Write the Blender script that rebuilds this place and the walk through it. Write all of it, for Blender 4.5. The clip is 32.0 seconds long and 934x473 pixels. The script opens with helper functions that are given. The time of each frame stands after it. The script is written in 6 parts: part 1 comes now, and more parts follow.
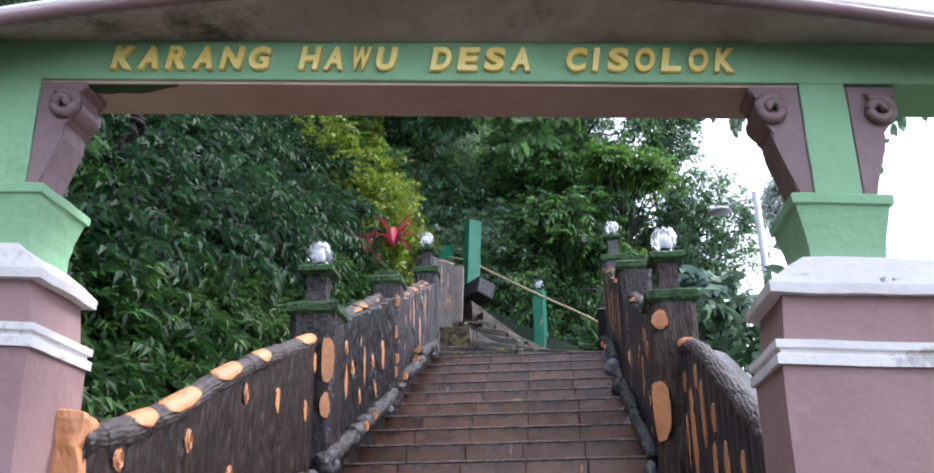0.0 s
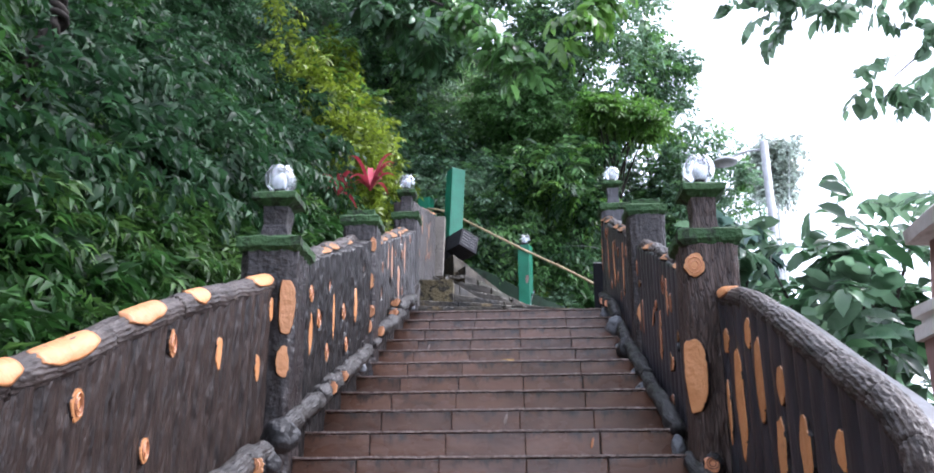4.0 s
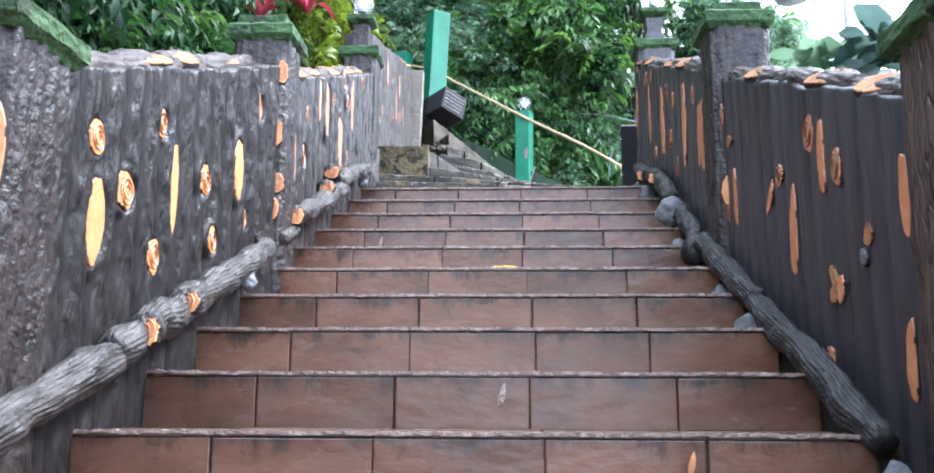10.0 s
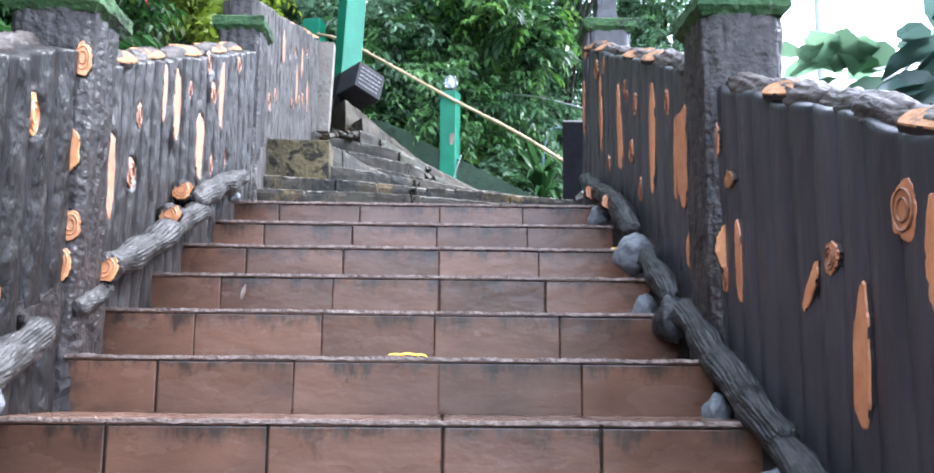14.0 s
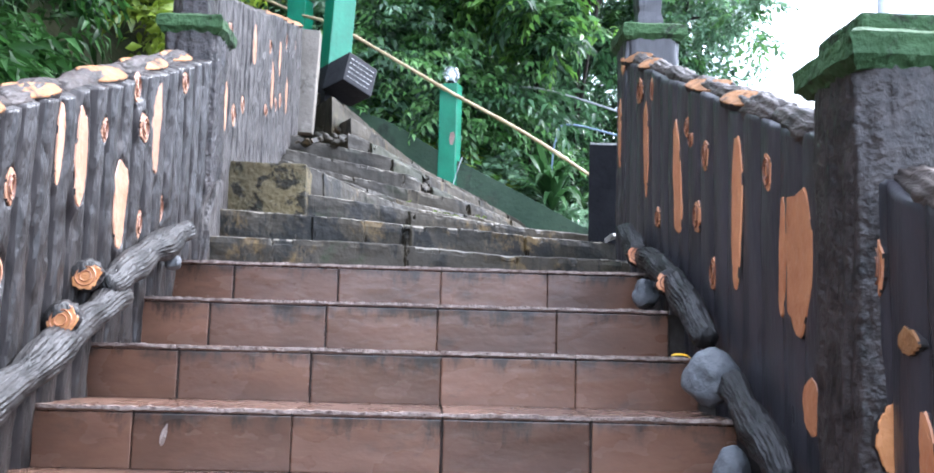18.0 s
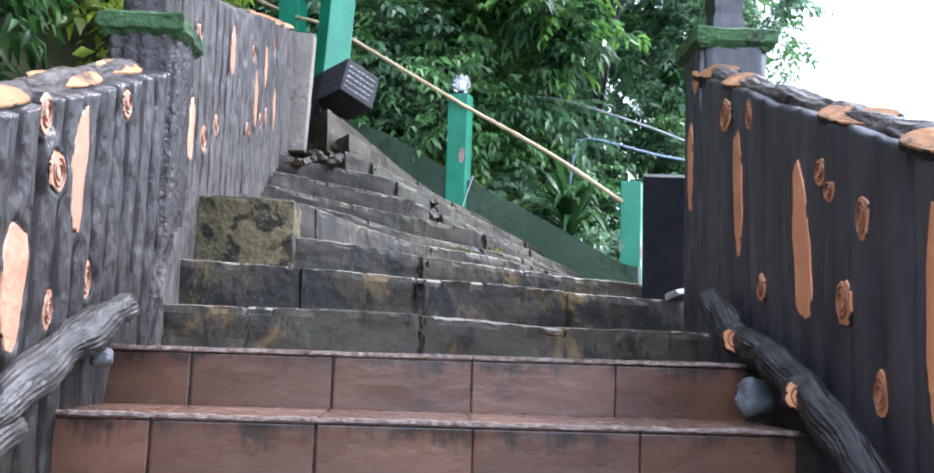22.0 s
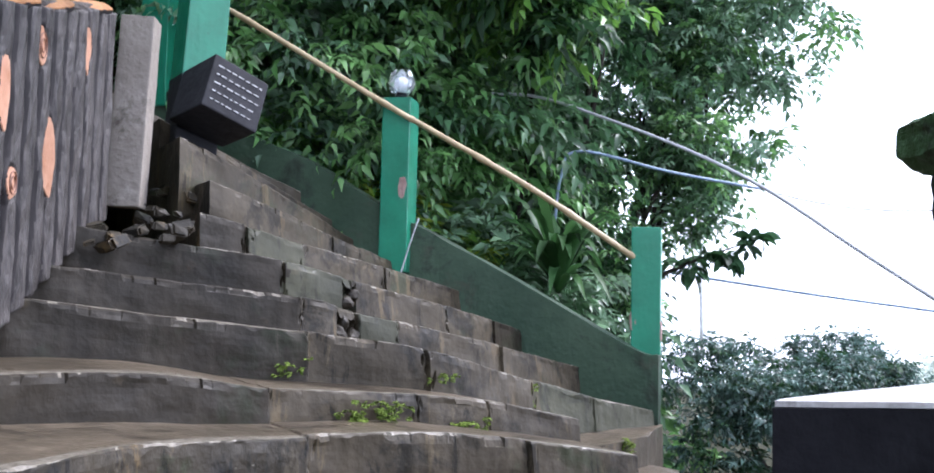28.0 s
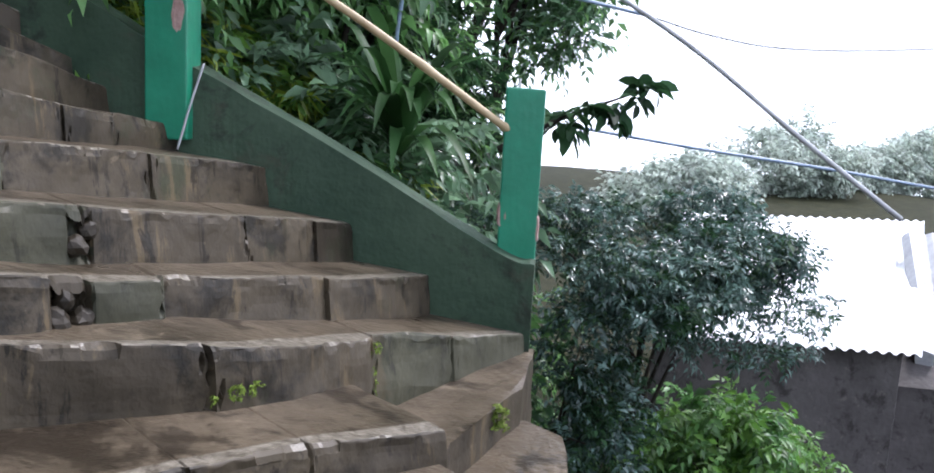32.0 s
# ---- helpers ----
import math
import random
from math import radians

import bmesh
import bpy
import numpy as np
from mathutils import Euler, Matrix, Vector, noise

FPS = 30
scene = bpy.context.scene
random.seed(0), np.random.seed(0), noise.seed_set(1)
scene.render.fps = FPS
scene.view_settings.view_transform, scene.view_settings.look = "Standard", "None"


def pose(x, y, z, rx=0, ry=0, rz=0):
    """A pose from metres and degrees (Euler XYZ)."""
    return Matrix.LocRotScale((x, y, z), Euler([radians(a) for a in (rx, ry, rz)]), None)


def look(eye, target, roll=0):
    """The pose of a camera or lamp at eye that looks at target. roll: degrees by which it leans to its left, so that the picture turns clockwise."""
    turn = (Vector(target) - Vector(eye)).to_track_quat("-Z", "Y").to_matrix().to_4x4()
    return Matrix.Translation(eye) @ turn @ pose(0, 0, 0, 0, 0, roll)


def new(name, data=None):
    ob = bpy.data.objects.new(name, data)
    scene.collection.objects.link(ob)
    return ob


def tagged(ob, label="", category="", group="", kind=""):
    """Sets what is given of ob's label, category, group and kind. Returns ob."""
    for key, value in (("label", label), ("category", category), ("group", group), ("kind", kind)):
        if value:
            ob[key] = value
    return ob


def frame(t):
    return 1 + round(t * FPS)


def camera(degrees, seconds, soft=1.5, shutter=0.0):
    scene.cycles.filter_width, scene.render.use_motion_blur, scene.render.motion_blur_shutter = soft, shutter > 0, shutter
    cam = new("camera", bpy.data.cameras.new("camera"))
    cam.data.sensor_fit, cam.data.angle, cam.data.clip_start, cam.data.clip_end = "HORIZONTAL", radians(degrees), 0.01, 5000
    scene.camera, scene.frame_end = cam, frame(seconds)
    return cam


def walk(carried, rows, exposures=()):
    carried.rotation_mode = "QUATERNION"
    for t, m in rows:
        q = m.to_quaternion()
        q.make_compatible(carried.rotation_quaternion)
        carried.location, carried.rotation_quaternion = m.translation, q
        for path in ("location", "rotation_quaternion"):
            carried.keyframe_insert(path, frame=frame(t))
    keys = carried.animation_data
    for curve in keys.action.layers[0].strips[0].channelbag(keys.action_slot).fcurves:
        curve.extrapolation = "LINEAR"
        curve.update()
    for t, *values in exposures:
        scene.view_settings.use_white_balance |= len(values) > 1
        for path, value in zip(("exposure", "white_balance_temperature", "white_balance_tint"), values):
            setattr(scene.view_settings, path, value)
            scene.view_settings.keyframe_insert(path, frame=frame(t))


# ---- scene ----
cam = camera(53.9, 32.0, soft=1.8)
PATH = [
    (0, (0.17, 0.07, 1.479), (0.01, 1.941, 2.169), -0.9),
    (0.5, (0.14, 0.193, 1.506), (-0.015, 2.063, 2.2), -0.7),
    (1, (0.147, 0.364, 1.546), (0.008, 2.233, 2.245), -0.7),
    (1.5, (0.177, 0.446, 1.633), (0.043, 2.314, 2.335), -0.7),
    (2, (0.176, 0.472, 1.657), (0.047, 2.341, 2.357), -0.7),
    (2.5, (0.144, 0.532, 1.649), (0.022, 2.402, 2.348), -0.7),
    (3, (0.075, 0.707, 1.61), (-0.045, 2.579, 2.305), -0.6),
    (3.5, (0.005, 0.933, 1.672), (-0.111, 2.811, 2.35), -0.4),
    (4, (-0.002, 1.086, 1.642), (-0.113, 2.987, 2.256), -0.2),
    (4.5, (-0.023, 1.326, 1.647), (-0.124, 3.245, 2.2), -0.2),
    (6.5, (-0.066, 2.288, 1.746), (-0.166, 4.242, 2.165), 0.4),
    (7, (-0.014, 2.544, 1.883), (-0.105, 4.5, 2.286), 0.2),
    (7.5, (-0.043, 2.766, 1.921), (-0.141, 4.724, 2.318), 0.1),
    (8, (-0.075, 2.964, 2.041), (-0.181, 4.923, 2.431), 0.3),
    (8.5, (-0.039, 3.117, 2.042), (-0.142, 5.077, 2.428), 0.3),
    (9, (0.021, 3.335, 2.145), (-0.074, 5.296, 2.525), 0.3),
    (9.5, (0.019, 3.452, 2.165), (-0.072, 5.414, 2.543), 0.3),
    (10, (-0.065, 3.684, 2.202), (-0.161, 5.647, 2.574), 0.3),
    (10.5, (-0.099, 3.779, 2.312), (-0.178, 5.743, 2.678), 0.4),
    (11, (-0.083, 3.892, 2.329), (-0.106, 5.859, 2.692), 0.5),
    (11.5, (-0.004, 4.076, 2.407), (-0.012, 6.044, 2.763), 0.4),
    (12, (0.024, 4.173, 2.491), (0.026, 6.142, 2.838), 0.4),
    (12.5, (-0.011, 4.285, 2.494), (-0.02, 6.256, 2.831), 0.4),
    (13, (-0.074, 4.491, 2.609), (-0.094, 6.464, 2.935), 0.4),
    (13.5, (-0.068, 4.611, 2.684), (-0.063, 6.586, 2.998), 0.4),
    (14, (-0.004, 4.823, 2.738), (0.057, 6.799, 3.039), 0.5),
    (14.5, (0.054, 4.957, 2.872), (0.128, 6.935, 3.159), 0.3),
    (16.5, (-0.027, 5.563, 3.12), (0.063, 7.548, 3.349), 1.7),
    (17, (-0.014, 5.721, 3.236), (0.087, 7.706, 3.455), 1.8),
    (17.5, (-0.029, 5.761, 3.271), (0.067, 7.746, 3.492), 1.7),
    (18, (-0.042, 5.771, 3.294), (0.034, 7.756, 3.528), 1.5),
    (18.5, (-0.044, 5.77, 3.31), (0.015, 7.756, 3.542), 1.6),
    (19, (-0.044, 5.823, 3.294), (0.003, 7.809, 3.521), 1.6),
    (19.5, (-0.095, 5.978, 3.28), (-0.049, 7.963, 3.513), 1.6),
    (20, (-0.164, 6.126, 3.422), (-0.094, 8.111, 3.655), 1.7),
    (20.5, (-0.157, 6.226, 3.453), (-0.062, 8.209, 3.689), 1.8),
    (21, (-0.109, 6.405, 3.528), (0.003, 8.388, 3.766), 1.9),
    (21.5, (-0.111, 6.484, 3.62), (-0.006, 8.467, 3.86), 1.8),
    (22, (-0.143, 6.678, 3.611), (-0.058, 8.662, 3.853), 1.8),
    (22.5, (-0.185, 6.854, 3.746), (-0.111, 8.838, 3.984), 1.8),
    (23, (-0.169, 6.978, 3.77), (-0.091, 8.963, 4.009), 1.5),
    (23.5, (-0.105, 7.175, 3.845), (-0.025, 9.159, 4.085), 1.2),
    (24.5, (-0.144, 7.562, 3.939), (-0.068, 9.546, 4.179), 1),
    (25, (-0.141, 7.721, 4.032), (-0.061, 9.705, 4.269), 1.1),
    (25.5, (-0.068, 7.885, 4.114), (0.042, 9.871, 4.33), 1.2),
    (27.5, (0.031, 8.791, 4.459), (0.179, 10.778, 4.627), 1.5),
    (28, (0.103, 8.968, 4.556), (0.253, 10.956, 4.708), 1.3),
    (28.5, (0.084, 9.21, 4.596), (0.254, 11.199, 4.709), 1.3),
    (29, (0.065, 9.412, 4.693), (0.348, 11.392, 4.714), 1.5),
    (29.5, (0.126, 9.608, 4.674), (0.575, 11.555, 4.592), 2.1),
    (30, (0.133, 9.771, 4.765), (0.717, 11.674, 4.564), 2.8),
    (30.5, (0.019, 10.012, 4.811), (0.639, 11.895, 4.548), 2.9),
    (31, (0.003, 10.129, 4.982), (0.527, 12.033, 4.669), 2.7),
    (31.5, (0.09, 10.327, 5.003), (0.575, 12.235, 4.655), 2.9),
    (32, (0.217, 10.442, 5.096), (0.771, 12.33, 4.741), 3.2),
]
EXPOSURES = [
    (0, 1.42, 5850, 20), (4, 1.7, 5800, 19), (6.5, 2.36, 5650, 14), (9, 2.58, 5600, 13), (14, 2.63, 5550, 13), (18, 2.56, 5550, 14),
    (23, 2.25, 5550, 15), (25.5, 2.28, 5600, 20), (28, 1.75, 5700, 19), (29, 1.5, 5800, 19), (29.5, 0.92, 5900, 19), (30, 0.52, 5900, 19), (30.5, 0.52, 5900, 19), (31, 0.84, 5900, 19), (32, 1.4, 5900, 19),
]
walk(cam, [(t, look(eye, target, roll)) for t, eye, target, roll in PATH], EXPOSURES)

# ---- sky and sun: bright overcast ----
world = bpy.data.worlds.new("sky")
scene.world = world
world.use_nodes = True
wn = world.node_tree.nodes
sky = wn.new("ShaderNodeTexSky")
sky.sky_type = "NISHITA"
sky.sun_disc = False
sky.sun_elevation = radians(62)
sky.sun_rotation = radians(60)
sky.dust_density = 6.0
sky.air_density = 1.6
veil = wn.new("ShaderNodeMix")
veil.data_type = "RGBA"
veil.inputs["Factor"].default_value = 0.8
veil.inputs[7].default_value = (8.5, 9.0, 9.7, 1)
world.node_tree.links.new(sky.outputs[0], veil.inputs[6])
world.node_tree.links.new(veil.outputs[2], wn["Background"].inputs[0])
wn["Background"].inputs[1].default_value = 0.12
sun_data = bpy.data.lights.new("sun", "SUN")
sun_data.energy = 1.7
sun_data.angle = radians(14)
sun_data.color = (1.0, 0.96, 0.9)
sun = new("sun", sun_data)
sun.matrix_world = look((13, 12, 20), (0, 8, 3))


# ---- materials ----
def material(name, a, b, scale=6.0, rough=0.6, bump=0.3, fine=60.0, metal=0.0, stain=None, stain_scale=1.5, stain_cut=0.55, vary=0.0, stretch=(1, 1, 1), spec=0.5, translucent=0.0, wet=0.0, ridged=False, depth=0.01, crack=None, drip=None):
    """A surface of two colours mixed by noise, fine relief, and stains of a third colour."""
    m = bpy.data.materials.new(name)
    m.use_nodes = True
    n, l = m.node_tree.nodes, m.node_tree.links
    bsdf = n["Principled BSDF"]
    geo = n.new("ShaderNodeTexCoord")
    mp = n.new("ShaderNodeMapping")
    mp.inputs["Scale"].default_value = stretch
    l.new(geo.outputs["Object"], mp.inputs[0])
    info = n.new("ShaderNodeObjectInfo")
    add = n.new("ShaderNodeVectorMath")
    l.new(mp.outputs[0], add.inputs[0])
    mul = n.new("ShaderNodeMath")
    mul.operation = "MULTIPLY"
    mul.inputs[1].default_value = 37.0
    l.new(info.outputs["Random"], mul.inputs[0])
    l.new(mul.outputs[0], add.inputs[1])
    big = n.new("ShaderNodeTexNoise")
    big.inputs["Scale"].default_value = scale
    big.inputs["Detail"].default_value = 6
    big.inputs["Roughness"].default_value = 0.65
    l.new(add.outputs[0], big.inputs["Vector"])
    ramp = n.new("ShaderNodeValToRGB")
    ramp.color_ramp.elements[0].position, ramp.color_ramp.elements[1].position = 0.32, 0.68
    ramp.color_ramp.elements[0].color, ramp.color_ramp.elements[1].color = (*a, 1), (*b, 1)
    l.new(big.outputs["Fac"], ramp.inputs[0])
    colour = ramp.outputs[0]
    if stain:
        st = n.new("ShaderNodeTexNoise")
        st.inputs["Scale"].default_value = stain_scale
        st.inputs["Detail"].default_value = 8
        st.inputs["Roughness"].default_value = 0.7
        l.new(add.outputs[0], st.inputs["Vector"])
        cut = n.new("ShaderNodeMapRange")
        cut.inputs[1].default_value, cut.inputs[2].default_value = stain_cut, stain_cut + 0.12
        l.new(st.outputs["Fac"], cut.inputs[0])
        mix = n.new("ShaderNodeMix")
        mix.data_type = "RGBA"
        l.new(cut.outputs[0], mix.inputs["Factor"])
        l.new(colour, mix.inputs[6])
        mix.inputs[7].default_value = (*stain, 1)
        colour = mix.outputs[2]
    mask = None
    if crack:
        # bark plates: cells with dark sunken cracks between them
        warp = n.new("ShaderNodeTexNoise")
        warp.inputs["Scale"].default_value = crack[0] * 0.45
        warp.inputs["Detail"].default_value = 3
        l.new(add.outputs[0], warp.inputs["Vector"])
        off = n.new("ShaderNodeVectorMath")
        off.operation = "MULTIPLY_ADD"
        off.inputs[1].default_value = (1.9 / crack[0],) * 3
        l.new(warp.outputs["Color"], off.inputs[0])
        l.new(add.outputs[0], off.inputs[2])
        cell = n.new("ShaderNodeTexVoronoi")
        cell.feature = "DISTANCE_TO_EDGE"
        cell.inputs["Scale"].default_value = crack[0]
        l.new(off.outputs[0], cell.inputs["Vector"])
        edge = n.new("ShaderNodeMapRange")
        edge.interpolation_type = "SMOOTHSTEP"
        edge.inputs[2].default_value = crack[1]
        l.new(cell.outputs["Distance"], edge.inputs[0])
        mask = edge.outputs[0]
        low = n.new("ShaderNodeMapRange")
        low.inputs[3].default_value = crack[2]
        l.new(mask, low.inputs[0])
        dk = n.new("ShaderNodeVectorMath")
        dk.operation = "SCALE"
        l.new(colour, dk.inputs[0])
        l.new(low.outputs[0], dk.inputs["Scale"])
        colour = dk.outputs[0]
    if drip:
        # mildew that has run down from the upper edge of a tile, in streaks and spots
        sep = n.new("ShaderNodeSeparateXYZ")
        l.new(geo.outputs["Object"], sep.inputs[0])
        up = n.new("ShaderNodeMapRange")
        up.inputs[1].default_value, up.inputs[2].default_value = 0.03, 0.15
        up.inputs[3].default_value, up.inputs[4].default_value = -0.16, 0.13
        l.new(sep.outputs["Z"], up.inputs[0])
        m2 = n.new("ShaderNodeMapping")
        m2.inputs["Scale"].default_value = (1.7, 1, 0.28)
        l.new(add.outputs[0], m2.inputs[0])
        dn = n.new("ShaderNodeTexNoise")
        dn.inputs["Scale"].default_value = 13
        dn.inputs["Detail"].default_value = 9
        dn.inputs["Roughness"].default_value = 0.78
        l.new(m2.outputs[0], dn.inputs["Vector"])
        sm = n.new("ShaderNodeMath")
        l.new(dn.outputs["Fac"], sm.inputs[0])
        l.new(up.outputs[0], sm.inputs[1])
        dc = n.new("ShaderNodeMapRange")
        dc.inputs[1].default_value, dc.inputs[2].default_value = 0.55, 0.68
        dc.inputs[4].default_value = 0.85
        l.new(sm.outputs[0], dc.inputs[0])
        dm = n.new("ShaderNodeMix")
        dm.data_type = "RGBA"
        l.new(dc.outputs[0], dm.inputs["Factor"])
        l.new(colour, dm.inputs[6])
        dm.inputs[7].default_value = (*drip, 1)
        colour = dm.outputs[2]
    if vary:
        hsv = n.new("ShaderNodeHueSaturation")
        rng = n.new("ShaderNodeMapRange")
        rng.inputs[3].default_value, rng.inputs[4].default_value = 1 - vary, 1 + vary
        isl = n.new("ShaderNodeNewGeometry")
        both = n.new("ShaderNodeMath")
        both.operation = "ADD"
        l.new(isl.outputs["Random Per Island"], both.inputs[0])
        l.new(info.outputs["Random"], both.inputs[1])
        fr = n.new("ShaderNodeMath")
        fr.operation = "FRACT"
        l.new(both.outputs[0], fr.inputs[0])
        l.new(fr.outputs[0], rng.inputs[0])
        l.new(rng.outputs[0], hsv.inputs["Value"])
        l.new(colour, hsv.inputs["Color"])
        colour = hsv.outputs[0]
    l.new(colour, bsdf.inputs["Base Color"])
    bsdf.inputs["Metallic"].default_value = metal
    bsdf.inputs["Specular IOR Level"].default_value = spec
    rr = n.new("ShaderNodeMapRange")
    rr.inputs[3].default_value, rr.inputs[4].default_value = max(0.05, rough - 0.15 - wet), min(1, rough + 0.15)
    rn = n.new("ShaderNodeTexNoise")
    rn.inputs["Scale"].default_value = scale * 2.3
    rn.inputs["Detail"].default_value = 4
    l.new(add.outputs[0], rn.inputs["Vector"])
    l.new(rn.outputs["Fac"], rr.inputs[0])
    l.new(rr.outputs[0], bsdf.inputs["Roughness"])
    if translucent:
        bsdf.inputs["Transmission Weight"].default_value = 0.0
        tr = n.new("ShaderNodeBsdfTranslucent")
        l.new(colour, tr.inputs[0])
        ms = n.new("ShaderNodeMixShader")
        ms.inputs[0].default_value = translucent
        l.new(bsdf.outputs[0], ms.inputs[1])
        l.new(tr.outputs[0], ms.inputs[2])
        l.new(ms.outputs[0], n["Material Output"].inputs[0])
    if bump:
        fn = n.new("ShaderNodeTexNoise")
        fn.inputs["Scale"].default_value = fine
        fn.inputs["Detail"].default_value = 5
        if ridged:
            fn.noise_type = "RIDGED_MULTIFRACTAL"
            fn.inputs["Distortion"].default_value = 0.6
        l.new(add.outputs[0], fn.inputs["Vector"])
        bp = n.new("ShaderNodeBump")
        bp.inputs["Strength"].default_value = bump
        bp.inputs["Distance"].default_value = depth
        high = fn.outputs["Fac"]
        if mask:
            hm = n.new("ShaderNodeMath")
            hm.operation = "MULTIPLY_ADD"
            hm.inputs[1].default_value = 0.45
            l.new(high, hm.inputs[0])
            l.new(mask, hm.inputs[2])
            high = hm.outputs[0]
        l.new(high, bp.inputs["Height"])
        l.new(bp.outputs[0], bsdf.inputs["Normal"])
    return m


def weathered(name, base, layers, rough=0.65, bump=0.7, fine=30, depth=0.012):
    """Old concrete: a base of two tones with layers of stains, each with its colour, scale, cut, edge width, strength and, for streaks, stretch."""
    m = material(name, base[0], base[1], 2.2, rough, bump, fine, wet=0.12, depth=depth, spec=0.22)
    n, l = m.node_tree.nodes, m.node_tree.links
    bsdf = n["Principled BSDF"]
    colour = bsdf.inputs["Base Color"].links[0].from_socket
    coord = n["Vector Math"].outputs[0]
    for tone, scale, cut, edge, strength, *run in layers:
        st = n.new("ShaderNodeTexNoise")
        st.inputs["Scale"].default_value = scale
        st.inputs["Detail"].default_value = 9
        st.inputs["Roughness"].default_value = 0.72
        st.inputs["Distortion"].default_value = 0.4
        sh = n.new("ShaderNodeVectorMath")
        sh.inputs[1].default_value = (scale * 1.7, cut * 9, 3.1)
        l.new(coord, sh.inputs[0])
        if run:
            # streaks that water has drawn down the face
            sq = n.new("ShaderNodeMapping")
            sq.inputs["Scale"].default_value = (1, 1, run[0])
            l.new(sh.outputs[0], sq.inputs[0])
            l.new(sq.outputs[0], st.inputs["Vector"])
        else:
            l.new(sh.outputs[0], st.inputs["Vector"])
        mr = n.new("ShaderNodeMapRange")
        mr.inputs[1].default_value, mr.inputs[2].default_value, mr.inputs[4].default_value = cut, cut + edge, strength
        l.new(st.outputs["Fac"], mr.inputs[0])
        mx = n.new("ShaderNodeMix")
        mx.data_type = "RGBA"
        l.new(mr.outputs[0], mx.inputs["Factor"])
        l.new(colour, mx.inputs[6])
        mx.inputs[7].default_value = (*tone, 1)
        colour = mx.outputs[2]
    l.new(colour, bsdf.inputs["Base Color"])
    return m


M_TILE = material("brown_clay_tile", (0.076, 0.041, 0.0285), (0.130, 0.075, 0.053), 3, 0.33, 0.2, 22, stain=(0.04, 0.027, 0.022), stain_scale=5, stain_cut=0.62, vary=0.2, spec=0.5, wet=0.12)
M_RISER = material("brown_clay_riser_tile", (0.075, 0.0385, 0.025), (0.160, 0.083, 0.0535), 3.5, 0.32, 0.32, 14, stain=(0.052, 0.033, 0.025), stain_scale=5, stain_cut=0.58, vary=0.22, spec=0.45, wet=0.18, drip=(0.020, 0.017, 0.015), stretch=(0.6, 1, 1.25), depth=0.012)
M_GROUT = material("dark_grout", (0.02, 0.015, 0.012), (0.05, 0.04, 0.035), 20, 0.8, 0.3)
M_NOSE = material("pale_worn_edge", (0.09, 0.06, 0.048), (0.38, 0.3, 0.26), 40, 0.65, 0.9, 90)
M_BARK = material("brown_cement_bark", (0.030, 0.020, 0.016), (0.105, 0.070, 0.057), 24, 0.5, 0.6, 50, stretch=(1, 1, 0.13), stain=(0.018, 0.012, 0.011), stain_scale=12, stain_cut=0.57, wet=0.14, depth=0.010, spec=0.3, crack=(66, 0.16, 0.5))
M_BARK_LOW = material("rough_brown_cement_bark", (0.011, 0.008, 0.007), (0.046, 0.031, 0.025), 26, 0.5, 1.0, 30, stretch=(1, 1, 0.3), stain=(0.010, 0.007, 0.006), stain_scale=14, stain_cut=0.56, wet=0.16, depth=0.03, spec=0.3)
M_BARK_DARK = material("black_cement_bark", (0.016, 0.0148, 0.0178), (0.042, 0.0385, 0.0445), 7, 0.42, 0.6, 30, stretch=(1, 1, 0.2), stain=(0.05, 0.043, 0.047), stain_scale=5, stain_cut=0.62, wet=0.12, depth=0.008)
M_BARK_GREY = material("grey_brown_cement_bark", (0.0095, 0.0082, 0.0076), (0.030, 0.0265, 0.025), 22, 0.45, 0.8, 26, stretch=(1, 1, 0.42), stain=(0.016, 0.013, 0.013), stain_scale=12, stain_cut=0.6, wet=0.16, depth=0.03, spec=0.24)
M_BARK_MID = material("weathered_grey_cement_bark", (0.0135, 0.0115, 0.0105), (0.047, 0.041, 0.0385), 22, 0.44, 0.8, 30, stretch=(1, 1, 0.3), stain=(0.011, 0.0095, 0.009), stain_scale=12, stain_cut=0.6, wet=0.14, depth=0.03, spec=0.42)
# black for groove shade, put in as colour, and for the rims of cuts
M_BARK_GROOVE = material("black_groove_shade_and_cut_rim", (0.010, 0.008, 0.008), (0.026, 0.022, 0.022), 16, 0.6, 0.6, 50, stretch=(1, 1, 0.3), depth=0.01, spec=0.2)
M_BARK_PALE = material("pale_grey_cement_bark", (0.028, 0.0245, 0.0225), (0.094, 0.084, 0.078), 18, 0.55, 1.0, 30, stretch=(1, 1, 0.35), stain=(0.04, 0.034, 0.034), stain_scale=9, stain_cut=0.6, wet=0.1, depth=0.03, spec=0.25)
M_ROUGHCAST = material("dark_rough_cement", (0.011, 0.009, 0.009), (0.052, 0.043, 0.041), 28, 0.45, 1.0, 45, stain=(0.008, 0.007, 0.007), stain_scale=12, stain_cut=0.53, wet=0.18, depth=0.011, spec=0.3)
M_LOG = material("ridged_cement_log", (0.007, 0.0065, 0.006), (0.075, 0.069, 0.065), 34, 0.5, 1.0, 44, stretch=(1, 0.22, 0.5), wet=0.12, depth=0.022, spec=0.28)
M_LOG_DARK = material("dark_ridged_log", (0.006, 0.0058, 0.006), (0.026, 0.024, 0.024), 30, 0.5, 1.0, 40, stretch=(1, 0.22, 0.5), wet=0.12, depth=0.022, spec=0.3)
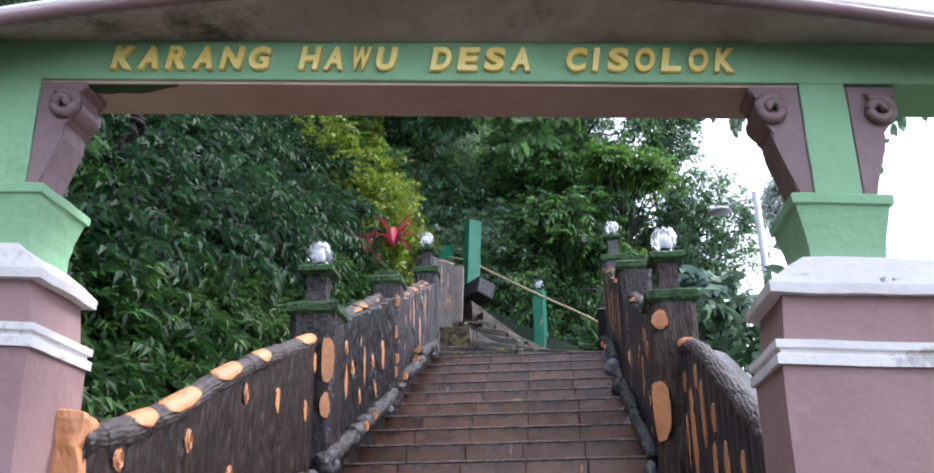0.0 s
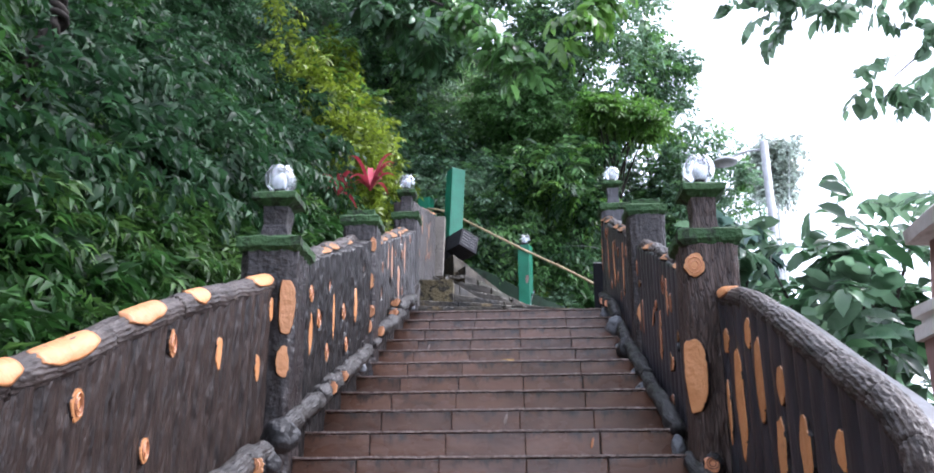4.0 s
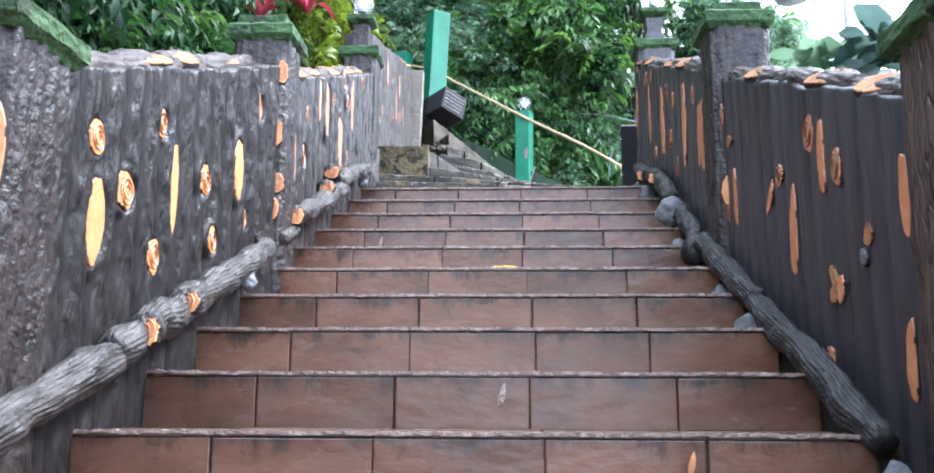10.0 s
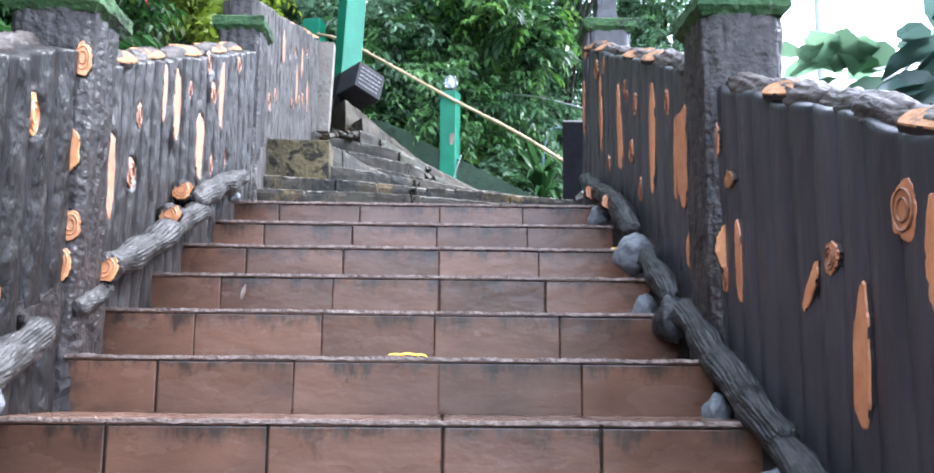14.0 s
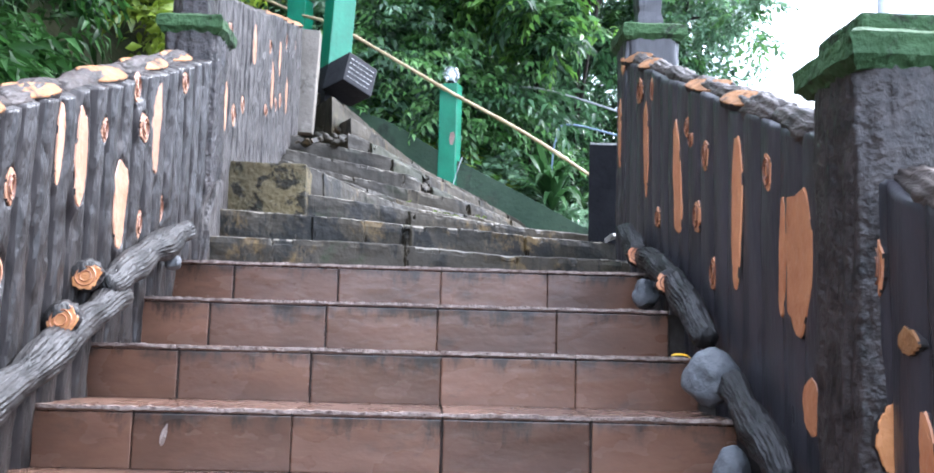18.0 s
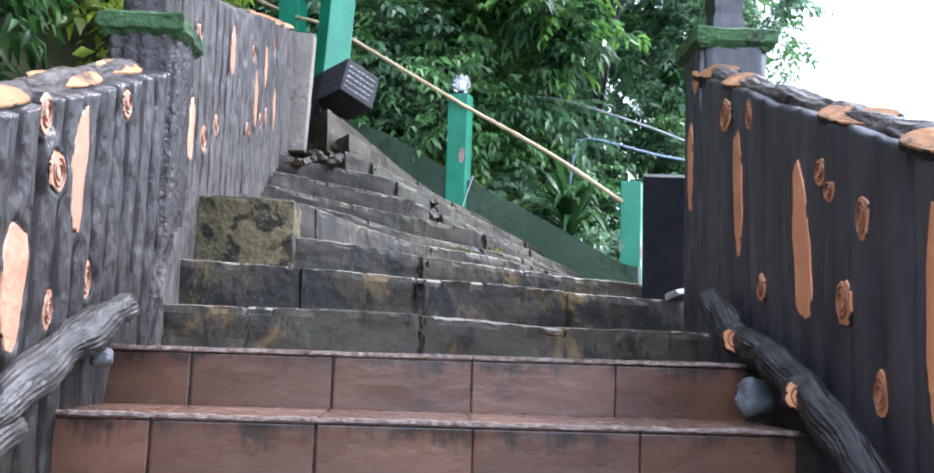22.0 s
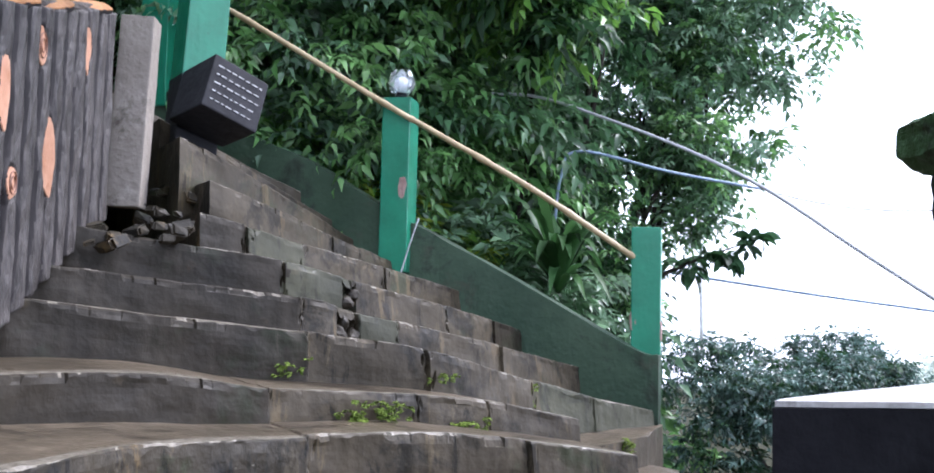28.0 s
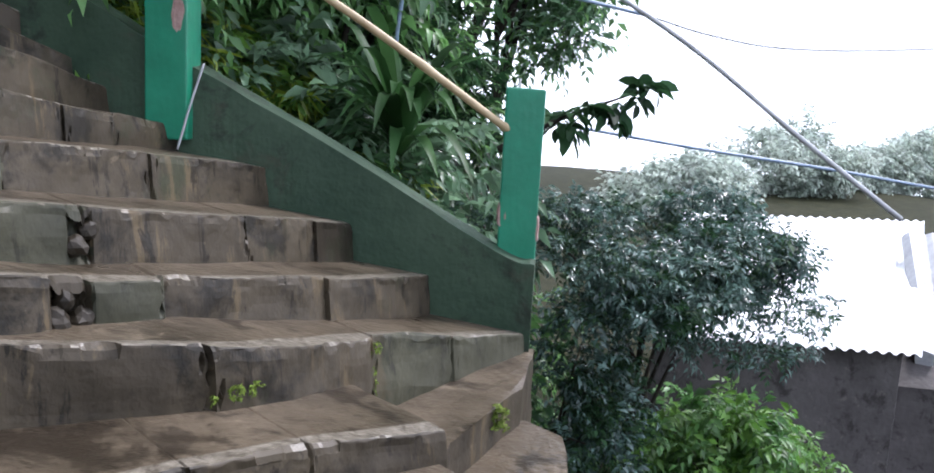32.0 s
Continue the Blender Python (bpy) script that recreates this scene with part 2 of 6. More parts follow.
M_COPING = material("bark_cement_coping", (0.014, 0.011, 0.010), (0.085, 0.068, 0.060), 30, 0.55, 1.0, 40, stretch=(1, 0.22, 0.5), wet=0.08, depth=0.022, spec=0.28)
M_CUT = material("orange_cut_wood_paint", (0.43, 0.175, 0.058), (0.56, 0.258, 0.105), 9, 0.45, 0.5, 40, stain=(0.22, 0.08, 0.025), stain_scale=9, stain_cut=0.62, vary=0.15)
M_CUT_RED = material("terracotta_cut_wood_paint", (0.36, 0.13, 0.055), (0.5, 0.22, 0.1), 9, 0.42, 0.5, 40, stain=(0.17, 0.06, 0.03), stain_scale=9, stain_cut=0.62, vary=0.15)
M_CUT_PALE = material("faded_pink_cut_wood_paint", (0.33, 0.155, 0.085), (0.48, 0.27, 0.175), 9, 0.45, 0.5, 40, stain=(0.2, 0.08, 0.04), stain_scale=9, stain_cut=0.58, vary=0.2)
M_CUT_TOP = material("worn_orange_coping_paint", (0.2, 0.09, 0.035), (0.36, 0.18, 0.08), 12, 0.6, 0.6, 40, stain=(0.04, 0.025, 0.018), stain_scale=10, stain_cut=0.54, vary=0.2, spec=0.2)
M_CUT_RING = material("brown_growth_ring_paint", (0.13, 0.05, 0.025), (0.2, 0.08, 0.04), 20, 0.5, 0.2, 40)
M_MOSSCAP = weathered("mossy_green_paint", ((0.022, 0.055, 0.02), (0.06, 0.115, 0.045)), (((0.016, 0.02, 0.012), 7, 0.52, 0.06, 0.85), ((0.13, 0.19, 0.11), 11, 0.60, 0.05, 0.7)), 0.8, 1.0, 40, 0.015)
M_GREEN = material("pale_green_wall_paint", (0.21, 0.41, 0.215), (0.255, 0.48, 0.26), 2.5, 0.6, 0.5, 28, stain=(0.12, 0.2, 0.1), stain_scale=2, stain_cut=0.62)
M_MAUVE = weathered("mauve_wall_paint", ((0.27, 0.17, 0.16), (0.33, 0.215, 0.205)), (((0.43, 0.33, 0.31), 4, 0.60, 0.12, 0.45), ((0.19, 0.12, 0.11), 2.6, 0.55, 0.12, 0.6)), 0.55, 0.3, 30, 0.01)
M_UMBER = material("brown_purple_paint", (0.17, 0.108, 0.105), (0.25, 0.165, 0.165), 4, 0.5, 0.4, 30)
M_WHITE = weathered("weathered_white_paint", ((0.58, 0.56, 0.53), (0.74, 0.73, 0.71)), (((0.3, 0.26, 0.22), 5, 0.57, 0.08, 0.7), ((0.05, 0.045, 0.04), 8, 0.63, 0.05, 0.9)), 0.6, 0.6, 30, 0.01)
M_EAVE = material("weathered_eave_cement", (0.24, 0.19, 0.165), (0.46, 0.39, 0.35), 3, 0.7, 0.4, 30, stretch=(1, 1, 2), stain=(0.03, 0.03, 0.025), stain_scale=1.4, stain_cut=0.55)
M_STAIN = material("dark_green_mould", (0.025, 0.05, 0.012), (0.06, 0.1, 0.03), 8, 0.9, 0.4, 40)
M_SOFFIT = material("brown_soffit_paint", (0.34, 0.235, 0.185), (0.58, 0.43, 0.36), 1.3, 0.6, 0.4, 30, stain=(0.05, 0.08, 0.03), stain_scale=0.9, stain_cut=0.62)
M_GOLD = material("gold_paint", (0.85, 0.62, 0.12), (0.95, 0.78, 0.28), 12, 0.35, 0.2, 30)
M_CONC = weathered("old_concrete", ((0.017, 0.0145, 0.0098), (0.046, 0.037, 0.024)), (((0.13, 0.085, 0.032), 3.0, 0.56, 0.07, 0.8, 0.5), ((0.0065, 0.0065, 0.0055), 3.2, 0.50, 0.06, 0.92, 0.7), ((0.022, 0.034, 0.012), 2.4, 0.57, 0.08, 0.7), ((0.075, 0.062, 0.042), 11, 0.58, 0.05, 0.6, 0.16), ((0.006, 0.0055, 0.0045), 13, 0.57, 0.04, 0.8, 0.22), ((0.24, 0.22, 0.185), 16, 0.65, 0.04, 0.7)), 0.62, 0.6, 26, 0.012)
M_CONC_BROWN = weathered("brown_brushed_concrete", ((0.029, 0.0232, 0.0147), (0.063, 0.0505, 0.0325)), (((0.010, 0.0085, 0.0055), 2.4, 0.52, 0.08, 0.85), ((0.026, 0.034, 0.015), 1.8, 0.56, 0.1, 0.65), ((0.115, 0.085, 0.045), 9, 0.57, 0.06, 0.55, 0.14), ((0.009, 0.0075, 0.005), 12, 0.57, 0.04, 0.8, 0.2), ((0.15, 0.12, 0.08), 17, 0.65, 0.04, 0.5)), 0.58, 0.45, 30, 0.009)
M_CONC_GREEN = weathered("green_grey_concrete_block", ((0.029, 0.029, 0.0175), (0.062, 0.060, 0.037)), (((0.011, 0.013, 0.008), 2.6, 0.53, 0.08, 0.8), ((0.075, 0.058, 0.033), 3.0, 0.58, 0.08, 0.6), ((0.012, 0.011, 0.007), 12, 0.58, 0.04, 0.7, 0.2)), 0.6, 0.4, 30, 0.009)
M_CONC_DARK = weathered("black_mildewed_concrete", ((0.011, 0.0088, 0.0055), (0.028, 0.0218, 0.0135)), (((0.058, 0.045, 0.026), 3.2, 0.60, 0.08, 0.6), ((0.014, 0.02, 0.008), 2.2, 0.56, 0.1, 0.6), ((0.05, 0.042, 0.03), 12, 0.62, 0.05, 0.5, 0.2)), 0.6, 0.45, 30, 0.009)
# wet brown treads, paler than the risers to carry the sky's reflection
M_TREAD = weathered("wet_brown_tread_with_sky_sheen", ((0.042, 0.033, 0.0215), (0.100, 0.079, 0.054)), (((0.015, 0.011, 0.007), 3.6, 0.52, 0.07, 0.8), ((0.155, 0.124, 0.085), 5.0, 0.58, 0.08, 0.6), ((0.012, 0.010, 0.007), 14, 0.60, 0.05, 0.7)), 0.42, 0.7, 26, 0.012)
# worn edge, made paler still: the sky glint is put into the colour
M_EDGE = material("worn_edge_with_sky_glint", (0.055, 0.045, 0.032), (0.20, 0.178, 0.14), 30, 0.42, 0.9, 46, wet=0.12, depth=0.008, spec=0.4)
M_CONC_WARM = weathered("ochre_stained_concrete", ((0.075, 0.062, 0.034), (0.15, 0.12, 0.062)), (((0.016, 0.014, 0.010), 9, 0.50, 0.05, 0.95), ((0.24, 0.21, 0.14), 20, 0.60, 0.05, 0.7), ((0.02, 0.022, 0.013), 2.6, 0.54, 0.06, 0.8)), 0.75, 1.0, 30, 0.02)
# pale worn cement; on the low wall's top the paleness is sky glare
M_PALE = material("pale_worn_cement_and_sky_glare", (0.2, 0.19, 0.175), (0.42, 0.41, 0.39), 6, 0.5, 0.7, 40, stain=(0.1, 0.09, 0.08), stain_scale=5, stain_cut=0.6, wet=0.1)
M_GWALL = weathered("dark_green_wall_paint", ((0.018, 0.038, 0.022), (0.042, 0.07, 0.043)), (((0.012, 0.014, 0.010), 2.6, 0.53, 0.1, 0.8), ((0.09, 0.115, 0.08), 5, 0.62, 0.07, 0.45), ((0.05, 0.04, 0.028), 3.4, 0.58, 0.1, 0.5)), 0.65, 0.5, 30, 0.01)
M_POST = material("teal_green_post_paint", (0.006, 0.13, 0.07), (0.012, 0.19, 0.105), 5, 0.4, 0.2, 30, stain=(0.01, 0.06, 0.035), stain_scale=3, stain_cut=0.66)
M_BAMBOO = material("pale_weathered_bamboo", (0.26, 0.19, 0.095), (0.42, 0.33, 0.19), 8, 0.45, 0.2, 30)
M_BLACK = material("black_painted_board", (0.010, 0.010, 0.012), (0.022, 0.022, 0.026), 8, 0.7, 0.3, 40, spec=0.2)
M_DARKWALL = material("black_weathered_cement", (0.005, 0.005, 0.006), (0.013, 0.013, 0.015), 5, 0.85, 0.5, 30, spec=0.08)
M_CHALK = material("white_chalk_paint", (0.22, 0.22, 0.22), (0.4, 0.4, 0.4), 30, 0.7, 0)
M_STONE = material("grey_river_stone", (0.05, 0.053, 0.058), (0.16, 0.168, 0.18), 7, 0.5, 0.9, 30, stain=(0.03, 0.03, 0.03), stain_scale=14, stain_cut=0.58, depth=0.015, spec=0.3)
M_STONE_DARK = material("black_wet_stone", (0.010, 0.010, 0.0105), (0.034, 0.034, 0.036), 7, 0.52, 0.9, 30, stain=(0.06, 0.06, 0.062), stain_scale=14, stain_cut=0.64, wet=0.06, depth=0.015, spec=0.3)
M_SOIL = material("dark_forest_soil", (0.010, 0.013, 0.005), (0.028, 0.028, 0.012), 3, 0.95, 0.8, 20, spec=0.1)
M_TRUNK = material("grey_brown_tree_bark", (0.010, 0.008, 0.006), (0.034, 0.028, 0.022), 8, 0.85, 0.9, 25, stretch=(1, 1, 0.3), spec=0.2)
# air haze is put into this bark colour for the distant trees
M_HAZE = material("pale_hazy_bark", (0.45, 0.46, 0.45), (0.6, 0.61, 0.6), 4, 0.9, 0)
M_CABLE = material("grey_cable", (0.25, 0.26, 0.27), (0.4, 0.41, 0.42), 10, 0.5, 0)
M_BLUE = material("blue_hose", (0.10, 0.15, 0.22), (0.2, 0.27, 0.36), 10, 0.4, 0)
# sea whitened: haze and the reflected sky are put into its base colour
M_WATER = material("pale_hazy_sea_water", (0.62, 0.65, 0.67), (0.7, 0.72, 0.74), 0.02, 0.6, 0.0, 0.5, spec=0.2)
M_METAL = material("galvanised_roof_sheet", (0.62, 0.63, 0.64), (0.78, 0.79, 0.8), 3, 0.5, 0.2, 20, metal=0.0, stain=(0.3, 0.24, 0.19), stain_scale=1.2, stain_cut=0.64)
M_BLOCK = weathered("grey_block_wall", ((0.045, 0.041, 0.039), (0.085, 0.078, 0.075)), (((0.018, 0.016, 0.014), 5, 0.54, 0.08, 0.8), ((0.12, 0.108, 0.095), 8, 0.6, 0.06, 0.5)), 0.8, 0.6, 25, 0.012)
M_SLAB = weathered("stained_beige_concrete", ((0.17, 0.145, 0.12), (0.27, 0.24, 0.205)), (((0.07, 0.058, 0.045), 5, 0.54, 0.1, 0.8), ((0.36, 0.33, 0.29), 9, 0.6, 0.08, 0.5)), 0.75, 0.8, 30, 0.012)
M_RED = material("red_cordyline_leaf", (0.30, 0.022, 0.045), (0.5, 0.075, 0.1), 6, 0.4, 0, translucent=0.25, vary=0.35)
M_FLAKE = material("pink_undercoat", (0.2, 0.12, 0.1), (0.32, 0.22, 0.19), 20, 0.7, 0.3)
M_MOSS = material("bright_moss", (0.06, 0.10, 0.012), (0.14, 0.19, 0.03), 30, 0.9, 0.6, 80, vary=0.4, spec=0.2)


def leaf_material(name, a, b, rough=0.38, vary=0.55, trans=0.42, spec=0.5):
    return material(name, a, b, 1.2, rough, 0, vary=vary, translucent=trans, spec=spec)


M_LEAF_DARK = leaf_material("dark_green_leaf", (0.009, 0.031, 0.011), (0.036, 0.087, 0.034), 0.5, spec=0.22)
M_LEAF_FRESH = leaf_material("fresh_green_undergrowth_leaf", (0.028, 0.080, 0.016), (0.075, 0.15, 0.034), 0.45, trans=0.45, spec=0.3)
M_LEAF_HILL = leaf_material("deep_green_hill_leaf", (0.027, 0.074, 0.030), (0.092, 0.182, 0.084), 0.34, trans=0.45, spec=0.45)
M_LEAF_MID = leaf_material("mid_green_leaf", (0.06, 0.155, 0.04), (0.16, 0.31, 0.10), 0.36, trans=0.5)
M_LEAF_UNDER = leaf_material("undergrowth_leaf", (0.011, 0.038, 0.008), (0.039, 0.104, 0.023), 0.5, spec=0.22)
M_LEAF_FERN = leaf_material("glossy_fern_leaf", (0.016, 0.052, 0.014), (0.05, 0.115, 0.036), 0.48, spec=0.3)
M_LEAF_BLUE = leaf_material("cool_green_leaf", (0.075, 0.155, 0.085), (0.2, 0.31, 0.19), 0.26, trans=0.48)
M_LEAF_GLOSS = leaf_material("glossy_blue_green_leaf", (0.030, 0.062, 0.050), (0.115, 0.185, 0.155), 0.24, trans=0.4, spec=0.6)
M_LEAF_LIGHT = leaf_material("light_green_leaf", (0.065, 0.165, 0.025), (0.14, 0.27, 0.05), 0.42, trans=0.5)
M_LEAF_YELLOW = leaf_material("yellow_green_leaf", (0.10, 0.16, 0.012), (0.22, 0.29, 0.03), 0.45)
M_PETAL = material("orange_yellow_petal", (0.7, 0.38, 0.02), (0.8, 0.5, 0.03), 30, 0.5, 0)
# leaves bleached by colour to stand for the haze of distance
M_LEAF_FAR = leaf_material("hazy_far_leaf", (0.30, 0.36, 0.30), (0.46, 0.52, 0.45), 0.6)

# lamp glass: clear, with a white bulb inside
M_GLASS = bpy.data.materials.new("clear_lamp_glass")
M_GLASS.use_nodes = True
gb = M_GLASS.node_tree.nodes["Principled BSDF"]
gb.inputs["Base Color"].default_value = (0.95, 0.97, 1, 1)
gb.inputs["Roughness"].default_value = 0.03
gb.inputs["Transmission Weight"].default_value = 0.92
gb.inputs["IOR"].default_value = 1.22
M_BULB = material("white_lamp_bulb", (0.8, 0.8, 0.8), (0.9, 0.9, 0.9), 5, 0.3, 0)


# ---- builders ----
def mesh_of(bm, name, mat, smooth=False):
    bmesh.ops.recalc_face_normals(bm, faces=bm.faces)
    me = bpy.data.meshes.new(name)
    bm.to_mesh(me)
    bm.free()
    if smooth:
        for p in me.polygons:
            p.use_smooth = True
    if mat:
        me.materials.append(mat)
    return me


def part(name, bm, mat, parent=None, label="", smooth=False):
    ob = new(name, mesh_of(bm, name, mat, smooth))
    ob.parent = parent
    if label:
        tagged(ob, label)
    return ob


def thing(name, label, category, group="", kind="", at=(0, 0, 0)):
    ob = new(name)
    ob.location = at
    ob.empty_display_size = 0.1
    return tagged(ob, label, category, group, kind)


def box(bm, x0, x1, y0, y1, z0, z1, bevel=0.0):
    """A block between two corners, with bevelled edges."""
    part_bm = bmesh.new()
    bmesh.ops.create_cube(part_bm, size=1)
    for v in part_bm.verts:
        v.co = Vector(((x0 + x1) / 2 + v.co.x * (x1 - x0), (y0 + y1) / 2 + v.co.y * (y1 - y0), (z0 + z1) / 2 + v.co.z * (z1 - z0)))
    if bevel:
        bmesh.ops.bevel(part_bm, geom=part_bm.edges[:], offset=bevel, segments=2, affect="EDGES", profile=0.6)
    me = bpy.data.meshes.new("tmp")
    part_bm.to_mesh(me)
    part_bm.free()
    bm.from_mesh(me)
    bpy.data.meshes.remove(me)
    return bm


def boxm(x0, x1, y0, y1, z0, z1, bevel=0.0):
    return box(bmesh.new(), x0, x1, y0, y1, z0, z1, bevel)


def loft(rings, cap=True):
    """A solid from rings of the same number of points."""
    bm = bmesh.new()
    vs = [[bm.verts.new(p) for p in r] for r in rings]
    n = len(rings[0])
    for a, b in zip(vs, vs[1:]):
        for i in range(n):
            bm.faces.new((a[i], a[(i + 1) % n], b[(i + 1) % n], b[i]))
    if cap:
        bm.faces.new(vs[0][::-1])
        bm.faces.new(vs[-1])
    return bm


def square_ring(cx, cy, z, hx, hy):
    return [(cx - hx, cy - hy, z), (cx + hx, cy - hy, z), (cx + hx, cy + hy, z), (cx - hx, cy + hy, z)]


def prism(poly, axis, lo, hi):
    """A polygon in the plane across the axis, drawn out from lo to hi."""
    def put(p, v):
        return {"x": (v, p[0], p[1]), "y": (p[0], v, p[1]), "z": (p[0], p[1], v)}[axis]
    return loft([[put(p, lo) for p in poly], [put(p, hi) for p in poly]])


def rough_up(bm, size, scale, cuts=0):
    """Make a mesh uneven by noise."""
    if cuts:
        bmesh.ops.subdivide_edges(bm, edges=bm.edges[:], cuts=cuts, use_grid_fill=True)
    for v in bm.verts:
        v.co += Vector(noise.noise_vector(v.co * scale)) * size
    return bm


def tube(points, radii, sides=8, wobble=0.0, seed=0.0, ridges=0):
    """A tube along points with its own radius at each; wobble makes it gnarled."""
    rings = []
    pts = [Vector(p) for p in points]
    for i, p in enumerate(pts):
        d = (pts[min(i + 1, len(pts) - 1)] - pts[max(i - 1, 0)]).normalized()
        side = d.cross(Vector((0, 0, 1)))
        if side.length < 0.05:
            side = Vector((1, 0, 0))
        side.normalize()
        up = side.cross(d)
        r = radii[i] if hasattr(radii, "__len__") else radii
        ring = []
        for k in range(sides):
            a = 2 * math.pi * k / sides
            q = side * math.cos(a) + up * math.sin(a)
            w = 1 + wobble * noise.noise(Vector((math.cos(a) * 1.3 + seed, math.sin(a) * 1.3, 8 * i / len(pts) + seed)))
            if ridges:
                w += 0.16 * abs(math.sin(ridges * 0.5 * a + 4.0 * i / len(pts) + 1.5 * noise.noise(Vector((seed, 7 * i / len(pts), math.cos(a)))))) ** 0.7 - 0.08
            ring.append(p + q * r * w)
        rings.append(ring)
    return loft(rings)


def smooth_path(ctrl, n):
    """n points along a smooth curve through the control points."""
    c = [Vector(p) for p in ctrl]
    c = [c[0] * 2 - c[1]] + c + [c[-1] * 2 - c[-2]]
    out = []
    for j in range(n):
        u = j / (n - 1) * (len(c) - 3)
        i = min(int(u), len(c) - 4)
        s = u - i
        a, b, d, e = c[i:i + 4]
        out.append(0.5 * ((2 * b) + (d - a) * s + (2 * a - 5 * b + 4 * d - e) * s * s + (3 * b - a - 3 * d + e) * s ** 3))
    return out


def leaf_mesh(name, pos, axis, normal, length, width, mat, curl=0.25, sharp=0.45, full=False):
    """Many leaves in one mesh: each a folded blade of four triangles, from arrays of base, axis, normal and size."""
    pos, axis, normal = (np.asarray(a, float) for a in (pos, axis, normal))
    axis = axis / np.linalg.norm(axis, axis=1, keepdims=True)
    side = np.cross(axis, normal)
    side /= np.linalg.norm(side, axis=1, keepdims=True) + 1e-9
    nrm = np.cross(side, axis)
    n = len(pos)
    length, width = (np.broadcast_to(np.asarray(v, float).reshape(-1, 1), (n, 1)) for v in (length, width))
    if full:
        # broad blade: two stations and a pointed, bent tip
        v = [pos]
        for u, k, bend in ((0.16, 0.72, 0.0), (0.46, 1.0, 0.12), (0.78, 0.74, 0.45)):
            m = pos + axis * length * u - nrm * length * curl * bend
            v += [m + side * width * k / 2 + nrm * width * k * 0.2, m, m - side * width * k / 2 + nrm * width * k * 0.2]
        v.append(pos + axis * length - nrm * length * curl)
        tris = [(0, 1, 2), (0, 2, 3), (10, 8, 7), (10, 9, 8)]
        for a in (1, 4):
            tris += [(a, a + 3, a + 4), (a, a + 4, a + 1), (a + 1, a + 4, a + 5), (a + 1, a + 5, a + 2)]
    else:
        mid = pos + axis * length * sharp
        fold = nrm * width * 0.22
        tip = pos + axis * length - nrm * length * curl
        v = [pos, mid + side * width / 2 + fold, mid, mid - side * width / 2 + fold, tip]
        tris = [(0, 1, 2), (0, 2, 3), (1, 4, 2), (2, 4, 3)]
    base = np.arange(n)[:, None] * len(v)
    v = np.stack(v, 1).reshape(-1, 3)
    f = np.concatenate([base + list(q) for q in tris], 1).reshape(-1, 3)
    me = bpy.data.meshes.new(name)
    me.vertices.add(len(v))
    me.vertices.foreach_set("co", v.ravel())
    me.loops.add(f.size)
    me.loops.foreach_set("vertex_index", f.ravel().astype(np.int32))
    me.polygons.add(len(f))
    me.polygons.foreach_set("loop_start", np.arange(0, f.size, 3, dtype=np.int32))
    me.polygons.foreach_set("loop_total", np.full(len(f), 3, dtype=np.int32))
    me.polygons.foreach_set("use_smooth", np.ones(len(f), dtype=bool))
    me.update(calc_edges=True)
    me.materials.append(mat)
    return me


RNG = np.random.default_rng(11)


def unit(n):
    v = RNG.normal(size=(n, 3))
    return v / np.linalg.norm(v, axis=1, keepdims=True)


def sprays(centres, radius, per, length, width, mat, name="leaves", droop=0.35, out=None, flat=0.7, curl=0.25, full=False, row=8):
    """Leaves on arching twigs: from each centre a few twigs go out and droop, each with leaves set alternately along it."""
    centres = np.asarray(centres, float)
    twigs = max(1, round(per / row))
    n = len(centres) * twigs
    c = np.repeat(centres, twigs, 0)
    d = unit(n)
    d[:, 2] *= flat
    if out is not None:
        d += np.repeat(np.asarray(out, float), twigs, 0) * 0.9
    d[:, 2] += 0.12
    d /= np.linalg.norm(d, axis=1, keepdims=True)
    up = unit(n) * 0.4
    up[:, 2] += 1.0
    side = np.cross(d, up)
    side /= np.linalg.norm(side, axis=1, keepdims=True) + 1e-9
    top = np.cross(side, d)
    reach = radius * RNG.uniform(0.7, 1.5, (n, 1))
    pos, axis, normal, size = [], [], [], []
    fall = np.array([[0.0, 0.0, 1.0]])
    for j in range(row):
        u = (j + 0.7) / row
        sign = 0.0 if j == row - 1 else (1.0 if j % 2 else -1.0)
        pos.append(c + d * reach * u - fall * (reach * droop * 0.7 * u * u) + RNG.normal(size=(n, 3)) * length * 0.06)
        axis.append(d * 0.6 + side * sign * 0.85 - fall * droop * (0.35 + 0.9 * u) + RNG.normal(size=(n, 3)) * 0.16)
        normal.append(top + RNG.normal(size=(n, 3)) * 0.28)
        size.append(length * RNG.uniform(0.72, 1.25, n) * (0.8 + 0.4 * math.sin(math.pi * u)))
    ln = np.concatenate(size)
    return leaf_mesh(name, np.concatenate(pos), np.concatenate(axis), np.concatenate(normal), ln, ln * width, mat, curl, full=full)


# ---- plan: the tiled flight, its walls and pillars ----
GROUND = 0.23
STAIR_L, STAIR_R = -1.22, 0.80


def nose(k):
    """The nose of tiled step k, counted down from the top: y and z."""
    return (9.35 - 0.36 * k if k <= 3 else 8.27 - 0.385 * (k - 3)), 3.59 - 0.16 * k


def left_face(y):
    return -1.20 + 0.035 * (y - 5.6)


RIGHT_FACE = 0.87


# ---- ground: one sheet to the horizon ----
def smooth_step(a, b, v):
    u = min(1.0, max(0.0, (v - a) / (b - a)))
    return u * u * (3 - 2 * u)


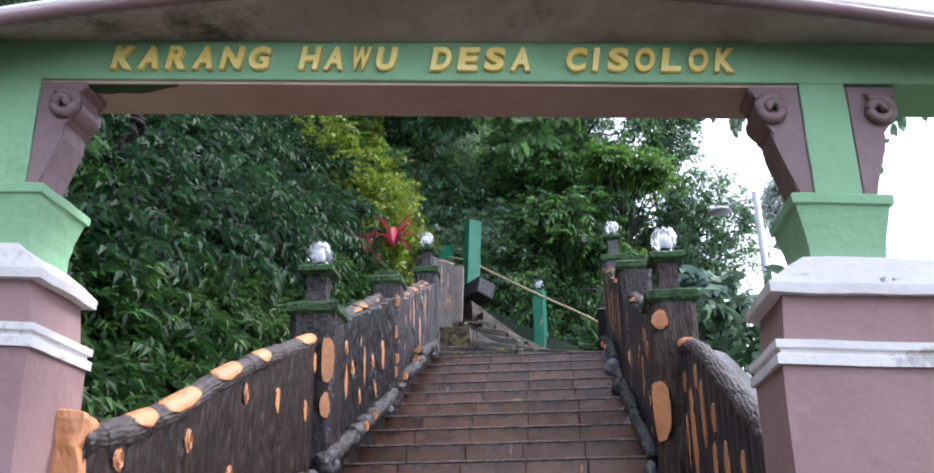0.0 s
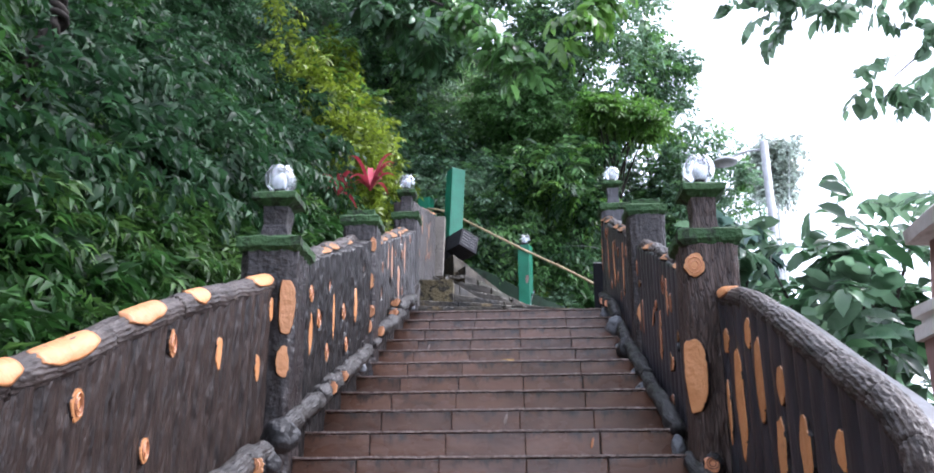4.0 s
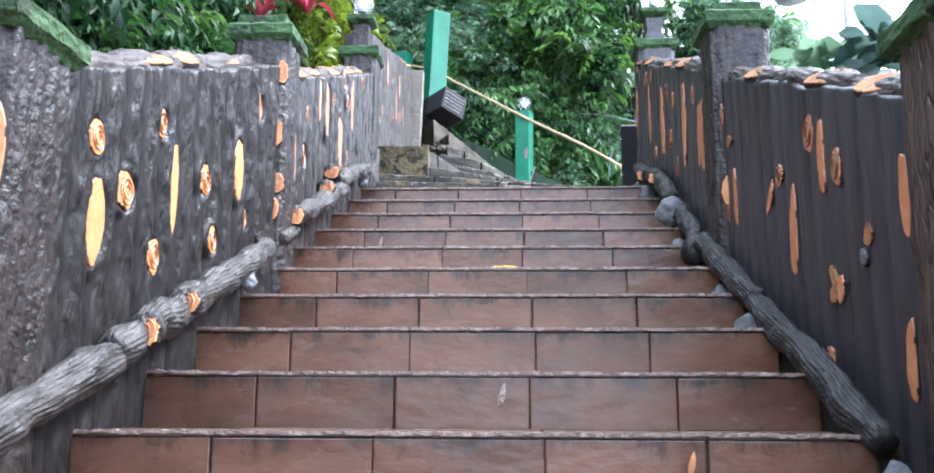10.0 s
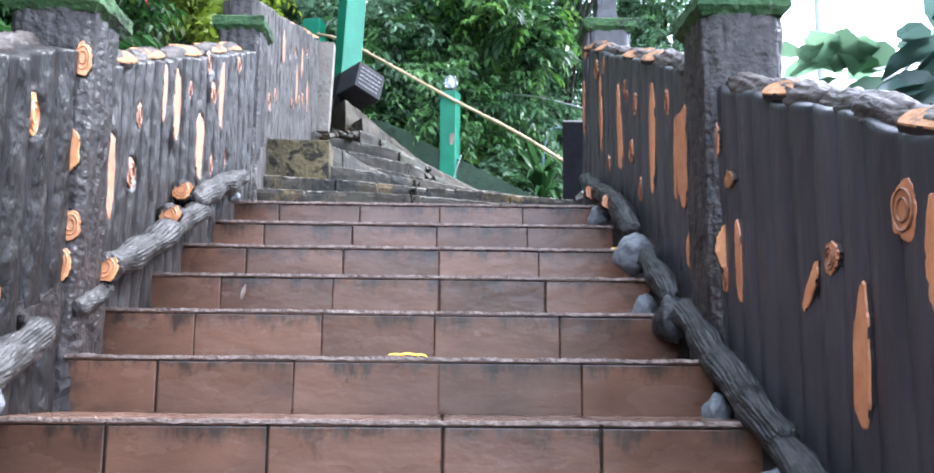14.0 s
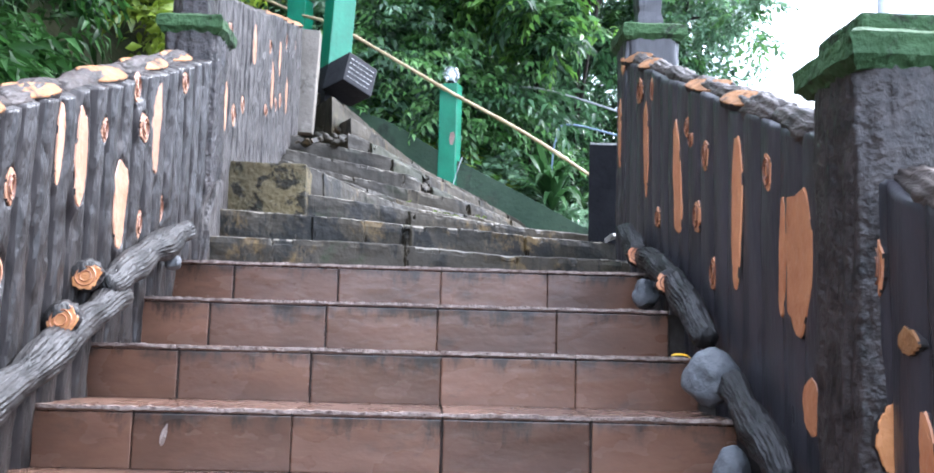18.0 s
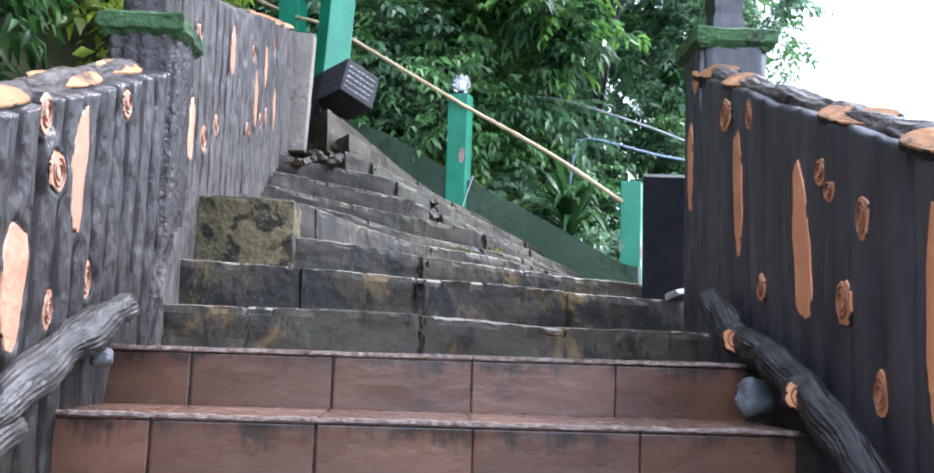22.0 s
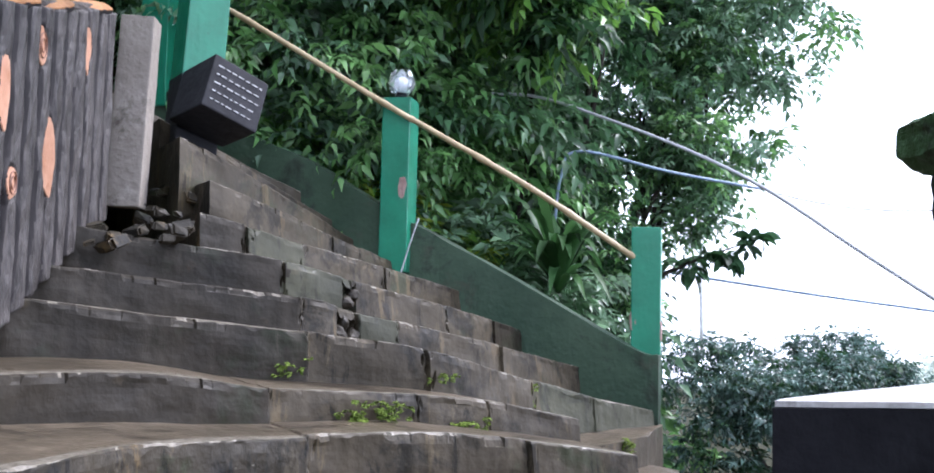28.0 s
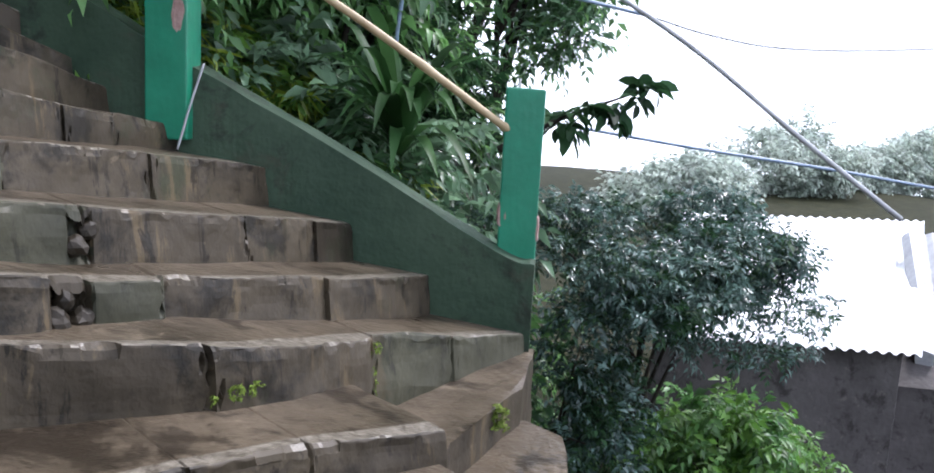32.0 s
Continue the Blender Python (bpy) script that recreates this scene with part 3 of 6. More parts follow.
def ground_z(x, y):
    along = min(max((y - 1.2) * 0.42, 0), 4.6)
    flat = GROUND - 0.03
    if y > 30:
        along = 4.6
    left = along + 0.25 + 1.1 * max(0.0, -1.6 - x) * (1 - 0.5 * smooth_step(6, 20, -x))
    left = min(left, 14)
    back = min(max(0.0, y - 15.3) * 1.15, 9.5) * (1 - smooth_step(1.2, 3.4, x)) * (1 - smooth_step(30, 70, y))
    back += min(max(0.0, y - 21), 4.5) * (1 - smooth_step(0.8, 3.5, x)) * (1 - smooth_step(30, 70, y))
    right = flat + 0.10 * max(0.0, min(y, 16) - 3)
    s = smooth_step(-1.7, -1.35, x)
    z = left * (1 - s) + (min(right, along - 0.5) if -1.35 < x < 1.0 and y > 1.8 else right) * s
    if y <= 1.8:
        z = flat + (left - flat) * (1 - smooth_step(-2.6, -1.7, x))
    z = z * (1 - smooth_step(40, 120, math.hypot(x, y - 8))) - 6 * smooth_step(38, 70, math.hypot(x, y - 8)) * smooth_step(-30, -5, x) + (back if x > -30 else 0)
    bank = 4.35 - 0.56 * x + 0.9 * (min(y, 18) - 15)
    z += max(0.0, bank - z) * smooth_step(14.7, 15.1, y) * (1 - smooth_step(0.95, 1.35, x)) * (1 - smooth_step(18, 22, y)) * smooth_step(-8, -5, x)
    return z + 0.06 * noise.noise(Vector((x * 0.9, y * 0.9, 0))) * (0 if -1.4 < x < 1.2 and y < 3 else 1)


def axis_samples(lo, hi, fine_lo, fine_hi, step):
    s = list(np.arange(fine_lo, fine_hi + 0.001, step))
    d = step
    v = fine_hi
    while v < hi:
        d *= 1.35
        v += d
        s.append(v)
    d, v = step, fine_lo
    while v > lo:
        d *= 1.35
        v -= d
        s.insert(0, v)
    return s


def build_ground():
    xs, ys = axis_samples(-900, 900, -8, 9, 0.3), axis_samples(-900, 900, -3, 24, 0.3)
    verts = [(x, y, ground_z(x, y)) for y in ys for x in xs]
    w = len(xs)
    faces = [(j * w + i, j * w + i + 1, (j + 1) * w + i + 1, (j + 1) * w + i) for j in range(len(ys) - 1) for i in range(w - 1)]
    me = bpy.data.meshes.new("ground")
    me.from_pydata(verts, [], faces)
    me.materials.append(M_SOIL)
    for p in me.polygons:
        p.use_smooth = True
    tagged(new("ground", me), "dark damp soil slope under the plants", "ground", kind="structure")
    sea = bpy.data.meshes.new("water")
    sea.from_pydata([(-1500, -1500, -2.2), (1500, -1500, -2.2), (1500, 1500, -2.2), (-1500, 1500, -2.2)], [], [(0, 1, 2, 3)])
    sea.materials.append(M_WATER)
    tagged(new("water", sea), "pale sea beyond the village", "water", kind="structure")
    pave = part("pavement", rough_up(boxm(-3.2, 3.2, -4, 1.74, GROUND - 0.2, GROUND, 0.01), 0.003, 3), M_BLOCK)
    tagged(pave, "worn grey concrete landing at the foot of the stairs", "pavement", kind="structure")


build_ground()


# ---- tiled flight ----
def build_flight():
    stairs = thing("stairs", "wet reddish-brown clay-tiled stairs with pale worn nosings", "stairs", kind="structure")
    rnd = random.Random(4)
    shared = {}

    def plate(w, d, h, mat, name):
        key = (round(w, 2), round(d, 2), round(h, 2), name)
        if key not in shared:
            shared[key] = mesh_of(boxm(-w / 2, w / 2, 0, d, 0, h, 0.004), name, mat)
        return shared[key]

    for k in range(0, 21):
        y, z = nose(k)
        y_next = nose(k - 1)[0] if k else 9.97
        part("step_core", boxm(STAIR_L - 0.1, STAIR_R + 0.12, y + 0.006, y_next + 0.02, z - 0.5, z - 0.014), M_GROUT, stairs)
        cuts = [STAIR_L, -0.8, -0.4, 0.0, 0.4, STAIR_R]
        shift = [0] + [rnd.choice((0, 0, 0, 0.012, -0.012)) for _ in range(4)] + [0]
        cuts = [c + s for c, s in zip(cuts, shift)]
        for a, b in zip(cuts, cuts[1:]):
            w = b - a - 0.006
            tilt = rnd.uniform(-0.4, 0.4)
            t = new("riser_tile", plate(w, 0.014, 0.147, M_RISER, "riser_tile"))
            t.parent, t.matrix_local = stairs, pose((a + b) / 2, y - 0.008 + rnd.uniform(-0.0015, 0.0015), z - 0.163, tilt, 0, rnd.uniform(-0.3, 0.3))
            t = new("tread_tile", plate(w, y_next - y - 0.004, 0.014, M_TILE, "tread_tile"))
            t.parent, t.matrix_local = stairs, pose((a + b) / 2, y - 0.012, z - 0.014 + rnd.uniform(-0.001, 0.001))
        bm = boxm(STAIR_L, STAIR_R, y - 0.0165, y - 0.002, z - 0.008, z + 0.001)
        bmesh.ops.subdivide_edges(bm, edges=[e for e in bm.edges if abs(e.verts[0].co.x - e.verts[1].co.x) > 1], cuts=220)
        for v in bm.verts:
            v.co.z += 0.0035 * noise.noise(Vector((v.co.x * 60, k * 3.1, v.co.z * 200))) + 0.003 * noise.noise(Vector((v.co.x * 9, k * 3.1, v.co.z)))
            v.co.y += 0.003 * noise.noise(Vector((v.co.x * 7, k * 5.1, 2)))
        part("nosing", bm, M_NOSE, stairs, "pale chipped mortar nosing")
    return stairs


build_flight()


# ---- cement bark walls ----
def column_phase(y, z, pitch, seed):
    return y / pitch + 0.22 * noise.noise(Vector((y * 2.3, z * 0.9, seed))) + 0.06 * noise.noise(Vector((y * 5, z * 7, seed)))


def rib(y, z, pitch, seed):
    """Height of the relief: flat trunks side by side with narrow deep grooves between them."""
    u = column_phase(y, z, pitch, seed)
    k = math.floor(u)
    r = 1.25 * abs(math.sin(math.pi * u)) ** 0.55 * (0.86 + 0.14 * math.sin(k * 12.9 + seed))
    return r + 0.11 * noise.noise(Vector((y * 16, z * 3, seed))) + 0.09 * noise.noise(Vector((y * 40, z * 14, seed)))


def fibre(y, z, seed):
    """Long sharp strands of bark that wander as they climb, -0.5 to 0.5."""
    w = y + 0.035 * noise.noise(Vector((y * 6, z * 5, seed + 3)))
    a = 1 - 2.4 * abs(noise.noise(Vector((w * 19, z * 2.6, seed))))
    b = 1 - 2.4 * abs(noise.noise(Vector((w * 34, z * 5.5, seed + 9))))
    return 0.65 * a + 0.35 * b - 0.5


def cut_level(y, z, h, w, pitch, depth, seed):
    """How far a painted cut stands out from the foot of the relief."""
    return depth * max(rib(y + a * w, z + b * h, pitch, seed) for a in (-0.3, 0, 0.3) for b in (-0.35, 0, 0.35)) - 0.008


def bark_wall(name, side, y0, y1, bottom, top, face, thick, mat, pitch, depth, seed, cuts, step=0.008, rows=90):
    """A wall along the stairs with a relief of upright trunks on the face that looks at the stairs. side: -1 left, 1 right."""
    if side < 0:
        step, rows = 0.006, 120
    n = max(8, int((y1 - y0) / step))
    sunk = [(yc, zc, h, max(0.04, w), cut_level(yc, zc, h, max(0.04, w), pitch, depth, seed)) for yc, zc, h, w in cuts]
    rings = []
    for i in range(n + 1):
        y = y0 + (y1 - y0) * i / n
        f, zb, zt = face(y), bottom(y), top(y)
        zt += 0.02 * noise.noise(Vector((y * 5, seed, 0)))
        ring = []
        beside = [q for q in sunk if abs(y - q[0]) < q[3]] if side < 0 else ()
        for j in range(rows + 1):
            z = zb + (zt - zb) * j / rows
            d = depth * rib(y, z, pitch, seed)
            if side < 0:
                d += 0.008 * fibre(y, z, seed)
            for yc, zc, h, w, level in beside:
                e = math.hypot((y - yc) / (w * (0.66 if h < 0.12 else 0.6)), (z - zc) / (h * (0.62 if h < 0.12 else 0.56)))
                if e < 1.5:
                    # the cut lies in a shallow recess with a raised lip of bark
                    d += smooth_step(1.5, 1.15, e) * (max(d, level + 0.004) - d)
                    d += smooth_step(1.12, 0.96, e) * (level - 0.006 - d)
            if j == rows:
                d = 0
            ring.append((f - side * d, y, z))
        ring.append((f + side * thick * 0.5, y, zt + 0.005))
        ring.append((f + side * thick, y, zt - 0.01))
        ring.append((f + side * thick, y, zb))
        rings.append(ring)
    w = part(name, loft(rings), mat, smooth=True)
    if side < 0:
        # shade in the grooves between the trunks is put in as black colour
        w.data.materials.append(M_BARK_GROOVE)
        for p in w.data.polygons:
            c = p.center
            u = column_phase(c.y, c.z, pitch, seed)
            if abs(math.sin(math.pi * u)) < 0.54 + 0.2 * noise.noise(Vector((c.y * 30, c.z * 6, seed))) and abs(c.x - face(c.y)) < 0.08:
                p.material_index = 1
    return w


def patch_mesh(h, w, seed, mat, thick=0.016, boxy=False):
    """A cut branch or a peeled strip: an uneven rounded shape, a little bent, with a thin rim of bark, facing -y."""
    rnd = random.Random(seed)
    ph = rnd.uniform(0, 9)
    n = 36
    long = h > 2.2 * w
    power = 0.5 if boxy else 0.72 if long else 0.9
    uneven = 0.08 if boxy else 0.22
    bend = rnd.uniform(-0.12, 0.12) * w if long else 0
    taper = rnd.uniform(-0.25, 0.25) if long else 0
    out, rim, mid, inn = [], [], [], []
    for i in range(n):
        a = 2 * math.pi * i / n
        wob = 1 + uneven * noise.noise(Vector((math.cos(a) * 1.5 + ph, math.sin(a) * 1.5, ph))) + (0.04 if boxy else 0.12) * noise.noise(Vector((math.cos(a) * 5 + ph, math.sin(a) * 5, ph)))
        u = math.sin(a)
        x = math.copysign(abs(math.cos(a)) ** power, math.cos(a)) * w / 2 * wob * (1 + taper * u) + bend * (u * u - 0.5)
        z = u * h / 2 * wob
        out.append((x * 1.08 + math.copysign(0.003, x), thick, z * 1.03))
        rim.append((x * 1.04, 0.001, z * 1.015))
        mid.append((x * 0.97, -0.003, z * 0.985))
        inn.append((x * 0.7, -0.0035 + 0.002 * noise.noise(Vector((x * 60, z * 30, ph))), z * 0.82))
    me = mesh_of(loft([out, rim, mid, inn]), "cut", mat)
    me.materials.append(M_BARK_GROOVE)
    for f in me.polygons:
        if f.index < n or f.index < n * 2 and f.index % 7 == 3:
            f.material_index = 1
    return me


def add_patch(parent, normal, place, h, w, seed, mat=None, tilt=0.0, rings=False, lean=0.0, boxy=False):
    """Put a painted cut on a wall or pillar. normal: '-y', '+x', '-x' or degrees turned from -y."""
    turn = {"-y": 0, "+x": 90, "-x": -90}.get(normal, normal)
    ob = new("branch_cut", patch_mesh(h, w, seed, mat or M_CUT, boxy=boxy))
    ob.parent = parent
    ob.matrix_local = pose(*place, 0, 0, turn) @ pose(0, 0, 0, lean, tilt, 0)
    if rings:
        bm = bmesh.new()
        for s in (0.72, 0.4):
            pts = [(math.cos(a) * w / 2 * s, -0.0055, math.sin(a) * h / 2 * s) for a in np.linspace(0, 2 * math.pi, 15)]
            b2 = tube(pts, 0.0024, 4)
            me = mesh_of(b2, "ring", None)
            bm.from_mesh(me)
        part("growth_ring", bm, M_CUT_RED if mat is None or mat == M_CUT else M_CUT_RING, ob)
    return ob


def wall_patches(parent, side, face, cuts, seed, mat, pitch, depth):
    """Put the painted cuts of one wall: y, z, height and width of each; they lie on the crests of the relief."""
    for i, (y, z, h, w) in enumerate(cuts):
        w = max(0.04, w)
        d = cut_level(y, z, h, w, pitch, depth, seed) + (0.002 if side < 0 else 0.006)
        add_patch(parent, "+x" if side < 0 else "-x", (face(y) - side * d, y, z), h * (1.12 if side < 0 else 1.06), w * (1.2 if side < 0 else 1.0), int(seed * 310) + i, mat, rings=h < 0.12, tilt=(2.5 if side < 0 else 6) * math.sin(i * 2.3))


def line(y0, z0, y1, z1):
    return lambda y: z0 + (z1 - z0) * (y - y0) / (y1 - y0)


def foot(y):
    """The line of the step noses, and past the flight the old steps."""
    return 3.59 + (y - 9.35) * 0.425 - 0.22


def coping(parent, side, x, y0, y1, top, mat, seed, r=0.055):
    """Cement logs laid along the top of a wall, with pale cut faces here and there."""
    rnd = random.Random(seed)
    y = y0
    while y < y1 - 0.05:
        e = min(y1, y + rnd.uniform(0.3, 0.5))
        pts = [(x + 0.012 * noise.noise(Vector((t * 4, seed, 1))), t, top(t) + 0.012 * noise.noise(Vector((t * 5, seed, 2)))) for t in np.linspace(y - 0.01, e, 12)]
        rad = rnd.uniform(0.85, 1.1) * r
        part("coping_log", tube(pts, [rad * (0.9 + 0.2 * math.sin(math.pi * i / 11)) for i in range(12)], 48, 0.25, rnd.uniform(0, 50), 12), mat, parent, smooth=True)
        if rnd.random() < 0.65:
            m = (y + e) / 2 + rnd.uniform(-0.05, 0.05)
            ob = new("branch_cut", patch_mesh(rnd.uniform(0.16, 0.3), rnd.uniform(0.06, 0.085), rnd.randint(0, 999), M_CUT_TOP, boxy=True))
            ob.parent = parent
            ob.matrix_local = pose(x - side * rad * 0.7, m, top(m) + rad * 0.72, 0, -side * 38, 0) @ pose(0, 0, 0, -90 + 22, 0, 0)
        y = e


def bark_pillar(name, cx, cy, half, z0, z1, mat, label, front=(), lamp=True, seed=1, upper=True):
    """A square cement pillar with bark relief, a mossy cap, and on some a stub with a small cap and a lamp."""
    p = thing(name, label, "pillar", "stair pillars")
    rings = []
    levels = 80
    for j in range(levels + 1):
        z = z0 + (z1 - z0) * j / levels
        flare = 1 + 0.16 * max(0, 1 - (z - z0) / 0.45) ** 2
        ring = []
        per = 26
        for s in range(4):
            for i in range(per):
                u = -1 + 2 * i / per
                q = [(u, -1), (1, u), (-u, 1), (-1, -u)][s]
                round_off = (1 + abs(u) ** 6) ** (-1 / 6) * (1 - 0.04 * abs(u) ** 8)
                x, y = q[0] * half * flare * round_off, q[1] * half * flare * round_off
                d = 0.008 * noise.noise(Vector((x * 26 + seed, y * 26, z * 3.5))) + 0.005 * (1 - 2.5 * abs(noise.noise(Vector((x * 38, y * 38 + seed, z * 5))))) + 0.003 * noise.noise(Vector((x * 70, y * 70 + seed, z * 20)))
                k = 1 + d / half
                ring.append((cx + x * k, cy + y * k, z))
        rings.append(ring)
    part("shaft", loft(rings), mat, p, smooth=True)
    h = half + 0.022
    part("cap", rough_up(rough_up(loft([square_ring(cx, cy, z1 - 0.02, half, half), square_ring(cx, cy, z1 + 0.005, h, h), square_ring(cx, cy, z1 + 0.05, h, h), square_ring(cx, cy, z1 + 0.065, h - 0.025, h - 0.025)]), 0.007, 14, 9), 0.004, 55), M_MOSSCAP, p, "mossy green cap")
    if upper:
        hs = half * 0.47
        z2 = z1 + 0.06
        z3 = z2 + 0.2
        part("stub", rough_up(loft([square_ring(cx, cy, z2, hs * 1.1, hs * 1.1), square_ring(cx, cy, z2 + 0.09, hs * 0.88, hs * 0.88), square_ring(cx, cy, z3, hs, hs)]), 0.006, 20, 3), mat, p)
        part("stub_cap", rough_up(loft([square_ring(cx, cy, z3 - 0.01, hs, hs), square_ring(cx, cy, z3 + 0.02, hs * 1.7, hs * 1.7), square_ring(cx, cy, z3 + 0.05, hs * 1.7, hs * 1.7), square_ring(cx, cy, z3 + 0.065, hs * 1.3, hs * 1.3)]), 0.005, 20, 5), M_MOSSCAP, p, "small mossy green cap")
        if lamp:
            garden_lamp(cx, cy, z3 + 0.06, 1.22)
    else:
        part("upper_cap", rough_up(boxm(cx - half * 0.85, cx + half * 0.85, cy - half * 0.85, cy + half * 0.85, z1 + 0.064, z1 + 0.11, 0.01), 0.005, 18, 2), M_MOSSCAP, p, "second mossy green cap slab")
    for i, (dx, dy, turn, z, hh, ww) in enumerate(front):
        add_patch(p, turn, (cx + dx + 0.012 * math.sin(radians(turn)), cy - half - 0.014 + dy - 0.008 * (turn != 0), z), hh, ww, seed * 7 + i, rings=hh < 0.13, boxy=hh > 0.25)
    return p


def garden_lamp(x, y, z, s):
    """A small outdoor lamp: black socket, white bulb and a glass flower of pointed petals that closes above the bulb."""
    lamp = thing("garden_lamp", "small flower-shaped clear glass lamp on a black socket", "lamp", "stair lamps")
    circ = lambda r, h, n=12: [(x + s * r * math.cos(2 * math.pi * i / n), y + s * r * math.sin(2 * math.pi * i / n), z + s * h) for i in range(n)]
    part("socket", loft([circ(0.036, 0), circ(0.036, 0.014), circ(0.026, 0.018), circ(0.028, 0.034)]), M_BLACK, lamp)
    part("bulb", loft([circ(0.014, 0.03), circ(0.024, 0.05), circ(0.028, 0.075), circ(0.02, 0.098), circ(0.006, 0.108)]), M_BULB, lamp, smooth=True)
    part("inner_glass", loft([circ(0.03, 0.03, 6), circ(0.046, 0.06, 6), circ(0.048, 0.095, 6), circ(0.034, 0.128, 6), circ(0.008, 0.152, 6)]), M_GLASS, lamp, "faceted clear glass")
    for k in range(6):
        # each petal is a keeled blade that leans out, then in to its tip
        a = 2 * math.pi * (k + 0.5) / 6
        o, t = Vector((math.cos(a), math.sin(a), 0)), Vector((-math.sin(a), math.cos(a), 0))
        rows = []
        for r, h, w in ((0.034, 0.026, 0.012), (0.06, 0.055, 0.03), (0.066, 0.085, 0.033), (0.056, 0.115, 0.024), (0.034, 0.148, 0.003)):
            c = Vector((x, y, z)) + (o * r + Vector((0, 0, h))) * s
            rows.append([c - t * w * s - o * 0.006 * s, c + o * 0.007 * s, c + t * w * s - o * 0.006 * s, c - o * 0.004 * s])
        part("glass_petal", loft(rows), M_GLASS, lamp)
    return lamp


def build_walls():
    lt1, lt2 = line(5.75, 3.02, 7.5, 3.70), line(7.7, 3.72, 9.7, 4.50)
    rt1, rt2 = line(5.7, 2.90, 7.6, 3.66), line(7.8, 3.77, 10.0, 4.66)
    lt3 = line(9.95, 4.90, 12.95, 5.79)
    rf = lambda y: RIGHT_FACE
    uf = lambda y: left_face(9.9) - 0.05 - 0.02 * (y - 9.9)
    l1 = [(5.95, 2.9, 0.08, 0.07), (5.99, 2.68, 0.2, 0.09), (6.14, 2.8, 0.09, 0.085), (6.34, 2.65, 0.09, 0.07), (6.36, 3.07, 0.08, 0.065), (6.45, 2.88, 0.24, 0.05), (6.7, 2.97, 0.09, 0.08), (6.78, 2.78, 0.08, 0.06), (7.02, 3.1, 0.2, 0.085), (7.14, 2.93, 0.07, 0.04), (7.25, 3.42, 0.1, 0.06)]
    l2 = [(8.73, 3.72, 0.25, 0.1), (8.83, 4.13, 0.085, 0.055), (8.89, 4.0, 0.085, 0.075), (8.9, 3.67, 0.08, 0.04), (9.02, 4.03, 0.28, 0.075), (9.13, 3.76, 0.09, 0.06), (9.3, 4.28, 0.07, 0.06), (8.04, 3.65, 0.08, 0.035), (8.42, 3.81, 0.25, 0.07), (8.57, 3.92, 0.07, 0.04), (7.8, 3.38, 0.25, 0.06), (8.0, 3.43, 0.09, 0.07), (8.3, 3.82, 0.2, 0.04)]
    l3 = [(10.04, 4.34, 0.07, 0.06), (10.22, 4.43, 0.21, 0.075), (10.26, 4.82, 0.08, 0.07), (10.44, 4.44, 0.09, 0.09), (10.66, 4.55, 0.08, 0.07), (10.88, 4.95, 0.2, 0.09), (11.34, 4.69, 0.06, 0.08), (11.4, 5.12, 0.07, 0.09), (11.53, 4.91, 0.25, 0.09), (11.72, 4.83, 0.07, 0.06), (11.82, 5.17, 0.2, 0.06), (11.92, 4.91, 0.09, 0.06), (12.14, 5.41, 0.11, 0.07), (12.24, 5.04, 0.24, 0.1), (12.62, 5.52, 0.16, 0.06)]
    r1 = [(5.84, 2.71, 0.17, 0.06), (5.87, 2.33, 0.17, 0.05), (6.26, 2.89, 0.1, 0.07), (6.38, 2.95, 0.2, 0.06), (6.4, 2.35, 0.08, 0.06), (6.47, 3.05, 0.105, 0.1), (6.67, 2.78, 0.26, 0.075), (6.79, 3.0, 0.065, 0.065), (7.42, 3.08, 0.22, 0.06), (7.58, 3.47, 0.1, 0.05), (7.53, 3.03, 0.075, 0.06)]
    r2 = [(8.67, 3.54, 0.09, 0.07), (8.73, 3.94, 0.095, 0.06), (8.84, 3.75, 0.1, 0.08), (8.9, 4.03, 0.05, 0.06), (8.96, 4.09, 0.06, 0.07), (9.07, 3.91, 0.4, 0.11), (9.38, 3.82, 0.07, 0.07), (9.47, 4.37, 0.09, 0.05), (9.58, 4.15, 0.38, 0.075), (9.7, 4.43, 0.1, 0.1), (7.92, 3.17, 0.12, 0.1), (7.99, 3.52, 0.34, 0.16), (8.09, 3.54, 0.28, 0.05), (8.18, 3.78, 0.1, 0.06), (8.43, 3.71, 0.41, 0.09)]
    walls = [
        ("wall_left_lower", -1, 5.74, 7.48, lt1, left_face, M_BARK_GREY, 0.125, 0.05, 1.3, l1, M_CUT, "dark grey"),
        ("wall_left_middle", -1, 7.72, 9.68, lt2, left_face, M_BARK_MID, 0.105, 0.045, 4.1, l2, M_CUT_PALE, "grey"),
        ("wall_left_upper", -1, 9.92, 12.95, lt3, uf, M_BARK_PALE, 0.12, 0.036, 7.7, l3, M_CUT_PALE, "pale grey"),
        ("wall_right_lower", 1, 5.70, 7.58, rt1, rf, M_BARK_DARK, 0.13, 0.014, 2.2, r1, M_CUT_RED, "black"),
        ("wall_right_middle", 1, 7.82, 9.98, rt2, rf, M_BARK_DARK, 0.14, 0.013, 5.2, r2, M_CUT_RED, "black"),
    ]
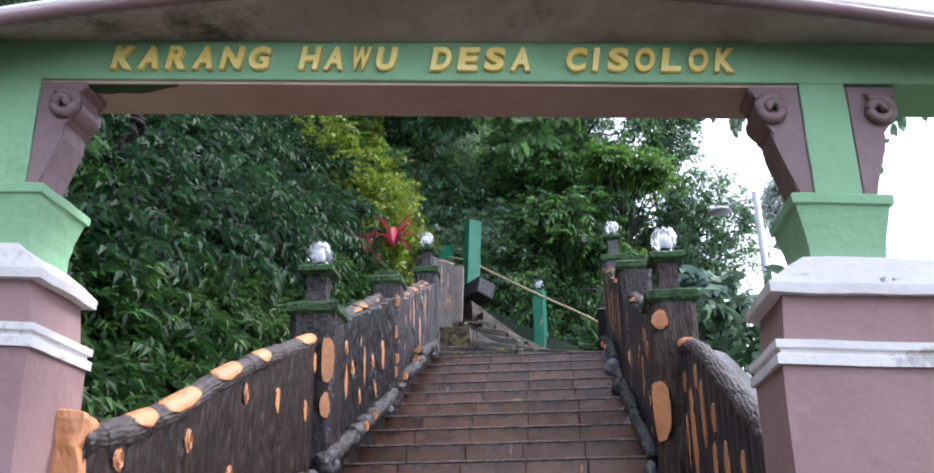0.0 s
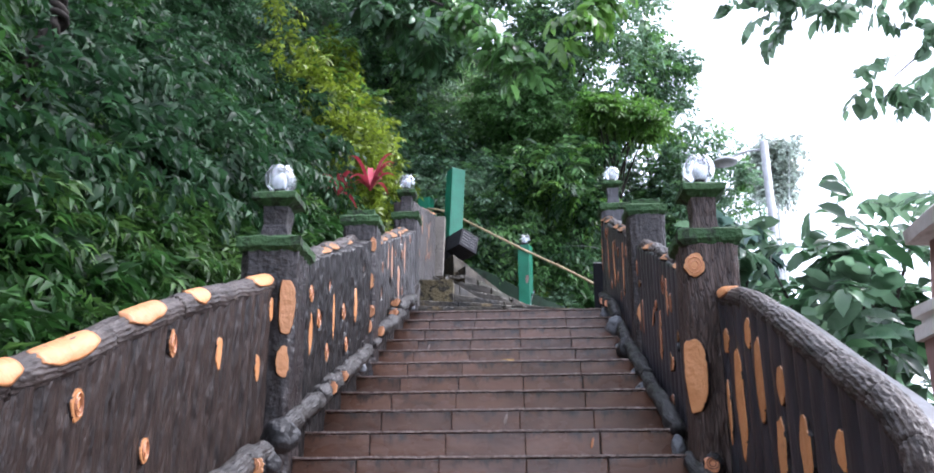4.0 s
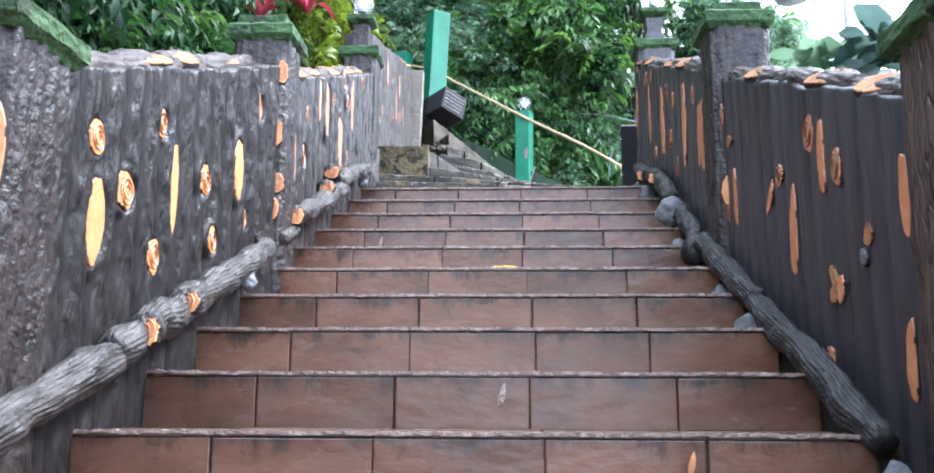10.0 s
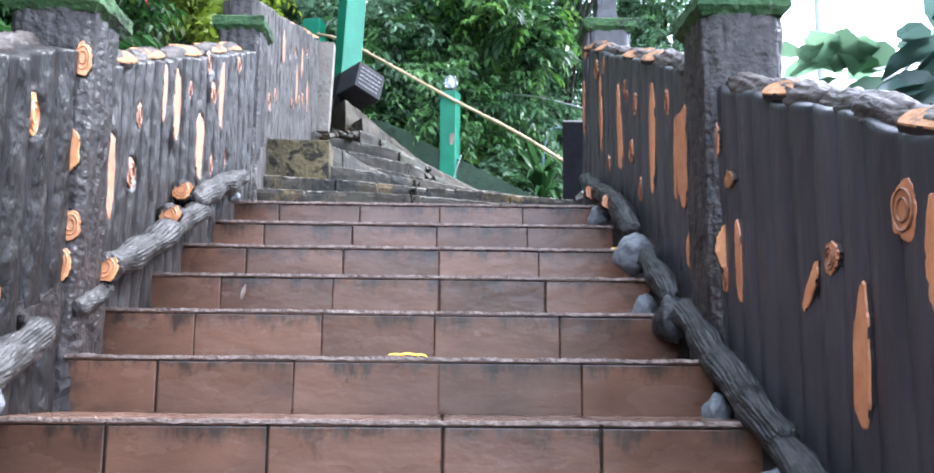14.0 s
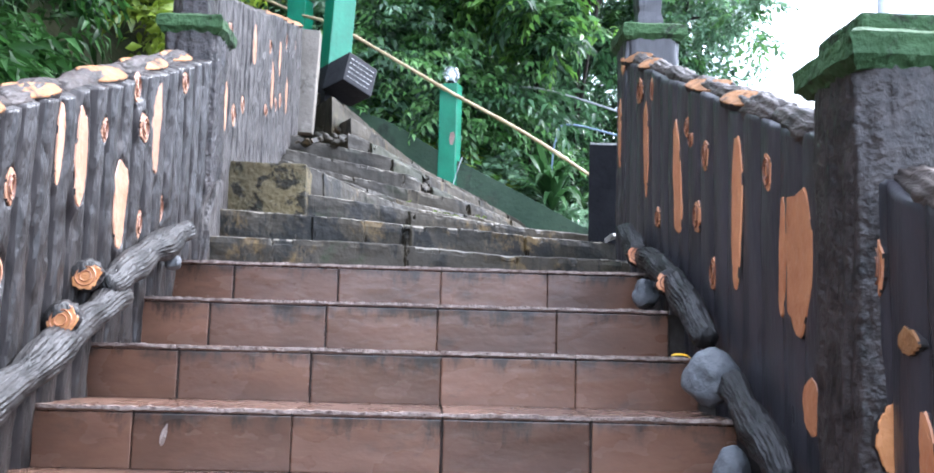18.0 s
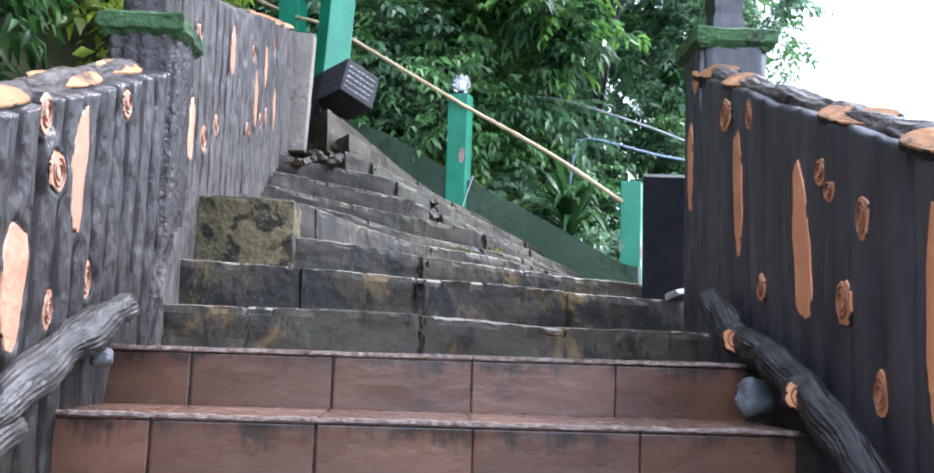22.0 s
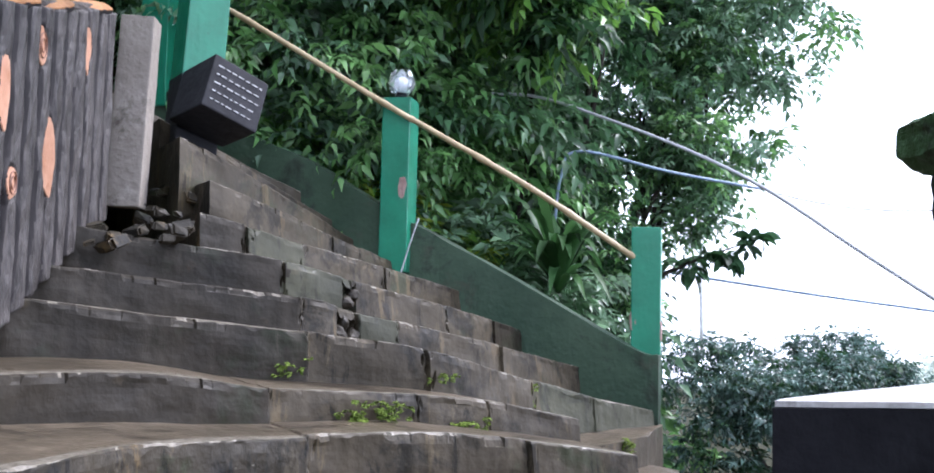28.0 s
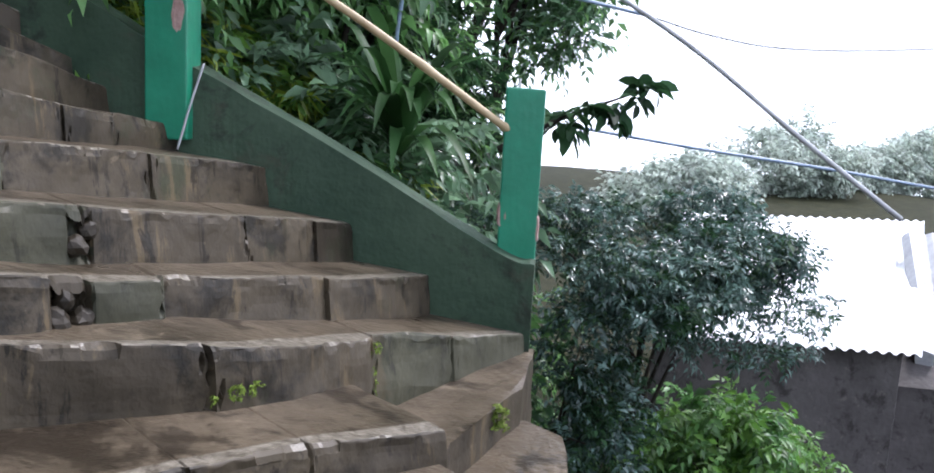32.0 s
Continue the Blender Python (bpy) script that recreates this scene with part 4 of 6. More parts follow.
    for name, side, y0, y1, top, face, mat, pitch, depth, seed, cuts, paint, tone in walls:
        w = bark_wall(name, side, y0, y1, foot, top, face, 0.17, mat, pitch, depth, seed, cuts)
        tagged(w, tone + " cement wall moulded like upright tree trunks with orange cut marks", "wall", kind="structure")
        wall_patches(w, side, face, cuts, seed, paint, pitch, depth)
        coping(w, side, face((y0 + y1) / 2) + side * 0.05, y0 + 0.02, y1 - 0.02, lambda y, t=top: t(y) - 0.005, M_COPING, int(seed * 7), 0.045 if y1 < 12 else 0.03)
    lower = bpy.data.objects["wall_right_lower"]
    for i, (y, z, h, w, tilt, mat) in enumerate([(6.90, 2.95, 0.13, 0.035, 42, M_CUT_RED), (6.32, 2.58, 0.09, 0.04, -35, M_CUT_TOP), (6.27, 2.54, 0.08, 0.045, 20, M_CUT_RED), (6.33, 2.53, 0.05, 0.05, 60, M_CUT_TOP), (6.05, 2.65, 0.06, 0.05, 30, M_CUT_TOP), (6.09, 2.60, 0.05, 0.04, -40, M_STONE), (7.46, 3.32, 0.05, 0.07, 20, M_CUT_TOP)]):
        add_patch(lower, "-x", (RIGHT_FACE - 0.018, y, z), h, w, 700 + i, mat, tilt=tilt)
    bark_pillar("stair_pillar", -1.262, 5.605, 0.145, 1.7, 3.02, M_ROUGHCAST, "dark cement tree-trunk pillar with mossy cap and glass lamp", ((0.105, 0.018, 25, 2.71, 0.27, 0.078), (0.10, 0.016, 25, 2.44, 0.15, 0.06), (-0.02, 0.0, 0, 2.62, 0.12, 0.045)), seed=1)
    bark_pillar("stair_pillar", 0.935, 5.565, 0.135, 1.6, 3.00, M_BARK, "brown cement tree-trunk pillar with mossy cap and glass lamp", ((-0.085, 0.008, -12, 2.87, 0.11, 0.095), (-0.115, 0.022, -32, 2.34, 0.34, 0.105)), seed=2)
    bark_pillar("stair_pillar", -1.17, 7.60, 0.125, 2.55, 3.83, M_ROUGHCAST, "dark cement tree-trunk pillar with a double mossy cap", ((0.10, 0.014, 22, 3.66, 0.1, 0.05), (0.085, 0.006, 12, 3.38, 0.13, 0.06), (0.10, 0.014, 22, 3.16, 0.085, 0.055), (0.085, 0.006, 12, 3.05, 0.1, 0.055)), seed=3, upper=False)
    bark_pillar("stair_pillar", 0.95, 7.70, 0.13, 2.5, 3.90, M_ROUGHCAST, "dark cement tree-trunk pillar with a double mossy cap", ((-0.08, 0.008, -12, 3.13, 0.13, 0.06),), seed=4, upper=False)
    bark_pillar("stair_pillar", -1.12, 9.80, 0.12, 3.4, 4.63, M_ROUGHCAST, "grey cement tree-trunk pillar with mossy cap and glass lamp", (), seed=5)
    p = bark_pillar("stair_pillar", 0.985, 10.10, 0.13, 3.3, 4.78, M_BARK_DARK, "dark cement tree-trunk pillar with mossy cap and glass lamp", (), seed=6)
    for i, (y, z, h, w) in enumerate([(10.02, 4.64, 0.08, 0.06), (10.09, 4.33, 0.31, 0.07)]):
        add_patch(p, "-x", (0.985 - 0.135, y, z), h, w, 900 + i, M_CUT_RED)


build_walls()


def footing(ctrl, x0, x1, mat, label):
    """A trowelled lump of cement at the foot of a pillar: a sloped wedge in y and z."""
    bm = prism(ctrl, "x", x0, x1)
    bmesh.ops.bevel(bm, geom=bm.edges[:], offset=0.025, segments=2, affect="EDGES")
    ob = part("pillar_footing", rough_up(rough_up(bm, 0.016, 9, 5), 0.006, 40), mat)
    tagged(ob, label, "footing", "pillar footings", kind="structure")


footing([(7.24, 2.72), (7.72, 2.86), (7.70, 3.06), (7.52, 3.03), (7.22, 2.90)], -1.25, -1.075, M_ROUGHCAST, "dark cement footing sloping from a pillar to the steps")
footing([(9.58, 3.55), (9.86, 3.6), (9.86, 4.02), (9.72, 3.98), (9.60, 3.74)], -1.2, -0.98, M_BARK_PALE, "pale trowelled cement footing of a pillar")

# ---- lower walls with thick log tops, between gate and first pillars ----
def log_wall(name, side, ctrl, label, patches, cuts, seed, mat):
    """A lower wall whose top is a thick cement log; the log falls towards the gate along ctrl."""
    pts = smooth_path(ctrl, 240)
    rings = []
    for p in smooth_path(ctrl, 360):
        f = p.x - side * 0.02
        zb = max(GROUND - 0.1, foot(p.y) - 0.3)
        ring = []
        for j in range(61):
            z = zb + (p.z - zb) * j / 60
            ring.append((f - side * 0.020 * rib(p.y, z, 0.14, seed), p.y, z))
        ring += [(f + side * 0.15, p.y, p.z - 0.02), (f + side * 0.15, p.y, zb)]
        rings.append(ring)
    w = tagged(part(name, loft(rings), mat, smooth=True), label, "wall", kind="structure")
    radius = 0.048 if side < 0 else 0.047
    # the log is laid in lengths, each a little thicker or thinner than the next
    rnd = random.Random(int(seed * 10))
    j = 0
    while j < 235:
        e = min(239, j + rnd.randint(34, 52))
        if e > 225:
            e = 239
        k = e - j + 1
        thick = radius * rnd.uniform(0.94, 1.06)
        part("top_log", tube(pts[j:e + 1], [thick * (0.93 + 0.09 * math.sin(math.pi * i / (k - 1)) ** 0.5) for i in range(k)], 54, 0.1, seed + j, 17), M_COPING, w, "ridged cement log along the wall top", smooth=True)
        j = e
    for i, (y, ln) in enumerate(cuts):
        j = min(range(239), key=lambda q: abs(pts[q].y - y))
        p, q = pts[j], pts[j + 1]
        d = (q - p).normalized()
        up = Vector((-side * 0.5, 0, 0.87))
        rings = []
        for k in range(15):
            u = k / 14
            wide = math.sin(math.pi * min(1, max(0, 0.06 + 0.88 * u))) ** 0.4 * (1 + 0.15 * noise.noise(Vector((u * 4, i * 3.3, seed))))
            c = p + d * ln * (u - 0.5)
            ring = []
            for m in range(13):
                a = (m / 12 - 0.5) * 2.1 * wide
                across = up.cross(d).normalized()
                ring.append(c + (up * math.cos(a) + across * math.sin(a)) * radius * 1.15 + up * 0.003)
            ring.append(c + up * radius * 0.5)
            rings.append(ring)
        part("peeled_log", loft(rings), M_CUT, w, "smooth orange peeled stretch of log", smooth=True)
    for i, (y, z, h, ww) in enumerate(patches):
        p = min(pts, key=lambda q: abs(q.y - y))
        add_patch(w, "+x" if side < 0 else "-x", (p.x - side * (0.02 + 0.020 * max(rib(y + a * ww, z + b * h, 0.14, seed) for a in (-0.3, 0, 0.3) for b in (-0.35, 0, 0.35))), y, z), h, ww * 1.1, int(seed * 13) + i, rings=h < 0.1)
    return w


log_wall("wall_left_log", -1, [(-1.26, 5.50, 2.84), (-1.26, 5.0, 2.67), (-1.26, 4.45, 2.48), (-1.26, 3.95, 2.29), (-1.26, 3.47, 2.08), (-1.26, 3.1, 1.95), (-1.26, 2.78, 1.86)], "rough brown cement wall with a log top and orange cut marks",
         [(3.56, 1.98, 0.09, 0.06), (4.06, 1.9, 0.08, 0.06), (4.21, 2.28, 0.09, 0.06), (4.69, 2.34, 0.13, 0.06), (5.23, 2.37, 0.12, 0.06), (2.98, 1.84, 0.07, 0.06), (5.4, 2.68, 0.11, 0.05)], [(5.27, 0.3), (4.45, 0.16), (3.97, 0.28), (3.48, 0.32), (3.16, 0.17)], 1.7, M_BARK_LOW)
log_wall("wall_right_log", 1, [(0.98, 5.47, 2.72), (0.98, 4.96, 2.58), (0.98, 4.5, 2.38), (0.98, 4.0, 2.14), (0.97, 3.6, 1.96), (0.96, 3.42, 1.82), (0.95, 3.34, 1.64)], "dark brown cement wall with a thick curving log top and orange strips",
         [(3.93, 1.87, 0.11, 0.09), (4.26, 1.9, 0.22, 0.1), (4.48, 2.15, 0.14, 0.09), (4.54, 1.92, 0.22, 0.09), (4.77, 2.22, 0.32, 0.1), (4.89, 2.42, 0.12, 0.09), (5.12, 2.18, 0.46, 0.12), (5.29, 2.47, 0.11, 0.09), (5.36, 2.16, 0.26, 0.05)], [(5.28, 0.2)], 3.9, M_BARK_DARK)
for side, x, y, z in ((-1, -1.29, 2.80, 1.86), (1, 0.93, 3.36, 1.66)):
    b = rough_up(boxm(x - 0.06, x + 0.06, y - 0.06, y + 0.06, z - 0.12, z + 0.1, 0.02), 0.02, 14, 3)
    tagged(part("sawn_stump", b, M_CUT), "orange-painted cement stump at the end of a log wall", "stump", "log ends")


# ---- cement roots and stones along the foot of the walls ----
def root(side, ctrl, r, seed):
    """A gnarled, deeply ridged cement root through the given y and z."""
    rnd = random.Random(seed)
    base = [((left_face(y) + 0.085) if side < 0 else 0.795, y, z) for y, z in ctrl]
    n = max(30, int(60 * abs(ctrl[0][0] - ctrl[-1][0])))
    pts = [p + Vector((0.014 * noise.noise(Vector((p.y * 5, seed, 0))), 0, 0.014 * noise.noise(Vector((p.y * 6, seed, 5))))) for p in smooth_path(base, n)]
    rad = [r * (0.72 + 0.28 * math.sin(math.pi * min(1, max(0, (i + 1) / n))) ** 0.4 + 0.28 * noise.noise(Vector((pts[i].y * 7, seed, 3)))) for i in range(n)]
    tagged(part("cement_root", tube(pts, rad, 72, 0.25, rnd.uniform(0, 60), 22), M_LOG if side < 0 else M_LOG_DARK, smooth=True), "pale grey ridged cement root along the foot of the wall" if side < 0 else "black ridged cement root along the foot of the wall", "root", "cement roots")


def stone(side, y, z, r, tall=1.0, dark=False, x=None):
    bm = bmesh.new()
    bmesh.ops.create_icosphere(bm, subdivisions=4, radius=1)
    cx = x if x is not None else (left_face(y) + 0.11 if side < 0 else 0.765)
    for v in bm.verts:
        v.co *= 0.95 + 0.28 * noise.noise(v.co * 1.1 + Vector((y, 0, 0))) + 0.07 * noise.noise(v.co * 4 + Vector((y, 0, 0)))
        v.co = Vector((cx + v.co.x * r, y + v.co.y * r, z + v.co.z * r * tall))
    tagged(part("stone", bm, M_STONE_DARK if dark else M_STONE, smooth=True), ("rounded wet black" if dark else "rounded grey") + " river stone set beside the steps", "stone", "stones beside the stairs")


for side, ctrl, r in (
    (-1, [(9.28, 3.70), (9.05, 3.62), (8.8, 3.53), (8.55, 3.44)], 0.048),
    (-1, [(8.68, 3.42), (8.36, 3.31), (8.05, 3.18), (7.72, 3.06)], 0.045),
    (-1, [(7.72, 3.0), (7.62, 2.96), (7.5, 2.92)], 0.03),
    (-1, [(7.30, 2.85), (7.06, 2.74), (6.8, 2.64)], 0.045),
    (-1, [(6.86, 2.65), (6.62, 2.57), (6.40, 2.49)], 0.05),
    (-1, [(6.46, 2.50), (6.25, 2.43), (6.02, 2.34)], 0.05),
    (-1, [(6.08, 2.35), (5.85, 2.27), (5.6, 2.18), (5.42, 2.12)], 0.048),
    (-1, [(5.12, 1.99), (4.95, 1.93), (4.75, 1.86), (4.5, 1.78)], 0.052),
    (-1, [(4.56, 1.78), (4.2, 1.64), (3.7, 1.46), (3.1, 1.24)], 0.05),
    (1, [(9.68, 3.80), (9.5, 3.71), (9.34, 3.65), (9.15, 3.615)], 0.045),
    (1, [(9.2, 3.63), (9.0, 3.56), (8.75, 3.45), (8.52, 3.33)], 0.044),
    (1, [(8.36, 3.21), (8.14, 3.12), (7.92, 3.01)], 0.042),
    (1, [(7.8, 2.96), (7.5, 2.82), (7.2, 2.69), (6.95, 2.59)], 0.045),
    (1, [(7.0, 2.60), (6.7, 2.47), (6.43, 2.37), (6.18, 2.25), (5.9, 2.13)], 0.044),
    (1, [(5.62, 1.97), (5.3, 1.85), (5.0, 1.76), (4.5, 1.59), (3.9, 1.36)], 0.045),
):
    root(side, ctrl, r, int(ctrl[0][0] * 10))
for side, y, z, r, tall, dark in ((-1, 5.27, 2.06, 0.088, 0.95, True), (-1, 5.40, 2.09, 0.055, 0.8, False), (-1, 5.10, 1.93, 0.06, 0.9, True), (-1, 7.02, 2.67, 0.035, 1.2, False), (-1, 9.1, 3.56, 0.03, 1.0, False),
                                  (1, 8.40, 3.22, 0.078, 1.05, False), (1, 9.19, 3.50, 0.052, 1.15, False), (1, 8.22, 2.98, 0.045, 1.5, False), (1, 7.36, 2.65, 0.04, 1.2, False), (1, 6.92, 2.5, 0.05, 0.9, False), (1, 7.82, 2.93, 0.06, 1.3, True), (1, 5.76, 2.04, 0.038, 1.5, False)):
    stone(side, y, z, r, tall, dark)


def cut_end(side, x, y, z, r):
    """A sawn root end: a short bark stub with an orange face towards the foot of the stairs."""
    pts = [(x + side * 0.05, y + 0.16, z + 0.02), (x + side * 0.02, y + 0.08, z + 0.015), (x, y, z)]
    stub = tagged(part("root_end", tube(pts, [r * 0.8, r * 0.95, r], 22, 0.2, y, 9), M_LOG if side < 0 else M_LOG_DARK, smooth=True), "sawn cement root end with an orange painted face", "root", "sawn root ends")
    add_patch(stub, "-y", (x - side * 0.003, y - 0.004, z), r * 1.75, r * 1.75, int(y * 100), M_CUT if side < 0 else M_CUT_RED, rings=True, lean=-12)


for side, x, y, z, r in ((-1, -1.03, 8.44, 3.46, 0.045), (-1, -1.02, 8.26, 3.33, 0.045), (-1, -1.04, 7.69, 3.06, 0.05), (-1, -1.06, 6.43, 2.52, 0.045), (-1, -1.06, 6.13, 2.41, 0.05), (-1, -1.10, 4.86, 1.90, 0.05), (1, 0.77, 9.34, 3.66, 0.042), (1, 0.77, 8.88, 3.52, 0.042), (1, 0.80, 6.18, 2.24, 0.042), (1, 0.84, 5.33, 1.93, 0.042)):
    cut_end(side, x, y, z, r)


# ---- gate ----
GY = 2.67


def skew(ob):
    """The gate stands a little askew: it falls and draws back to its right end."""
    for v in ob.data.vertices:
        v.co.z -= 0.0503 * (v.co.x - 0.99)
        v.co.y += 0.041 * (v.co.x - 0.99)
    return ob


def letter_mesh(ch, w, h):
    cu = bpy.data.curves.new("letter", "FONT")
    cu.body = ch
    cu.extrude = 0.09
    cu.bevel_depth = 0.03
    cu.offset = 0.02
    tmp = new("tmp", cu)
    me = bpy.data.meshes.new_from_object(tmp.evaluated_get(bpy.context.evaluated_depsgraph_get()))
    bpy.data.objects.remove(tmp)
    xs, ys = [v.co.x for v in me.vertices], [v.co.y for v in me.vertices]
    kx, ky = w / (max(xs) - min(xs)), h / (max(ys) - min(ys))
    for v in me.vertices:
        v.co = Vector(((v.co.x - min(xs)) * kx, -v.co.z * 0.14, (v.co.y - min(ys)) * ky))
    me.materials.clear()
    me.materials.append(M_GOLD)
    return me


def build_gate():
    gate = thing("gate", "green and mauve village gate with gold raised letters", "gate")
    g = lambda name, bm, mat, label="", smooth=False: skew(part(name, bm, mat, gate, label, smooth))
    g("beam", rough_up(boxm(-3.2, 2.7, GY, GY + 0.225, 2.895, 3.10, 0.008), 0.004, 6, 5), M_GREEN, "pale green beam")
    g("soffit", rough_up(boxm(-1.43, 0.99, GY + 0.012, GY + 0.222, 2.885, 2.897), 0.002, 4, 4), M_SOFFIT, "stained brown underside of the beam")
    edge = [(x, GY + 0.075 + 0.03 * noise.noise(Vector((x * 9, 0, 4))) - 0.05 * smooth_step(-1.15, -0.98, x)) for x in np.linspace(-1.43, -0.98, 30)]
    g("moss_stain", prism([(-1.43, GY + 0.013), (-0.98, GY + 0.013)] + edge[::-1], "z", 2.881, 2.886), M_STAIN, "dark green mould patch on the soffit")
    n = 61
    rings, trim = [], []
    for x in np.linspace(-3.4, 3.0, n):
        arch = 0.14 * max(0.0, 1 - ((x + 0.08) / 1.45) ** 2)
        e = 2.925 + arch
        rings.append([(x, GY - 0.005, 3.035), (x, GY - 0.20, e + 0.02), (x, GY - 0.22, e + 0.03), (x, GY - 0.20, e + 0.06), (x, GY + 0.3, 3.16), (x, GY + 0.3, 3.1), (x, GY - 0.005, 3.09)])
        trim.append((x, GY - 0.222, e + 0.035))
    g("eave", loft(rings), M_EAVE, "weathered projecting eave")
    g("eave_trim", tube(trim, 0.022, 8), M_UMBER, "purple-brown eave moulding", True)
    g("eave_trim", tube([(x, y + 0.012, z + 0.036) for x, y, z in trim], 0.016, 8), M_WHITE, "pale eave moulding", True)
    g("upper_panel", boxm(-1.2, 0.82, GY + 0.02, GY + 0.22, 3.1, 3.6, 0.01), M_GREEN, "pale green upper panel")
    for lo, hi, n in ((-1.19, -0.894, 5), (0.444, 0.761, 6)):
        for i in range(n):
            w = (hi - lo) / n
            g("letter_bar", boxm(lo + w * i, lo + w * (i + 0.74), GY + 0.006, GY + 0.022, 3.235, 3.32, 0.004), M_GOLD, "gold raised letter")
    for x in (-1.27, 0.89):
        g("upper_post", boxm(x - 0.055, x + 0.055, GY - 0.01, GY + 0.24, 3.1, 3.6, 0.015), M_UMBER, "brown-purple upper post")
    for s, cx in ((-1, -1.50), (1, 1.057)):
        g("column", rough_up(boxm(cx - 0.07, cx + 0.07, GY + 0.002, GY + 0.222, 2.5, 2.90, 0.006), 0.003, 8, 3), M_GREEN, "pale green column")
        for d in (-1, 1):
            x0 = cx + d * 0.07
            # the side runs out to a lip, in under it, out round the scroll, in to a waist and down in a long slant
            prof = [(0, 2.89), (0.152, 2.89), (0.154, 2.868), (0.128, 2.855)]
            prof += [(0.083 + 0.060 * math.cos(t), 2.803 + 0.052 * math.sin(t)) for t in np.linspace(0.75, -1.15, 9)]
            prof += [(0.094, 2.742), (0.100, 2.722), (0.094, 2.69), (0.078, 2.64), (0.058, 2.58), (0.044, 2.52), (0, 2.52)]
            b = prism([(x0 + d * u, z) for u, z in prof], "y", GY + 0.006, GY + 0.15)
            bmesh.ops.bevel(b, geom=[e for e in b.edges if abs(e.verts[0].co.y - e.verts[1].co.y) < 0.01], offset=0.006, segments=2, affect="EDGES")
            g("bracket", b, M_UMBER, "brown-purple scrolled bracket")
            sp = []
            for i in range(40):
                a = 2.2 - i / 39 * 2.9 * math.pi
                r = 0.046 * (1 - i / 52)
                sp.append((x0 + d * (0.088 + r * math.cos(a)), GY + 0.006 - 0.022 * i / 39, 2.803 + r * math.sin(a)))
            g("scroll", tube(sp, [0.021 - 0.0002 * i for i in range(40)], 10), M_UMBER, smooth=True)
        yb = GY + 0.13
        base = loft([square_ring(cx, yb, 2.29, 0.112, 0.118), square_ring(cx, yb, 2.35, 0.110, 0.120), square_ring(cx, yb, 2.41, 0.118, 0.128), square_ring(cx, yb, 2.46, 0.130, 0.138), square_ring(cx, yb, 2.482, 0.134, 0.142), square_ring(cx, yb, 2.486, 0.145, 0.152), square_ring(cx, yb, 2.512, 0.147, 0.154), square_ring(cx, yb, 2.52, 0.138, 0.144)])
        g("column_base", rough_up(base, 0.004, 9, 3), M_GREEN, "pale green flared column base")
        lo, hi = (0.80, 1.43) if s > 0 else (-1.95, -1.30)
        c, hw = (lo + hi) / 2, (hi - lo) / 2
        yc = GY + 0.13
        g("plinth_top", rough_up(loft([square_ring(c, yc, 2.203, hw - 0.005, 0.18), square_ring(c, yc, 2.232, hw - 0.003, 0.182), square_ring(c, yc, 2.29, hw - 0.07, 0.15), square_ring(c, yc, 2.325, hw - 0.12, 0.13)]), 0.006, 8, 4), M_WHITE, "white sloped plinth top")
        g("plinth_neck", loft([square_ring(c, yc, 2.06, hw - 0.03, 0.158), square_ring(c, yc, 2.21, hw - 0.045, 0.15)]), M_MAUVE, "mauve plinth neck")
        g("plinth_band", rough_up(loft([square_ring(c, yc, 1.996, hw, 0.185), square_ring(c, yc, 2.024, hw, 0.185), square_ring(c, yc, 2.03, hw - 0.012, 0.172), square_ring(c, yc, 2.038, hw - 0.012, 0.172), square_ring(c, yc, 2.044, hw, 0.183), square_ring(c, yc, 2.066, hw, 0.183)]), 0.004, 8, 4), M_WHITE, "white plinth band with black mildew")
        g("plinth", rough_up(loft([square_ring(c, yc, GROUND - 0.15, hw + 0.02, 0.19), square_ring(c, yc, 1.2, hw, 0.18), square_ring(c, yc, 2.0, hw - 0.012, 0.172)]), 0.004, 5, 4), M_MAUVE, "mauve painted plinth")
    for word, x0, x1 in (("KARANG", -1.197, -0.682), ("HAWU", -0.582, -0.273), ("DESA", -0.158, 0.16), ("CISOLOK", 0.269, 0.795)):
        widths = [0.45 if ch == "I" else 1.0 for ch in word]
        unit_w = (x1 - x0) / (sum(widths) + 0.32 * (len(word) - 1))
        x = x0
        for ch, wd in zip(word, widths):
            ob = new("letter", letter_mesh(ch, unit_w * (wd if ch != "I" else 0.32), 0.086))
            for v in ob.data.vertices:
                v.co += Vector((x + 0.16 * v.co.z, GY - 0.002, 2.925))
            ob.parent = gate
            tagged(skew(ob), "gold raised letter")
            x += unit_w * (wd + 0.32)


build_gate()


